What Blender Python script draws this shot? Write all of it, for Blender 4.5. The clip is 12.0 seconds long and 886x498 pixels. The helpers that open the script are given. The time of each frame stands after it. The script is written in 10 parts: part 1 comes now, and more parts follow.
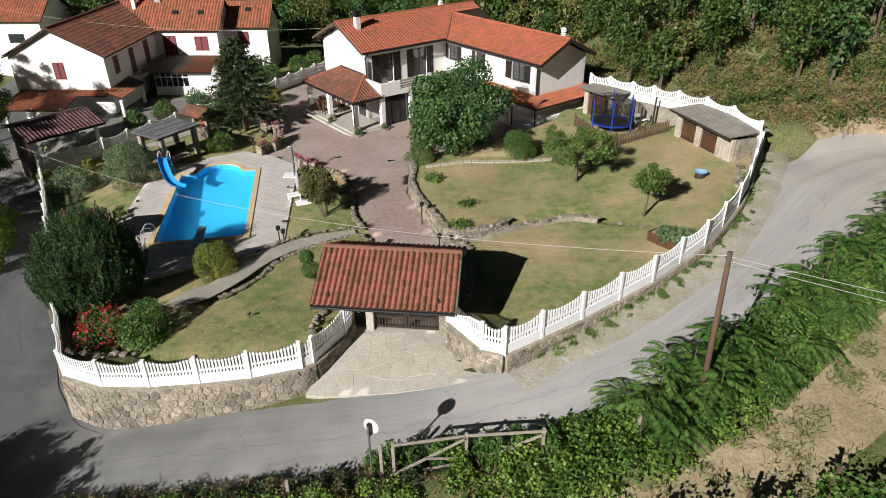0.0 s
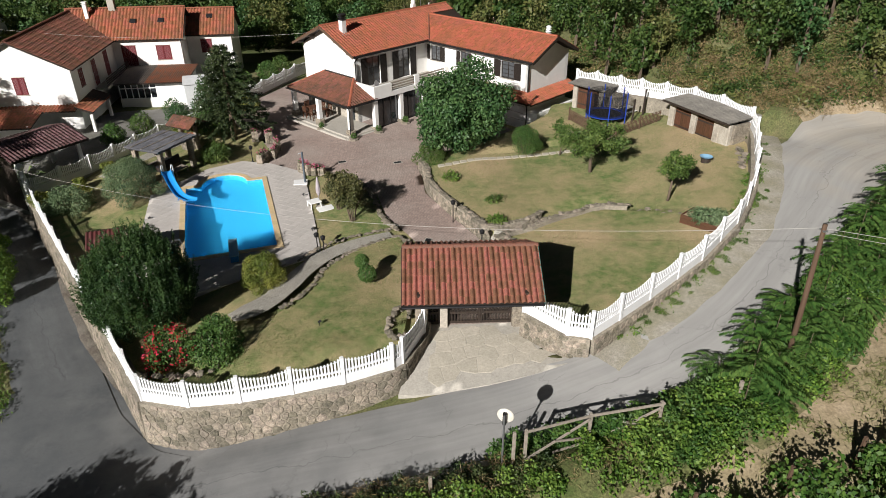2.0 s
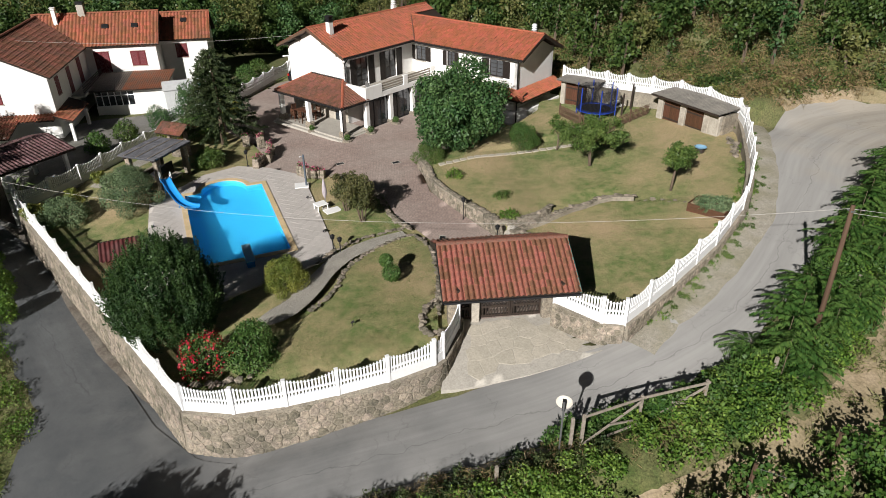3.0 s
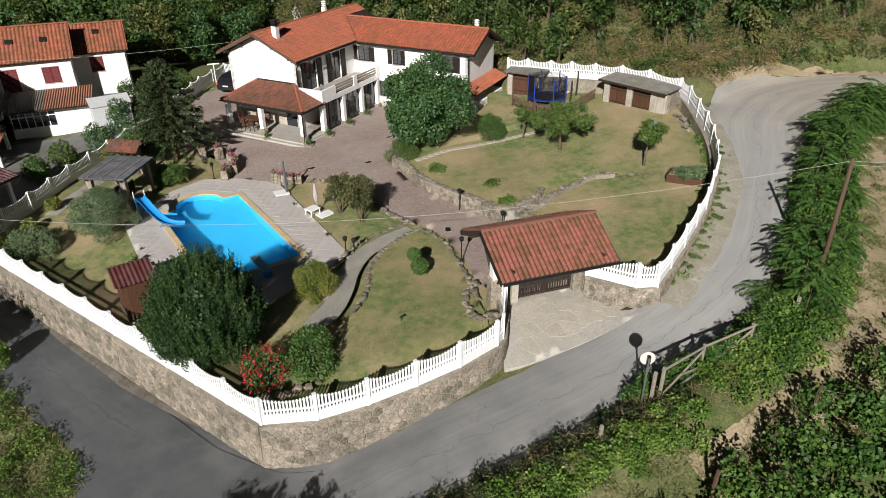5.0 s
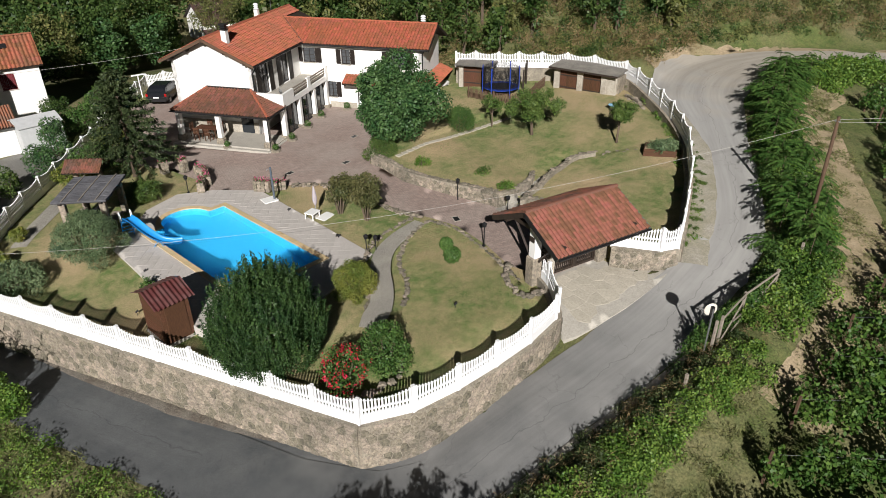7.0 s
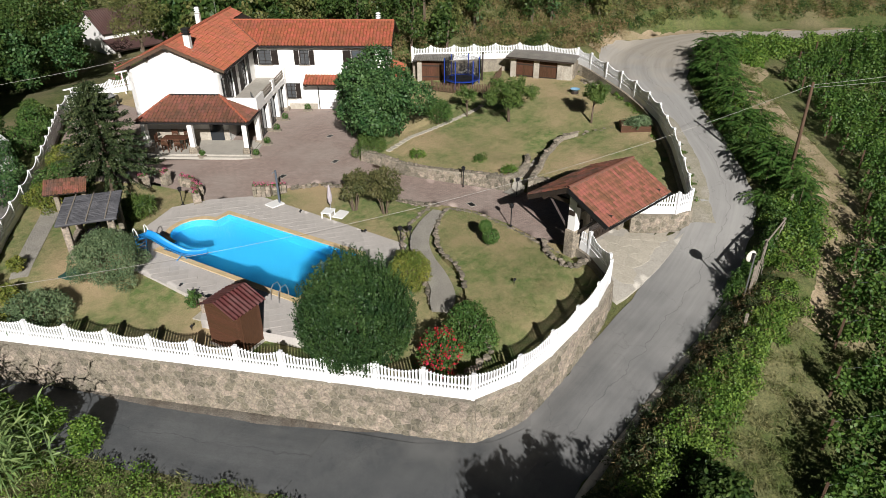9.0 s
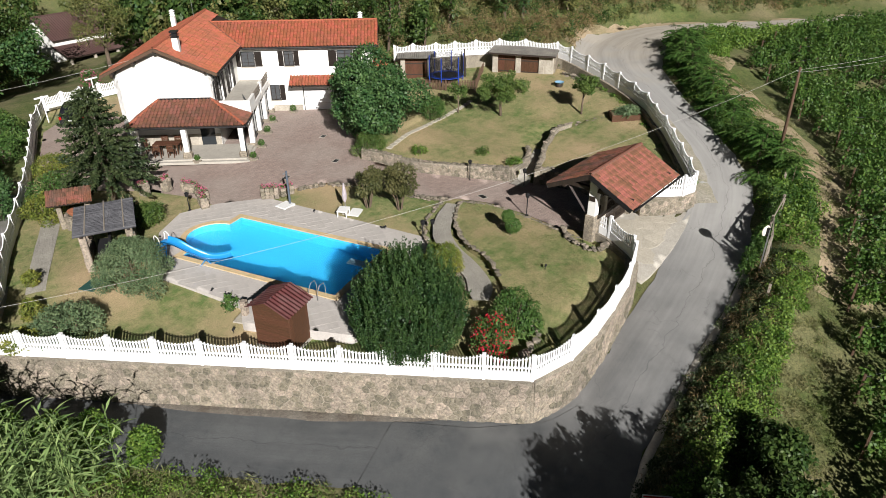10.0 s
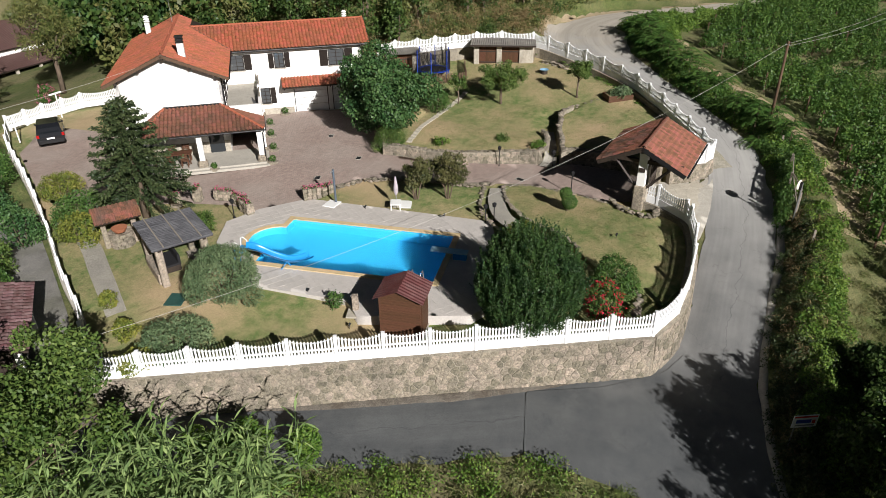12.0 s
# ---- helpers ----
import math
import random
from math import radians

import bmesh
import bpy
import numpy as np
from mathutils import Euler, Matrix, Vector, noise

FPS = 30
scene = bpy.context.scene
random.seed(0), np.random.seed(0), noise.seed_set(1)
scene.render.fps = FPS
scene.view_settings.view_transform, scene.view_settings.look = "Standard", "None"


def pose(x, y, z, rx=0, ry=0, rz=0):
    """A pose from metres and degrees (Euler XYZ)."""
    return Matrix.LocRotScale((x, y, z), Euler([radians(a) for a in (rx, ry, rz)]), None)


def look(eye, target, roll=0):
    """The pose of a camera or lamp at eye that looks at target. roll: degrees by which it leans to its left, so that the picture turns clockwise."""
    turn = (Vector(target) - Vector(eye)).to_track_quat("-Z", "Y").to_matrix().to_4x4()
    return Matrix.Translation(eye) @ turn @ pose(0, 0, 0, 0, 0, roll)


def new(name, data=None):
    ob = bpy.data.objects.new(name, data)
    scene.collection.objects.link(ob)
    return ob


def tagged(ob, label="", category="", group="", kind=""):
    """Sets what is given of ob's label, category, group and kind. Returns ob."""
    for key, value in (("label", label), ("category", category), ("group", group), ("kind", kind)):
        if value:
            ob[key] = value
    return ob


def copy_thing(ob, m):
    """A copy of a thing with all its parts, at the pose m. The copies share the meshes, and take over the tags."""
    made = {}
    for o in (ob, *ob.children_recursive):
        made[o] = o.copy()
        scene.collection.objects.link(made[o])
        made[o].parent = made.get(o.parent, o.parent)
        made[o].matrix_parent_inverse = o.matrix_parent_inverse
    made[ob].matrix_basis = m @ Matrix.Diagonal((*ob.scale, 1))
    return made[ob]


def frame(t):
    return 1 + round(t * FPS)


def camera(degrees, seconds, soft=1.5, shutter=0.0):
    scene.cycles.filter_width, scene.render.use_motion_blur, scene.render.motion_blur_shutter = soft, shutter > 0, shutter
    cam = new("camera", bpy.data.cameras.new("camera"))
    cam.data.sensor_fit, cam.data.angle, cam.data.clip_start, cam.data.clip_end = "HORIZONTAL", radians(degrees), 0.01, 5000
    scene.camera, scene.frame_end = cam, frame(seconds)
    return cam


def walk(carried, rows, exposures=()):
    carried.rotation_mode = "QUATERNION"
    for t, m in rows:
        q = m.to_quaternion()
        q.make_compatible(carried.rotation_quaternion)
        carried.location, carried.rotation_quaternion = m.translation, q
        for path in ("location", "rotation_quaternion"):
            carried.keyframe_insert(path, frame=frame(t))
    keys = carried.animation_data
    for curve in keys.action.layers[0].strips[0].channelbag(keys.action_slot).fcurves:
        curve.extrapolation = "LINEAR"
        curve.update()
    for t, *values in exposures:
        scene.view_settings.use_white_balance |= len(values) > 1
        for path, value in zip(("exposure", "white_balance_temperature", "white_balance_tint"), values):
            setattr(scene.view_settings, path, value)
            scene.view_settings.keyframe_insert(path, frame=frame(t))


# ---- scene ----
cam = camera(67.8, 12.0, 0.8)
METRES, EYE, TILT, LEAN, TURN = 48.0, 16.5, -29.7, 0.4, 0.0
ROWS = [
    (0.0, 0.0, 0.0, 0.0, 0.0, 0.0, -0.0),
    (0.5, -0.0325, -0.0028, -0.0001, -1.69, -0.05, 0.93),
    (1.0, -0.0673, -0.0049, -0.0, -3.45, -0.1, 1.9),
    (1.5, -0.1013, -0.0061, 0.0006, -5.23, -0.17, 2.86),
    (2.0, -0.1378, -0.0067, 0.0014, -7.23, -0.25, 3.99),
    (2.5, -0.1724, -0.006, 0.0025, -9.18, -0.38, 5.11),
    (3.0, -0.2084, -0.0038, 0.0041, -11.32, -0.59, 6.32),
    (5.0, -0.3575, 0.0203, 0.0175, -22.2, -2.27, 12.17),
    (5.5, -0.393, 0.0317, 0.0238, -24.92, -2.89, 13.56),
    (6.0, -0.4284, 0.0458, 0.0307, -27.7, -3.55, 14.9),
    (6.5, -0.4656, 0.0621, 0.0384, -30.62, -4.31, 16.28),
    (8.5, -0.6138, 0.1419, 0.0799, -42.61, -8.12, 21.16),
    (9.0, -0.6497, 0.1668, 0.0932, -45.62, -9.21, 22.22),
    (9.5, -0.6869, 0.1952, 0.1084, -48.82, -10.46, 23.28),
    (10.0, -0.72, 0.224, 0.1245, -51.84, -11.65, 24.23),
    (10.5, -0.7534, 0.2576, 0.1423, -55.01, -12.94, 25.18),
    (11.0, -0.7841, 0.2913, 0.1604, -57.9, -14.15, 25.99),
    (11.5, -0.8159, 0.3293, 0.1807, -60.88, -15.46, 26.76),
    (12.0, -0.8451, 0.3684, 0.2022, -63.75, -16.77, 27.41),
]
walk(cam, [(t, pose(0, 0, EYE, TILT, LEAN, TURN) @ pose(METRES * x, METRES * y, METRES * z, 90 + pitch, roll, yaw)) for t, x, y, z, yaw, pitch, roll in ROWS],
     [(0.0, 0.54), (0.5, 0.46), (1.5, 0.40), (3.0, 0.36), (6.0, 0.31), (8.5, 0.30), (9.5, 0.43), (10.5, 0.56), (11.0, 0.54), (11.5, 0.47), (12.0, 0.45)])

# ---------------------------------------------------------------- light
SUN_AZ, SUN_EL = Vector((-0.605, -0.796)), 28.3
world = bpy.data.worlds.new("sky")
scene.world = world
world.use_nodes = True
wn = world.node_tree.nodes
sky = wn.new("ShaderNodeTexSky")
sky.sky_type = "NISHITA"
sky.sun_disc = False
sky.sun_elevation = radians(SUN_EL)
sky.sun_rotation = math.atan2(SUN_AZ.x, SUN_AZ.y)
wn["Background"].inputs["Strength"].default_value = 0.0066
world.node_tree.links.new(sky.outputs["Color"], wn["Background"].inputs["Color"])
sun = new("sun", bpy.data.lights.new("sun", "SUN"))
sun.data.energy = 5.0
sun.data.angle = radians(0.5)
sun.data.color = (1.0, 0.965, 0.935)
flat = SUN_AZ.normalized() * math.cos(radians(SUN_EL))
sun.matrix_world = look((flat.x * 90, flat.y * 90 + 30, 90 * math.sin(radians(SUN_EL))), (0, 30, 0))

# ---------------------------------------------------------------- materials


def mat(name, c1, c2=None, scale=3.0, rough=0.8, c3=None, scale2=0.4, amount2=0.5, bump=0.2, bump_scale=None,
        metal=0.0, detail=6.0, vary=0.0, spec=0.3, island=False, stretch=None, lo=0.35, hi=0.65, grain=None, cover=0.42):
    """Two colours mixed by fine noise, a third by broad noise, with relief. vary: spread of value from piece to piece."""
    m = bpy.data.materials.new(name)
    m.use_nodes = True
    nt = m.node_tree
    n, link = nt.nodes, nt.links.new
    bsdf = n["Principled BSDF"]
    bsdf.inputs["Roughness"].default_value = rough
    bsdf.inputs["Metallic"].default_value = metal
    bsdf.inputs["Specular IOR Level"].default_value = spec
    tc = n.new("ShaderNodeTexCoord")
    src = tc.outputs["Object"]
    if stretch:
        mp = n.new("ShaderNodeMapping")
        mp.inputs["Scale"].default_value = stretch
        link(src, mp.inputs["Vector"])
        src = mp.outputs["Vector"]
    c2 = c2 or tuple(v * 0.75 for v in c1)
    no = n.new("ShaderNodeTexNoise")
    no.inputs["Scale"].default_value = scale
    no.inputs["Detail"].default_value = detail
    no.inputs["Roughness"].default_value = 0.65
    link(src, no.inputs["Vector"])
    ramp = n.new("ShaderNodeValToRGB")
    ramp.color_ramp.elements[0].position, ramp.color_ramp.elements[1].position = lo, hi
    ramp.color_ramp.elements[0].color, ramp.color_ramp.elements[1].color = (*c1, 1), (*c2, 1)
    link(no.outputs["Fac"], ramp.inputs["Fac"])
    out = ramp.outputs["Color"]
    if c3:
        n2 = n.new("ShaderNodeTexNoise")
        n2.inputs["Scale"].default_value = scale2
        n2.inputs["Detail"].default_value = 5.0
        link(tc.outputs["Object"], n2.inputs["Vector"])
        r2 = n.new("ShaderNodeMapRange")
        r2.inputs["From Min"].default_value, r2.inputs["From Max"].default_value = cover, cover + 0.24
        r2.inputs["To Max"].default_value = amount2
        link(n2.outputs["Fac"], r2.inputs["Value"])
        mx = n.new("ShaderNodeMixRGB")
        mx.inputs["Color2"].default_value = (*c3, 1)
        link(r2.outputs["Result"], mx.inputs["Fac"])
        link(out, mx.inputs["Color1"])
        out = mx.outputs["Color"]
    if grain:
        ng = n.new("ShaderNodeTexNoise")
        ng.inputs["Scale"].default_value = grain[0]
        ng.inputs["Detail"].default_value = 4.0
        ng.inputs["Roughness"].default_value = 0.7
        link(src, ng.inputs["Vector"])
        rg = n.new("ShaderNodeMapRange")
        rg.inputs["From Min"].default_value, rg.inputs["From Max"].default_value = 0.32, 0.68
        rg.inputs["To Min"].default_value, rg.inputs["To Max"].default_value = 1 - grain[1], 1 + grain[1]
        link(ng.outputs["Fac"], rg.inputs["Value"])
        mg = n.new("ShaderNodeMixRGB")
        mg.blend_type = "MULTIPLY"
        mg.inputs["Fac"].default_value = 1.0
        link(out, mg.inputs["Color1"])
        link(rg.outputs["Result"], mg.inputs["Color2"])
        out = mg.outputs["Color"]
    if vary:
        if island:
            rnd = n.new("ShaderNodeNewGeometry").outputs["Random Per Island"]
        else:
            rnd = n.new("ShaderNodeObjectInfo").outputs["Random"]
        mr = n.new("ShaderNodeMapRange")
        mr.inputs["To Min"].default_value, mr.inputs["To Max"].default_value = 1 - vary, 1 + vary
        link(rnd, mr.inputs["Value"])
        hs = n.new("ShaderNodeHueSaturation")
        link(mr.outputs["Result"], hs.inputs["Value"])
        mh = n.new("ShaderNodeMapRange")
        mh.inputs["To Min"].default_value, mh.inputs["To Max"].default_value = 0.5 + vary * 0.05, 0.5 - vary * 0.05
        link(rnd, mh.inputs["Value"])
        link(mh.outputs["Result"], hs.inputs["Hue"])
        link(out, hs.inputs["Color"])
        out = hs.outputs["Color"]
    link(out, bsdf.inputs["Base Color"])
    if bump:
        nb = n.new("ShaderNodeTexNoise")
        nb.inputs["Scale"].default_value = bump_scale or scale * 3
        nb.inputs["Detail"].default_value = 4.0
        link(src, nb.inputs["Vector"])
        bm_ = n.new("ShaderNodeBump")
        bm_.inputs["Strength"].default_value = bump
        bm_.inputs["Distance"].default_value = 0.05
        link(nb.outputs["Fac"], bm_.inputs["Height"])
        link(bm_.outputs["Normal"], bsdf.inputs["Normal"])
    return m


def leaf_mat(name, c1, c2, through_=0.17, vary=0.35, rough=0.5):
    """Foliage: two greens from leaf to leaf, some light let through."""
    m = mat(name, c1, c2, scale=0.8, rough=rough, bump=0, vary=vary, island=True, spec=0.25, lo=0.4, hi=0.6)
    nt = m.node_tree
    bsdf, outp = nt.nodes["Principled BSDF"], nt.nodes["Material Output"]
    tr = nt.nodes.new("ShaderNodeBsdfTranslucent")
    mix = nt.nodes.new("ShaderNodeMixShader")
    mix.inputs["Fac"].default_value = through_
    src = bsdf.inputs["Base Color"].links[0].from_socket
    nt.links.new(src, tr.inputs["Color"])
    nt.links.new(bsdf.outputs["BSDF"], mix.inputs[1])
    nt.links.new(tr.outputs["BSDF"], mix.inputs[2])
    nt.links.new(mix.outputs["Shader"], outp.inputs["Surface"])
    return m


M = {}
M["grass_ground"] = mat("rough grass and earth", (0.06, 0.09, 0.024), (0.12, 0.13, 0.045), 2.5, 0.95, (0.23, 0.185, 0.11), 0.2, 0.6, 0.6, grain=(11, 0.5))
M["lawn"] = mat("mown lawn with dry patches", (0.115, 0.168, 0.05), (0.265, 0.245, 0.115), 1.9, 0.95, (0.43, 0.32, 0.19), 0.2, 0.92, 0.5, 40, detail=9, lo=0.38, hi=0.62, grain=(22, 0.42), cover=0.42)
M["earth"] = mat("dry earth", (0.40, 0.315, 0.21), (0.30, 0.235, 0.145), 2, 0.95, (0.17, 0.16, 0.07), 0.35, 0.5, 0.5, grain=(10, 0.28))
M["asphalt"] = mat("worn grey asphalt", (0.072, 0.078, 0.082), (0.10, 0.105, 0.108), 0.9, 0.9, (0.15, 0.153, 0.152), 0.22, 0.5, 0.35, 60, detail=9, grain=(26, 0.2))
M["gravel"] = mat("grey gravel", (0.40, 0.375, 0.33), (0.25, 0.235, 0.20), 18, 0.95, (0.45, 0.42, 0.36), 0.8, 0.5, 0.8, 50, grain=(30, 0.35))
M["brick_drive"] = mat("reddish paving blocks", (0.29, 0.222, 0.195), (0.36, 0.285, 0.25), 3, 0.85, (0.41, 0.35, 0.31), 0.3, 0.6, 0.3, grain=(16, 0.2))
M["white_wall"] = mat("white render", (0.84, 0.83, 0.80), (0.78, 0.77, 0.74), 1.4, 0.9, (0.72, 0.70, 0.66), 0.3, 0.25, 0.15, 30)
M["white_paint"] = mat("white painted concrete", (0.84, 0.845, 0.85), (0.79, 0.795, 0.80), 6, 0.6, (0.70, 0.70, 0.68), 1.2, 0.25, 0.08)
M["tile_red"] = mat("bright terracotta tile", (0.38, 0.115, 0.06), (0.30, 0.092, 0.05), 3, 0.8, (0.22, 0.09, 0.058), 0.5, 0.5, 0.2, vary=0.2, island=True, grain=(9, 0.22))
M["tile_gate"] = mat("weathered terracotta tile", (0.30, 0.115, 0.07), (0.19, 0.083, 0.056), 6, 0.85, (0.10, 0.08, 0.064), 0.9, 0.75, 0.3, vary=0.32, grain=(14, 0.3))
M["tile_gate_i"] = mat("weathered terracotta tile, far side", (0.30, 0.115, 0.07), (0.19, 0.083, 0.056), 6, 0.85, (0.10, 0.08, 0.064), 0.9, 0.75, 0.3, vary=0.32, grain=(14, 0.3), island=True)
M["tile_old"] = mat("brown weathered roof tile", (0.22, 0.088, 0.055), (0.15, 0.066, 0.045), 5, 0.85, (0.10, 0.062, 0.045), 0.8, 0.6, 0.25, vary=0.25, island=True)
M["tile_neigh"] = mat("dull terracotta tile", (0.36, 0.12, 0.06), (0.25, 0.09, 0.05), 3, 0.85, (0.16, 0.085, 0.055), 0.5, 0.6, 0.25, vary=0.25, island=True)
M["stone"] = mat("rubble stone", (0.31, 0.265, 0.20), (0.20, 0.175, 0.138), 3.5, 0.92, (0.125, 0.112, 0.09), 0.5, 0.6, 0.7, 16, vary=0.36, grain=(9, 0.45))
M["stone_i"] = mat("rubble stone, laid", (0.31, 0.265, 0.20), (0.20, 0.175, 0.138), 3.5, 0.92, (0.125, 0.112, 0.09), 0.5, 0.6, 0.7, 16, vary=0.36, grain=(9, 0.45), island=True)
M["mortar"] = mat("grey lime mortar", (0.345, 0.305, 0.24), (0.23, 0.203, 0.16), 3, 0.95, (0.14, 0.126, 0.10), 0.5, 0.6, 0.5, 30, grain=(14, 0.35))
M["flag"] = mat("pale flagstone", (0.46, 0.42, 0.345), (0.40, 0.365, 0.30), 2.2, 0.88, (0.34, 0.31, 0.255), 0.5, 0.6, 0.3, vary=0.06, grain=(10, 0.14))
M["paver"] = mat("pale grey concrete slab", (0.52, 0.485, 0.45), (0.47, 0.44, 0.41), 5, 0.85, (0.42, 0.39, 0.36), 0.4, 0.5, 0.2, vary=0.05, grain=(12, 0.1))
M["coping"] = mat("ochre stone coping", (0.62, 0.48, 0.28), (0.55, 0.42, 0.24), 6, 0.75, None, 0.5, 0.3, 0.1, vary=0.08)
M["pool_wall"] = mat("pale blue pool lining", (0.045, 0.41, 0.66), (0.04, 0.37, 0.62), 4, 0.6, None, 0.5, 0.3, 0.05)
M["wood_dark"] = mat("dark stained wood", (0.028, 0.021, 0.017), (0.045, 0.032, 0.024), 8, 0.6, None, 0.5, 0.3, 0.2, stretch=(1, 1, 0.15))
M["wood_brown"] = mat("brown boards", (0.115, 0.052, 0.027), (0.07, 0.032, 0.018), 6, 0.65, None, 0.5, 0.3, 0.25, stretch=(1, 1, 6), vary=0.12)
M["wood_door"] = mat("red-brown plank door", (0.105, 0.046, 0.023), (0.065, 0.029, 0.016), 6, 0.7, None, 0.5, 0.3, 0.25, stretch=(6, 6, 0.6), vary=0.18)
M["wood_grey"] = mat("weathered grey wood", (0.33, 0.29, 0.24), (0.22, 0.19, 0.155), 6, 0.85, None, 0.5, 0.3, 0.3)
M["wood_pole"] = mat("brown larch pole", (0.125, 0.078, 0.05), (0.085, 0.052, 0.033), 6, 0.85, None, 0.5, 0.3, 0.3, stretch=(3, 3, 0.2))
M["bark"] = mat("grey-brown bark", (0.16, 0.12, 0.085), (0.09, 0.068, 0.05), 6, 0.95, None, 0.5, 0.3, 0.6, stretch=(1, 1, 0.3))
M["shutter"] = mat("black-brown shutter", (0.022, 0.017, 0.015), (0.03, 0.024, 0.02), 6, 0.5, None, 0.5, 0.3, 0.1)
M["shutter_red"] = mat("dark red shutter", (0.16, 0.022, 0.028), (0.12, 0.018, 0.022), 6, 0.55, None, 0.5, 0.3, 0.1)
M["metal_dark"] = mat("dark metal", (0.03, 0.03, 0.032), (0.04, 0.04, 0.042), 8, 0.45, None, 0.5, 0.3, 0.0, metal=0.6)
M["metal_grey"] = mat("galvanised metal", (0.45, 0.46, 0.47), (0.36, 0.37, 0.38), 8, 0.4, None, 0.5, 0.3, 0.0, metal=0.8)
M["gutter_green"] = mat("green-grey painted sheet metal", (0.10, 0.20, 0.17), (0.08, 0.15, 0.13), 8, 0.5, None, 0.5, 0.3, 0.0)
M["plastic_white"] = mat("white plastic", (0.82, 0.82, 0.80), (0.78, 0.78, 0.76), 8, 0.4, None, 0.5, 0.3, 0.0)
M["slide_blue"] = mat("sky-blue fibreglass", (0.02, 0.28, 0.68), (0.02, 0.24, 0.60), 6, 0.25, None, 0.5, 0.3, 0.0, spec=0.5)
M["tarp_blue"] = mat("deep blue padding", (0.015, 0.05, 0.32), (0.012, 0.04, 0.26), 6, 0.6, None, 0.5, 0.3, 0.1)
M["black_mat"] = mat("black woven mat", (0.012, 0.012, 0.014), (0.018, 0.018, 0.02), 30, 0.8, None, 0.5, 0.3, 0.1)
M["slate_roof"] = mat("lichen-grey bitumen roofing", (0.22, 0.205, 0.18), (0.15, 0.14, 0.125), 6, 0.95, (0.30, 0.28, 0.24), 1.0, 0.6, 0.5)
M["thatch_dark"] = mat("dark reed mat", (0.10, 0.10, 0.11), (0.05, 0.05, 0.056), 14, 0.9, (0.16, 0.16, 0.17), 1.5, 0.5, 0.6, stretch=(1, 8, 1))
M["roof_maroon"] = mat("maroon corrugated sheet", (0.105, 0.03, 0.028), (0.075, 0.022, 0.022), 5, 0.4, (0.16, 0.10, 0.095), 1.6, 0.4, 0.05, spec=0.5)
M["terracotta"] = mat("terracotta pot", (0.42, 0.17, 0.09), (0.34, 0.13, 0.07), 6, 0.8)
M["awning_grey"] = mat("grey-white tarpaulin", (0.55, 0.56, 0.56), (0.48, 0.49, 0.49), 3, 0.6)
M["car_black"] = mat("black car paint", (0.012, 0.013, 0.016), (0.014, 0.015, 0.018), 3, 0.15, None, 0.5, 0.3, 0.0, spec=0.6)
M["rubber"] = mat("black rubber", (0.015, 0.015, 0.015), (0.02, 0.02, 0.02), 9, 0.8)
M["concrete"] = mat("pale concrete", (0.45, 0.42, 0.365), (0.38, 0.355, 0.31), 2.5, 0.9, (0.31, 0.29, 0.25), 0.5, 0.5, 0.3, grain=(10, 0.18))
M["plaster_old"] = mat("old lime plaster over stone", (0.47, 0.43, 0.36), (0.36, 0.325, 0.27), 2.5, 0.95, (0.27, 0.24, 0.195), 0.8, 0.7, 0.5, grain=(9, 0.2))

# the road: dark and smooth by the lane, pale and dusty up the hill, cracked all along
nt = M["asphalt"].node_tree
bs = nt.nodes["Principled BSDF"]
src_ = bs.inputs["Base Color"].links[0].from_socket
tc_ = nt.nodes.new("ShaderNodeTexCoord")
sx = nt.nodes.new("ShaderNodeSeparateXYZ")
nt.links.new(tc_.outputs["Object"], sx.inputs["Vector"])
for lo_, hi_, most, col in ((-19, 4, 0.88, (0.385, 0.375, 0.355, 1)), (17, 27, 0.75, (0.40, 0.355, 0.29, 1))):
    mr_ = nt.nodes.new("ShaderNodeMapRange")
    mr_.inputs["From Min"].default_value, mr_.inputs["From Max"].default_value = lo_, hi_
    mr_.inputs["To Min"].default_value, mr_.inputs["To Max"].default_value = 0.0, most
    no_ = nt.nodes.new("ShaderNodeTexNoise")
    no_.inputs["Scale"].default_value = 0.5
    no_.inputs["Detail"].default_value = 8.0
    nt.links.new(tc_.outputs["Object"], no_.inputs["Vector"])
    ad_ = nt.nodes.new("ShaderNodeMath")
    ad_.operation = "MULTIPLY_ADD"
    ad_.inputs[1].default_value = 16.0
    nt.links.new(no_.outputs["Fac"], ad_.inputs[0])
    nt.links.new(sx.outputs["X"], ad_.inputs[2])
    of_ = nt.nodes.new("ShaderNodeMath")
    of_.inputs[1].default_value = -8.0
    nt.links.new(ad_.outputs[0], of_.inputs[0])
    nt.links.new(of_.outputs[0], mr_.inputs["Value"])
    mx_ = nt.nodes.new("ShaderNodeMixRGB")
    mx_.inputs["Color2"].default_value = col
    nt.links.new(mr_.outputs["Result"], mx_.inputs["Fac"])
    nt.links.new(src_, mx_.inputs["Color1"])
    src_ = mx_.outputs["Color"]


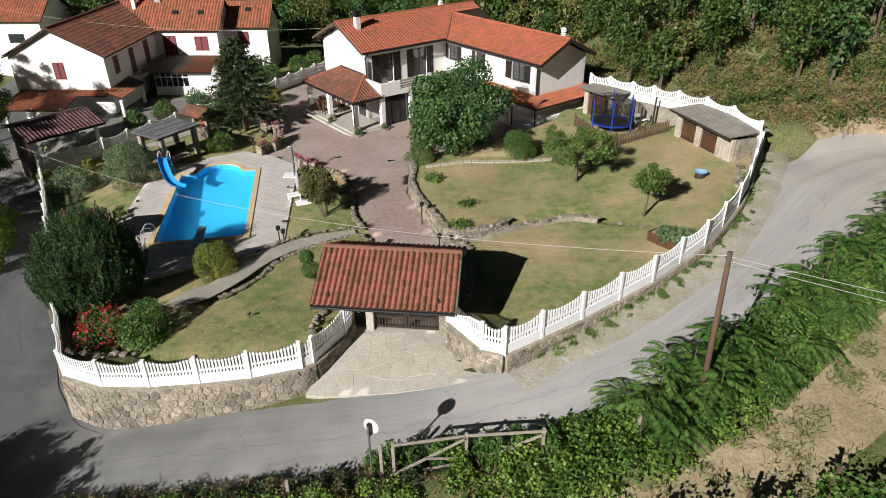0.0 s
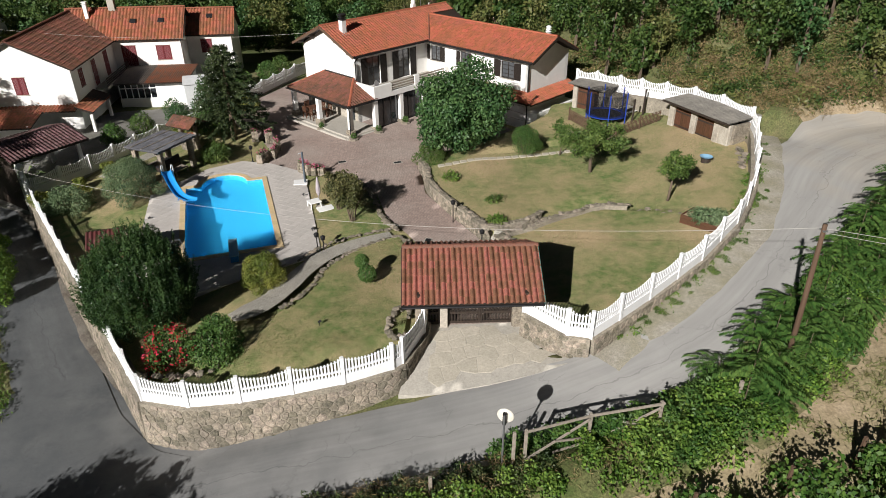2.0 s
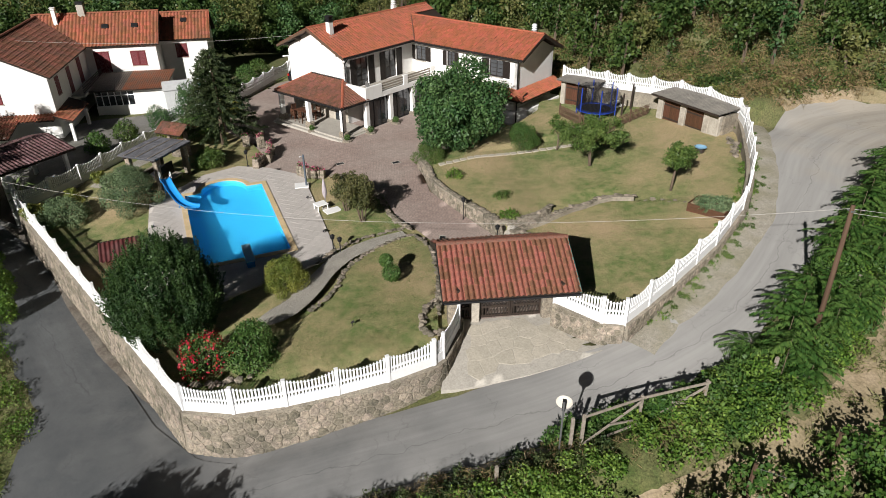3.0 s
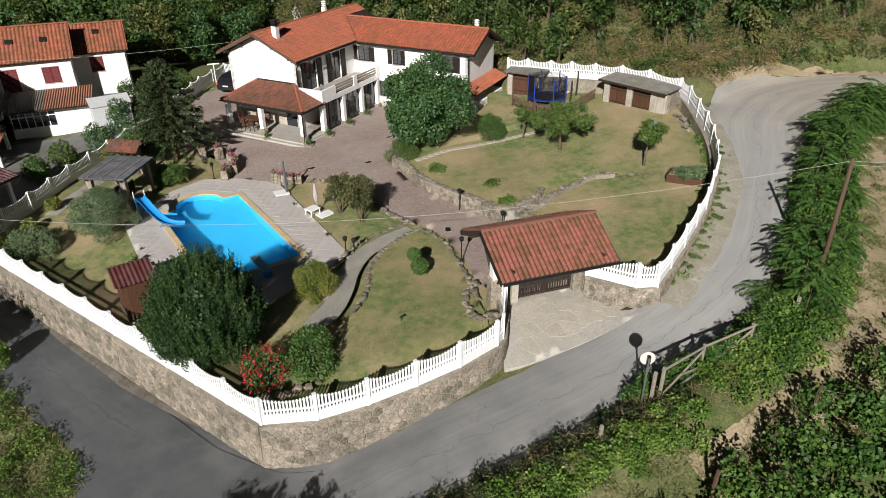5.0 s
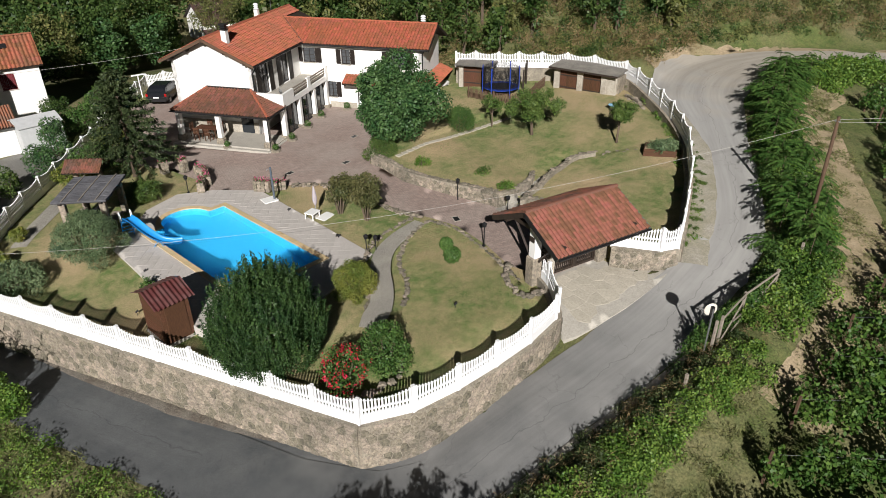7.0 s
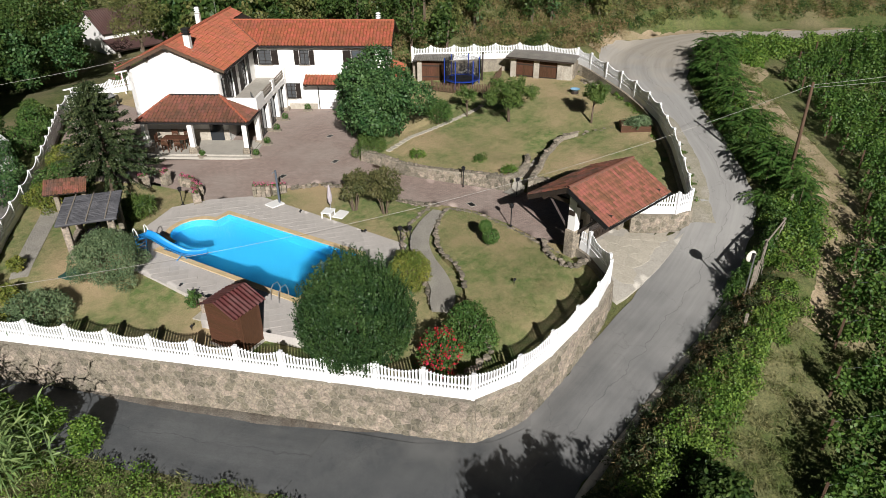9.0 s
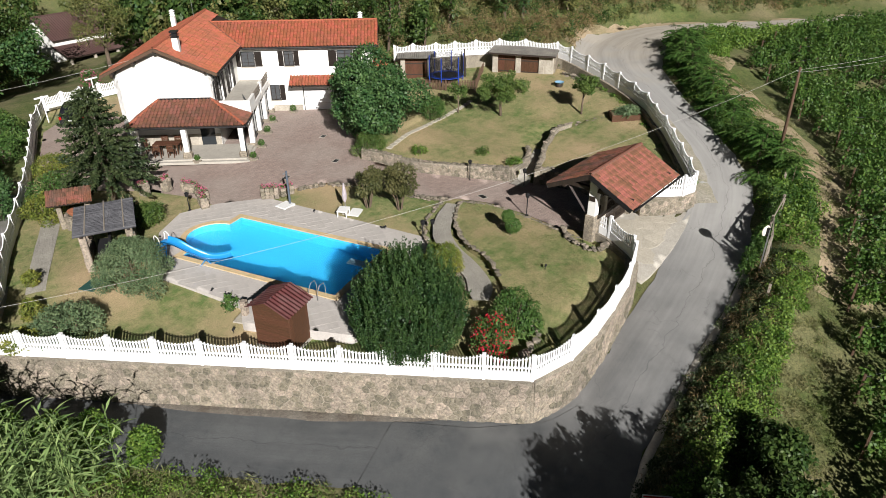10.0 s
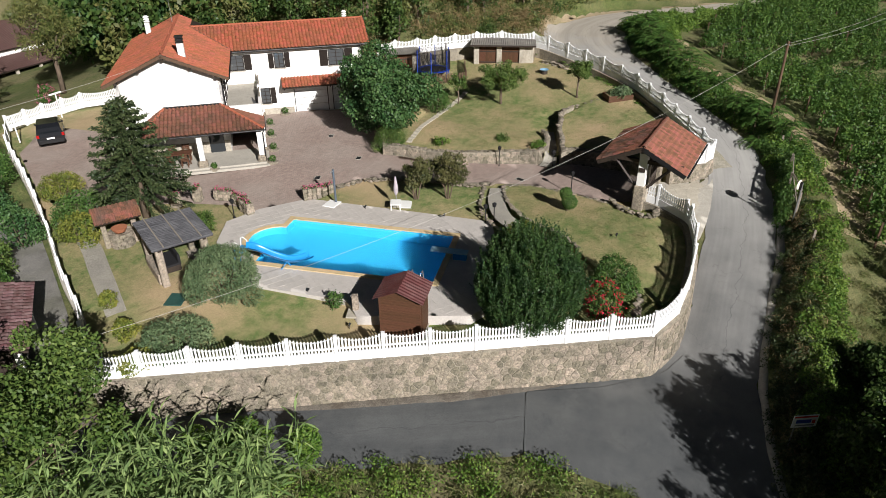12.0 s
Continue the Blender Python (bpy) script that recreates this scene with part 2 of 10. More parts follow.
def darken_lines(nt, src, fac, dark):
    """Multiply a colour by dark where fac is 0."""
    mp = nt.nodes.new("ShaderNodeMapRange")
    mp.inputs["To Min"].default_value, mp.inputs["To Max"].default_value = dark, 1.0
    nt.links.new(fac, mp.inputs["Value"])
    mu = nt.nodes.new("ShaderNodeMixRGB")
    mu.blend_type = "MULTIPLY"
    mu.inputs["Fac"].default_value = 1.0
    nt.links.new(src, mu.inputs["Color1"])
    nt.links.new(mp.outputs["Result"], mu.inputs["Color2"])
    return mu.outputs["Color"]


wob = nt.nodes.new("ShaderNodeTexNoise")
wob.inputs["Scale"].default_value = 1.6
wob.inputs["Detail"].default_value = 5.0
nt.links.new(tc_.outputs["Object"], wob.inputs["Vector"])
mixv = nt.nodes.new("ShaderNodeVectorMath")
mixv.operation = "MULTIPLY_ADD"
mixv.inputs[1].default_value = (1.5, 1.5, 0)
nt.links.new(wob.outputs["Color"], mixv.inputs[0])
nt.links.new(tc_.outputs["Object"], mixv.inputs[2])
vor = nt.nodes.new("ShaderNodeTexVoronoi")
vor.feature = "DISTANCE_TO_EDGE"
vor.inputs["Scale"].default_value = 0.33
nt.links.new(mixv.outputs["Vector"], vor.inputs["Vector"])
mc = nt.nodes.new("ShaderNodeMapRange")
mc.inputs["From Max"].default_value = 0.010
nt.links.new(vor.outputs["Distance"], mc.inputs["Value"])
fine = nt.nodes.new("ShaderNodeTexNoise")
fine.inputs["Scale"].default_value = 0.6
nt.links.new(tc_.outputs["Object"], fine.inputs["Vector"])
only = nt.nodes.new("ShaderNodeMapRange")
only.inputs["From Min"].default_value, only.inputs["From Max"].default_value = 0.45, 0.55
nt.links.new(fine.outputs["Fac"], only.inputs["Value"])
mxm = nt.nodes.new("ShaderNodeMath")
mxm.operation = "MAXIMUM"
nt.links.new(mc.outputs["Result"], mxm.inputs[0])
nt.links.new(only.outputs["Result"], mxm.inputs[1])
src_ = darken_lines(nt, src_, mxm.outputs[0], 0.84)
# worn streaks and long cracks along the course of the road
uvn = nt.nodes.new("ShaderNodeUVMap")
uvn.uv_map = "course"
for sc_, lo_, hi_, dark_, lit_ in (((0.09, 1.5, 1), 0.36, 0.64, 0.925, 1.075), ((0.35, 5.0, 1), 0.35, 0.65, 0.95, 1.045)):
    mp_ = nt.nodes.new("ShaderNodeMapping")
    mp_.inputs["Scale"].default_value = sc_
    nt.links.new(uvn.outputs["UV"], mp_.inputs["Vector"])
    no_ = nt.nodes.new("ShaderNodeTexNoise")
    no_.inputs["Scale"].default_value = 1.0
    no_.inputs["Detail"].default_value = 6.0
    nt.links.new(mp_.outputs["Vector"], no_.inputs["Vector"])
    mr_ = nt.nodes.new("ShaderNodeMapRange")
    mr_.inputs["From Min"].default_value, mr_.inputs["From Max"].default_value = lo_, hi_
    mr_.inputs["To Min"].default_value, mr_.inputs["To Max"].default_value = dark_, lit_
    nt.links.new(no_.outputs["Fac"], mr_.inputs["Value"])
    mu_ = nt.nodes.new("ShaderNodeMixRGB")
    mu_.blend_type = "MULTIPLY"
    mu_.inputs["Fac"].default_value = 1.0
    nt.links.new(src_, mu_.inputs["Color1"])
    nt.links.new(mr_.outputs["Result"], mu_.inputs["Color2"])
    src_ = mu_.outputs["Color"]
wv = nt.nodes.new("ShaderNodeTexNoise")
wv.inputs["Scale"].default_value = 0.8
wv.inputs["Detail"].default_value = 7.0
nt.links.new(uvn.outputs["UV"], wv.inputs["Vector"])
sv = nt.nodes.new("ShaderNodeSeparateXYZ")
nt.links.new(uvn.outputs["UV"], sv.inputs["Vector"])
off = nt.nodes.new("ShaderNodeMath")
off.operation = "MULTIPLY_ADD"
off.inputs[1].default_value, off.inputs[2].default_value = 1.1, -0.75
nt.links.new(wv.outputs["Fac"], off.inputs[0])
dif = nt.nodes.new("ShaderNodeMath")
dif.operation = "SUBTRACT"
nt.links.new(sv.outputs["Y"], dif.inputs[0])
nt.links.new(off.outputs[0], dif.inputs[1])
ab = nt.nodes.new("ShaderNodeMath")
ab.operation = "ABSOLUTE"
nt.links.new(dif.outputs[0], ab.inputs[0])
near_c = nt.nodes.new("ShaderNodeMapRange")
near_c.inputs["From Min"].default_value, near_c.inputs["From Max"].default_value = 0.008, 0.03
nt.links.new(ab.outputs[0], near_c.inputs["Value"])
nt.links.new(darken_lines(nt, src_, near_c.outputs["Result"], 0.76), bs.inputs["Base Color"])

# small blocks of the driveway
nt = M["brick_drive"].node_tree
bs = nt.nodes["Principled BSDF"]
src_ = bs.inputs["Base Color"].links[0].from_socket
tc_ = nt.nodes.new("ShaderNodeTexCoord")
mp_ = nt.nodes.new("ShaderNodeMapping")
mp_.inputs["Rotation"].default_value = (0, 0, radians(52))
nt.links.new(tc_.outputs["Object"], mp_.inputs["Vector"])
bk = nt.nodes.new("ShaderNodeTexBrick")
bk.inputs["Color1"].default_value, bk.inputs["Color2"].default_value, bk.inputs["Mortar"].default_value = (0.9, 0.89, 0.88, 1), (1.1, 1.08, 1.06, 1), (0.7, 0.7, 0.7, 1)
bk.inputs["Scale"].default_value = 1.0
bk.inputs["Brick Width"].default_value, bk.inputs["Row Height"].default_value, bk.inputs["Mortar Size"].default_value = 0.24, 0.13, 0.012
nt.links.new(mp_.outputs["Vector"], bk.inputs["Vector"])
mu_ = nt.nodes.new("ShaderNodeMixRGB")
mu_.blend_type = "MULTIPLY"
mu_.inputs["Fac"].default_value = 1.0
nt.links.new(src_, mu_.inputs["Color1"])
nt.links.new(bk.outputs["Color"], mu_.inputs["Color2"])
nt.links.new(mu_.outputs["Color"], bs.inputs["Base Color"])

L = {}
L["forest"] = leaf_mat("forest leaves", (0.03, 0.064, 0.014), (0.068, 0.112, 0.027))
L["forest_dry"] = leaf_mat("yellowing forest leaves", (0.085, 0.11, 0.03), (0.15, 0.15, 0.05))
L["fig"] = leaf_mat("dark broad leaves", (0.032, 0.084, 0.026), (0.07, 0.135, 0.042), 0.12)
L["laurel"] = leaf_mat("laurel hedge leaves", (0.022, 0.056, 0.017), (0.05, 0.098, 0.026), 0.12)
L["conifer"] = leaf_mat("dark conifer scales", (0.03, 0.05, 0.02), (0.065, 0.088, 0.034), 0.1)
L["juniper"] = leaf_mat("blue-green juniper", (0.095, 0.15, 0.07), (0.155, 0.21, 0.105), 0.1)
L["box"] = leaf_mat("clipped box leaves", (0.05, 0.11, 0.024), (0.09, 0.16, 0.038))
L["euonymus"] = leaf_mat("yellow-green variegated leaves", (0.10, 0.14, 0.025), (0.24, 0.24, 0.05))
L["fruit"] = leaf_mat("fruit tree leaves", (0.06, 0.11, 0.024), (0.11, 0.165, 0.04))
L["olive"] = leaf_mat("brown-green crape myrtle leaves", (0.075, 0.085, 0.03), (0.12, 0.115, 0.045))
L["flower_red"] = leaf_mat("red blossoms", (0.42, 0.02, 0.03), (0.55, 0.04, 0.07), 0.2, 0.2)
L["flower_pink"] = leaf_mat("pink blossoms", (0.50, 0.14, 0.22), (0.42, 0.09, 0.16), 0.2, 0.2)
L["bramble"] = leaf_mat("bramble leaves", (0.075, 0.155, 0.022), (0.15, 0.235, 0.045), 0.22)
L["ailanthus"] = leaf_mat("tree-of-heaven leaflets", (0.042, 0.10, 0.02), (0.08, 0.15, 0.034), 0.2)
# leaf tone lowered to stand for the shade on the bank
L["scrub"] = leaf_mat("scrub leaves, darkened for shade", (0.03, 0.055, 0.016), (0.065, 0.085, 0.03), 0.12)
L["reed"] = leaf_mat("giant reed blades", (0.15, 0.24, 0.075), (0.24, 0.33, 0.13))
L["vine"] = leaf_mat("vine leaves", (0.042, 0.098, 0.018), (0.085, 0.155, 0.03), 0.2)
L["grass"] = leaf_mat("grass blades", (0.10, 0.14, 0.035), (0.20, 0.195, 0.085))
L["turf"] = leaf_mat("short turf blades", (0.15, 0.20, 0.065), (0.27, 0.25, 0.12), 0.3, 0.15)
L["drybrush"] = leaf_mat("dry brush", (0.17, 0.125, 0.06), (0.25, 0.19, 0.09), 0.1)


def glass_mat(name, tint=(0.02, 0.025, 0.03), rough=0.05):
    m = bpy.data.materials.new(name)
    m.use_nodes = True
    b = m.node_tree.nodes["Principled BSDF"]
    b.inputs["Base Color"].default_value = (*tint, 1)
    b.inputs["Roughness"].default_value = rough
    b.inputs["Specular IOR Level"].default_value = 0.8
    return m


M["glass"] = glass_mat("dark window glass")
M["glass_curtain"] = glass_mat("window glass over pale curtains", (0.075, 0.08, 0.085), 0.08)
M["litter"] = mat("dark leaf litter and grit", (0.09, 0.075, 0.06), (0.16, 0.14, 0.115), 5, 0.95, (0.22, 0.205, 0.18), 0.7, 0.5, 0.6, grain=(18, 0.4))
# yard grey set low so the colour carries the shade lying there
M["yard_floor"] = mat("stained grey yard, darkened for shade", (0.17, 0.165, 0.155), (0.22, 0.21, 0.195), 1.2, 0.9, (0.12, 0.12, 0.085), 0.4, 0.6, 0.3, grain=(14, 0.25))
M["roof_brown"] = mat("dark maroon-brown sheet tile", (0.095, 0.05, 0.045), (0.07, 0.04, 0.036), 3, 0.7, (0.13, 0.085, 0.075), 0.5, 0.5, 0.2)
M["glass_car"] = glass_mat("car glass", (0.01, 0.012, 0.014))


def water_mat():
    m = bpy.data.materials.new("clear pool water")
    m.use_nodes = True
    nt = m.node_tree
    b = nt.nodes["Principled BSDF"]
    b.inputs["Base Color"].default_value = (0.55, 0.9, 1.0, 1)
    b.inputs["Roughness"].default_value = 0.03
    b.inputs["IOR"].default_value = 1.33
    b.inputs["Transmission Weight"].default_value = 1.0
    tc = nt.nodes.new("ShaderNodeTexCoord")
    no = nt.nodes.new("ShaderNodeTexNoise")
    no.inputs["Scale"].default_value = 5.5
    no.inputs["Detail"].default_value = 3
    no.inputs["Distortion"].default_value = 1.2
    bp = nt.nodes.new("ShaderNodeBump")
    bp.inputs["Strength"].default_value = 0.13
    bp.inputs["Distance"].default_value = 0.06
    nt.links.new(tc.outputs["Object"], no.inputs["Vector"])
    nt.links.new(no.outputs["Fac"], bp.inputs["Height"])
    nt.links.new(bp.outputs["Normal"], b.inputs["Normal"])
    return m


M["water"] = water_mat()

# ---------------------------------------------------------------- mesh building


class Mesh:
    """Collects vertices and faces for one mesh."""

    def __init__(self):
        self.v, self.f = [], []

    def add(self, verts, faces):
        k = len(self.v)
        self.v += [tuple(p) for p in verts]
        self.f += [tuple(i + k for i in f) for f in faces]
        return self

    def box(self, x0, y0, z0, x1, y1, z1, m=None, c=0.0):
        """A box; c chamfers its long upright and top edges."""
        if c <= 0:
            vs = [(x, y, z) for z in (z0, z1) for x, y in ((x0, y0), (x1, y0), (x1, y1), (x0, y1))]
            fs = [(3, 2, 1, 0), (4, 5, 6, 7), (0, 1, 5, 4), (1, 2, 6, 5), (2, 3, 7, 6), (3, 0, 4, 7)]
        else:
            ring = lambda e, z: [(x0 + e, y0 + c, z), (x0 + c, y0 + e, z), (x1 - c, y0 + e, z), (x1 - e, y0 + c, z),
                                 (x1 - e, y1 - c, z), (x1 - c, y1 - e, z), (x0 + c, y1 - e, z), (x0 + e, y1 - c, z)]
            top = [(x0 + c, y0 + c, z1), (x0 + c, y0 + c, z1), (x1 - c, y0 + c, z1), (x1 - c, y0 + c, z1),
                   (x1 - c, y1 - c, z1), (x1 - c, y1 - c, z1), (x0 + c, y1 - c, z1), (x0 + c, y1 - c, z1)]
            vs = ring(0, z0) + ring(0, z1 - c) + [top[0], top[2], top[4], top[6]]
            fs = [tuple(range(7, -1, -1))]
            fs += [(i, (i + 1) % 8, 8 + (i + 1) % 8, 8 + i) for i in range(8)]
            t = [16, 16, 17, 17, 18, 18, 19, 19]
            for i in range(8):
                j = (i + 1) % 8
                fs.append((8 + i, 8 + j, t[j], t[i]) if t[i] != t[j] else (8 + i, 8 + j, t[i]))
            fs.append((16, 17, 18, 19))
        if m is not None:
            vs = [tuple(m @ Vector(p)) for p in vs]
        return self.add(vs, fs)

    def prism(self, poly, z0, z1, m=None):
        """An upright prism; z0 and z1 are numbers or functions of x, y. poly runs anticlockwise."""
        n = len(poly)
        a = [(x, y, z0(x, y) if callable(z0) else z0) for x, y in poly]
        b = [(x, y, z1(x, y) if callable(z1) else z1) for x, y in poly]
        vs = a + b
        if m is not None:
            vs = [tuple(m @ Vector(p)) for p in vs]
        fs = [tuple(range(n - 1, -1, -1)), tuple(range(n, 2 * n))]
        fs += [(i, (i + 1) % n, n + (i + 1) % n, n + i) for i in range(n)]
        return self.add(vs, fs)

    def extrude(self, prof, m, length):
        """Profile in the y-z plane of m, drawn out along its x by length."""
        n = len(prof)
        vs = [tuple(m @ Vector((s, y, z))) for s in (0, length) for y, z in prof]
        fs = [tuple(range(n)), tuple(range(2 * n - 1, n - 1, -1))]
        fs += [(i, n + i, n + (i + 1) % n, (i + 1) % n) for i in range(n)]
        return self.add(vs, fs)

    def tube(self, pts, radii, sides=8, caps=True):
        pts = [Vector(p) for p in pts]
        if not hasattr(radii, "__len__"):
            radii = [radii] * len(pts)
        k = len(self.v)
        for i, p in enumerate(pts):
            d = (pts[min(i + 1, len(pts) - 1)] - pts[max(i - 1, 0)]).normalized()
            up = Vector((0, 0, 1)) if abs(d.z) < 0.95 else Vector((1, 0, 0))
            s = d.cross(up).normalized()
            u = s.cross(d)
            for j in range(sides):
                a = 2 * math.pi * j / sides
                self.v.append(tuple(p + (s * math.cos(a) + u * math.sin(a)) * radii[i]))
        for i in range(len(pts) - 1):
            for j in range(sides):
                a, b = k + i * sides + j, k + i * sides + (j + 1) % sides
                self.f.append((a, b, b + sides, a + sides))
        if caps:
            self.f.append(tuple(k + j for j in range(sides - 1, -1, -1)))
            self.f.append(tuple(k + (len(pts) - 1) * sides + j for j in range(sides)))
        return self

    def lathe(self, prof, at=(0, 0, 0), sides=14):
        """prof: radius, height from bottom to top."""
        k = len(self.v)
        for r, z in prof:
            for j in range(sides):
                a = 2 * math.pi * j / sides
                self.v.append((at[0] + r * math.cos(a), at[1] + r * math.sin(a), at[2] + z))
        for i in range(len(prof) - 1):
            for j in range(sides):
                a, b = k + i * sides + j, k + i * sides + (j + 1) % sides
                self.f.append((a, b, b + sides, a + sides))
        self.f.append(tuple(k + j for j in range(sides - 1, -1, -1)))
        self.f.append(tuple(k + (len(prof) - 1) * sides + j for j in range(sides)))
        return self

    def grid(self, p, nu, nv):
        """A sheet p(u, v), u and v from 0 to 1."""
        k = len(self.v)
        self.v += [tuple(p(i / nu, j / nv)) for j in range(nv + 1) for i in range(nu + 1)]
        self.f += [(k + j * (nu + 1) + i, k + j * (nu + 1) + i + 1, k + (j + 1) * (nu + 1) + i + 1, k + (j + 1) * (nu + 1) + i)
                   for j in range(nv) for i in range(nu)]
        return self

    def data(self, name, material, smooth=False):
        me = bpy.data.meshes.new(name)
        me.from_pydata(self.v, [], self.f)
        if smooth:
            me.polygons.foreach_set("use_smooth", [True] * len(me.polygons))
        me.materials.append(material)
        me.update()
        return me


def part(name, mesh, material, parent=None, label="", smooth=False, m=None):
    """Links a mesh as one object, under a thing or part if given."""
    data = mesh if isinstance(mesh, bpy.types.Mesh) else mesh.data(name, material, smooth)
    ob = new(name, data)
    if parent:
        ob.parent = parent
    if m is not None:
        ob.matrix_basis = m
    return tagged(ob, label)


def thing(name, m, label, category, group=""):
    ob = new(name)
    ob.empty_display_size = 0.2
    ob.matrix_basis = m
    return tagged(ob, label, category, group)


def structure(name, mesh, material, label="", smooth=False, category=""):
    return tagged(part(name, mesh, material, None, label, smooth), "", category, "", "structure")


def ngon_mesh(verts, sizes, name, material, smooth=False):
    """A mesh of many like faces from arrays: verts n x 3, faces taken in turn, each of `sizes` corners."""
    verts = np.asarray(verts, np.float32)
    n = len(verts)
    me = bpy.data.meshes.new(name)
    me.vertices.add(n)
    me.vertices.foreach_set("co", verts.ravel())
    me.loops.add(n)
    me.loops.foreach_set("vertex_index", np.arange(n, dtype=np.int32))
    nf = n // sizes
    me.polygons.add(nf)
    me.polygons.foreach_set("loop_start", np.arange(nf, dtype=np.int32) * sizes)
    me.polygons.foreach_set("loop_total", np.full(nf, sizes, np.int32))
    me.materials.append(material)
    me.update(calc_edges=True)
    me.validate()
    return me


def smoothstep(a, b, x):
    t = min(1.0, max(0.0, (x - a) / (b - a)))
    return t * t * (3 - 2 * t)


def inside(poly, x, y):
    n, c = len(poly), False
    for i in range(n):
        (x0, y0), (x1, y1) = poly[i][:2], poly[i - 1][:2]
        if (y0 > y) != (y1 > y) and x < (x1 - x0) * (y - y0) / (y1 - y0) + x0:
            c = not c
    return c


def spline(pts, step=0.5):
    """Points along a smooth curve through pts (tuples of any length), about step apart."""
    p = [np.array(q, float) for q in pts]
    p = [2 * p[0] - p[1]] + p + [2 * p[-1] - p[-2]]
    out = []
    for i in range(1, len(p) - 2):
        n = max(1, int(np.linalg.norm(p[i + 1][:2] - p[i][:2]) / step))
        for k in range(n):
            t = k / n
            out.append(0.5 * (2 * p[i] + (p[i + 1] - p[i - 1]) * t + (2 * p[i - 1] - 5 * p[i] + 4 * p[i + 1] - p[i + 2]) * t * t
                              + (3 * p[i] - p[i - 1] - 3 * p[i + 1] + p[i + 2]) * t ** 3))
    out.append(p[-2])
    return out


def nearest(line, x, y):
    """Distance to a polyline of x, y, z, the place's z there and the side (above 0: to the left of its course)."""
    best = (1e9, 0.0, 1.0)
    for a, b in zip(line, line[1:]):
        dx, dy = b[0] - a[0], b[1] - a[1]
        t = min(1.0, max(0.0, ((x - a[0]) * dx + (y - a[1]) * dy) / (dx * dx + dy * dy + 1e-9)))
        ex, ey = x - a[0] - t * dx, y - a[1] - t * dy
        d = math.hypot(ex, ey)
        if d < best[0]:
            best = (d, a[2] + t * (b[2] - a[2]), dx * ey - dy * ex)
    return best

# ---------------------------------------------------------------- land, roads
ROAD = [(-90, 0, -6.5), (-45, 11, -4.6), (-24, 16.6, -3.75), (-16.5, 17.9, -3.45), (-10, 17.9, -2.4), (-5, 17.7, -1.55), (0, 18.0, -0.85), (5, 19.0, 0.1),
        (9, 21.2, 0.6), (13, 24.5, 1.15), (16.8, 27.9, 1.65), (20.45, 31.4, 2.1), (25.4, 33.6, 2.35), (31.2, 33.8, 2.4), (37, 31, 2.5), (47, 21, 2.6), (62, 11, 2.6), (95, 0, 2.5)]
ROAD_W = [2.3, 2.1, 1.9, 1.75, 1.75, 1.85, 1.85, 1.7, 1.6, 1.85, 2.35, 3.3, 4.0, 2.9, 2.1, 1.7, 1.6, 1.6]
LANE = [(-14.5, 18.2, -3.4), (-18.2, 21.5, -3.45), (-21.2, 26.0, -3.4), (-24.4, 31.8, -3.4), (-27.6, 38.2, -3.4), (-33, 46, -3.2), (-41, 60, -2.8), (-50, 82, -2.2)]
LANE_W = [2.6, 2.1, 1.75, 1.7, 1.7, 1.7, 1.7, 1.7]
road_line = spline([(*p, w) for p, w in zip(ROAD, ROAD_W)], 0.7)
lane_line = spline([(*p, w) for p, w in zip(LANE, LANE_W)], 0.7)
road_c = [tuple(p[:3]) for p in spline(ROAD, 3.0)]
lane_c = [tuple(p[:3]) for p in spline(LANE, 3.0)]

# the fence's line: x, y, z of its foot
LEFT_RUN = [(-27.3, 41.4, -1.3), (-15.65, 20.95, -1.3)]
FRONT_RUN = [(-15.65, 20.95, -1.3), (-13.7, 20.12, -1.16), (-11.7, 19.9, -1.0), (-9.7, 19.9, -0.84), (-7.7, 20.02, -0.68), (-5.75, 20.45, -0.55)]
GATE_L_RUN = [(-5.3, 20.75, -0.52), (-4.25, 22.4, -0.35), (-4.05, 23.1, -0.3)]
GATE_R_RUN = [(0.1, 22.3, 0.35), (1.4, 20.35, 0.42), (2.25, 19.98, 0.45)]
RIGHT_RUN = [(2.25, 19.98, 0.45), (3.75, 20.8, 0.6), (5.5, 21.85, 0.75), (7.25, 22.95, 0.95), (8.9, 24.0, 1.15), (10.4, 25.2, 1.35), (11.85, 26.35, 1.6), (13.15, 27.8, 1.8),
             (14.5, 29.5, 2.0), (15.6, 31.2, 2.2), (16.6, 33.0, 2.4), (17.7, 35.0, 2.6), (18.3, 36.6, 2.7), (17.8, 39.4, 2.7), (16.9, 41.5, 2.65), (15.6, 43.1, 2.6),
             (14.35, 44.5, 2.55), (13.2, 45.7, 2.5), (12.0, 47.3, 2.45), (10.8, 48.4, 2.4)]
BACK_RUN = [(-27.3, 41.4, -1.1), (-24.6, 45.0, -1.1), (-22.5, 48.6, -1.05), (-20.0, 52.4, -1.0), (-17.4, 56.6, -1.0), (-15.4, 60.0, -0.9), (-11.8, 66.5, -0.8)]
PLOT = [p[:2] for p in LEFT_RUN] + [p[:2] for p in FRONT_RUN[1:]] + [(-4.6, 22.0), (-4.2, 23.4), (0.2, 23.0)] + [p[:2] for p in GATE_R_RUN] + [p[:2] for p in RIGHT_RUN[1:]] \
    + [(12, 53), (9, 62), (2, 70), (-9, 72)] + [p[:2] for p in BACK_RUN[:0:-1]]


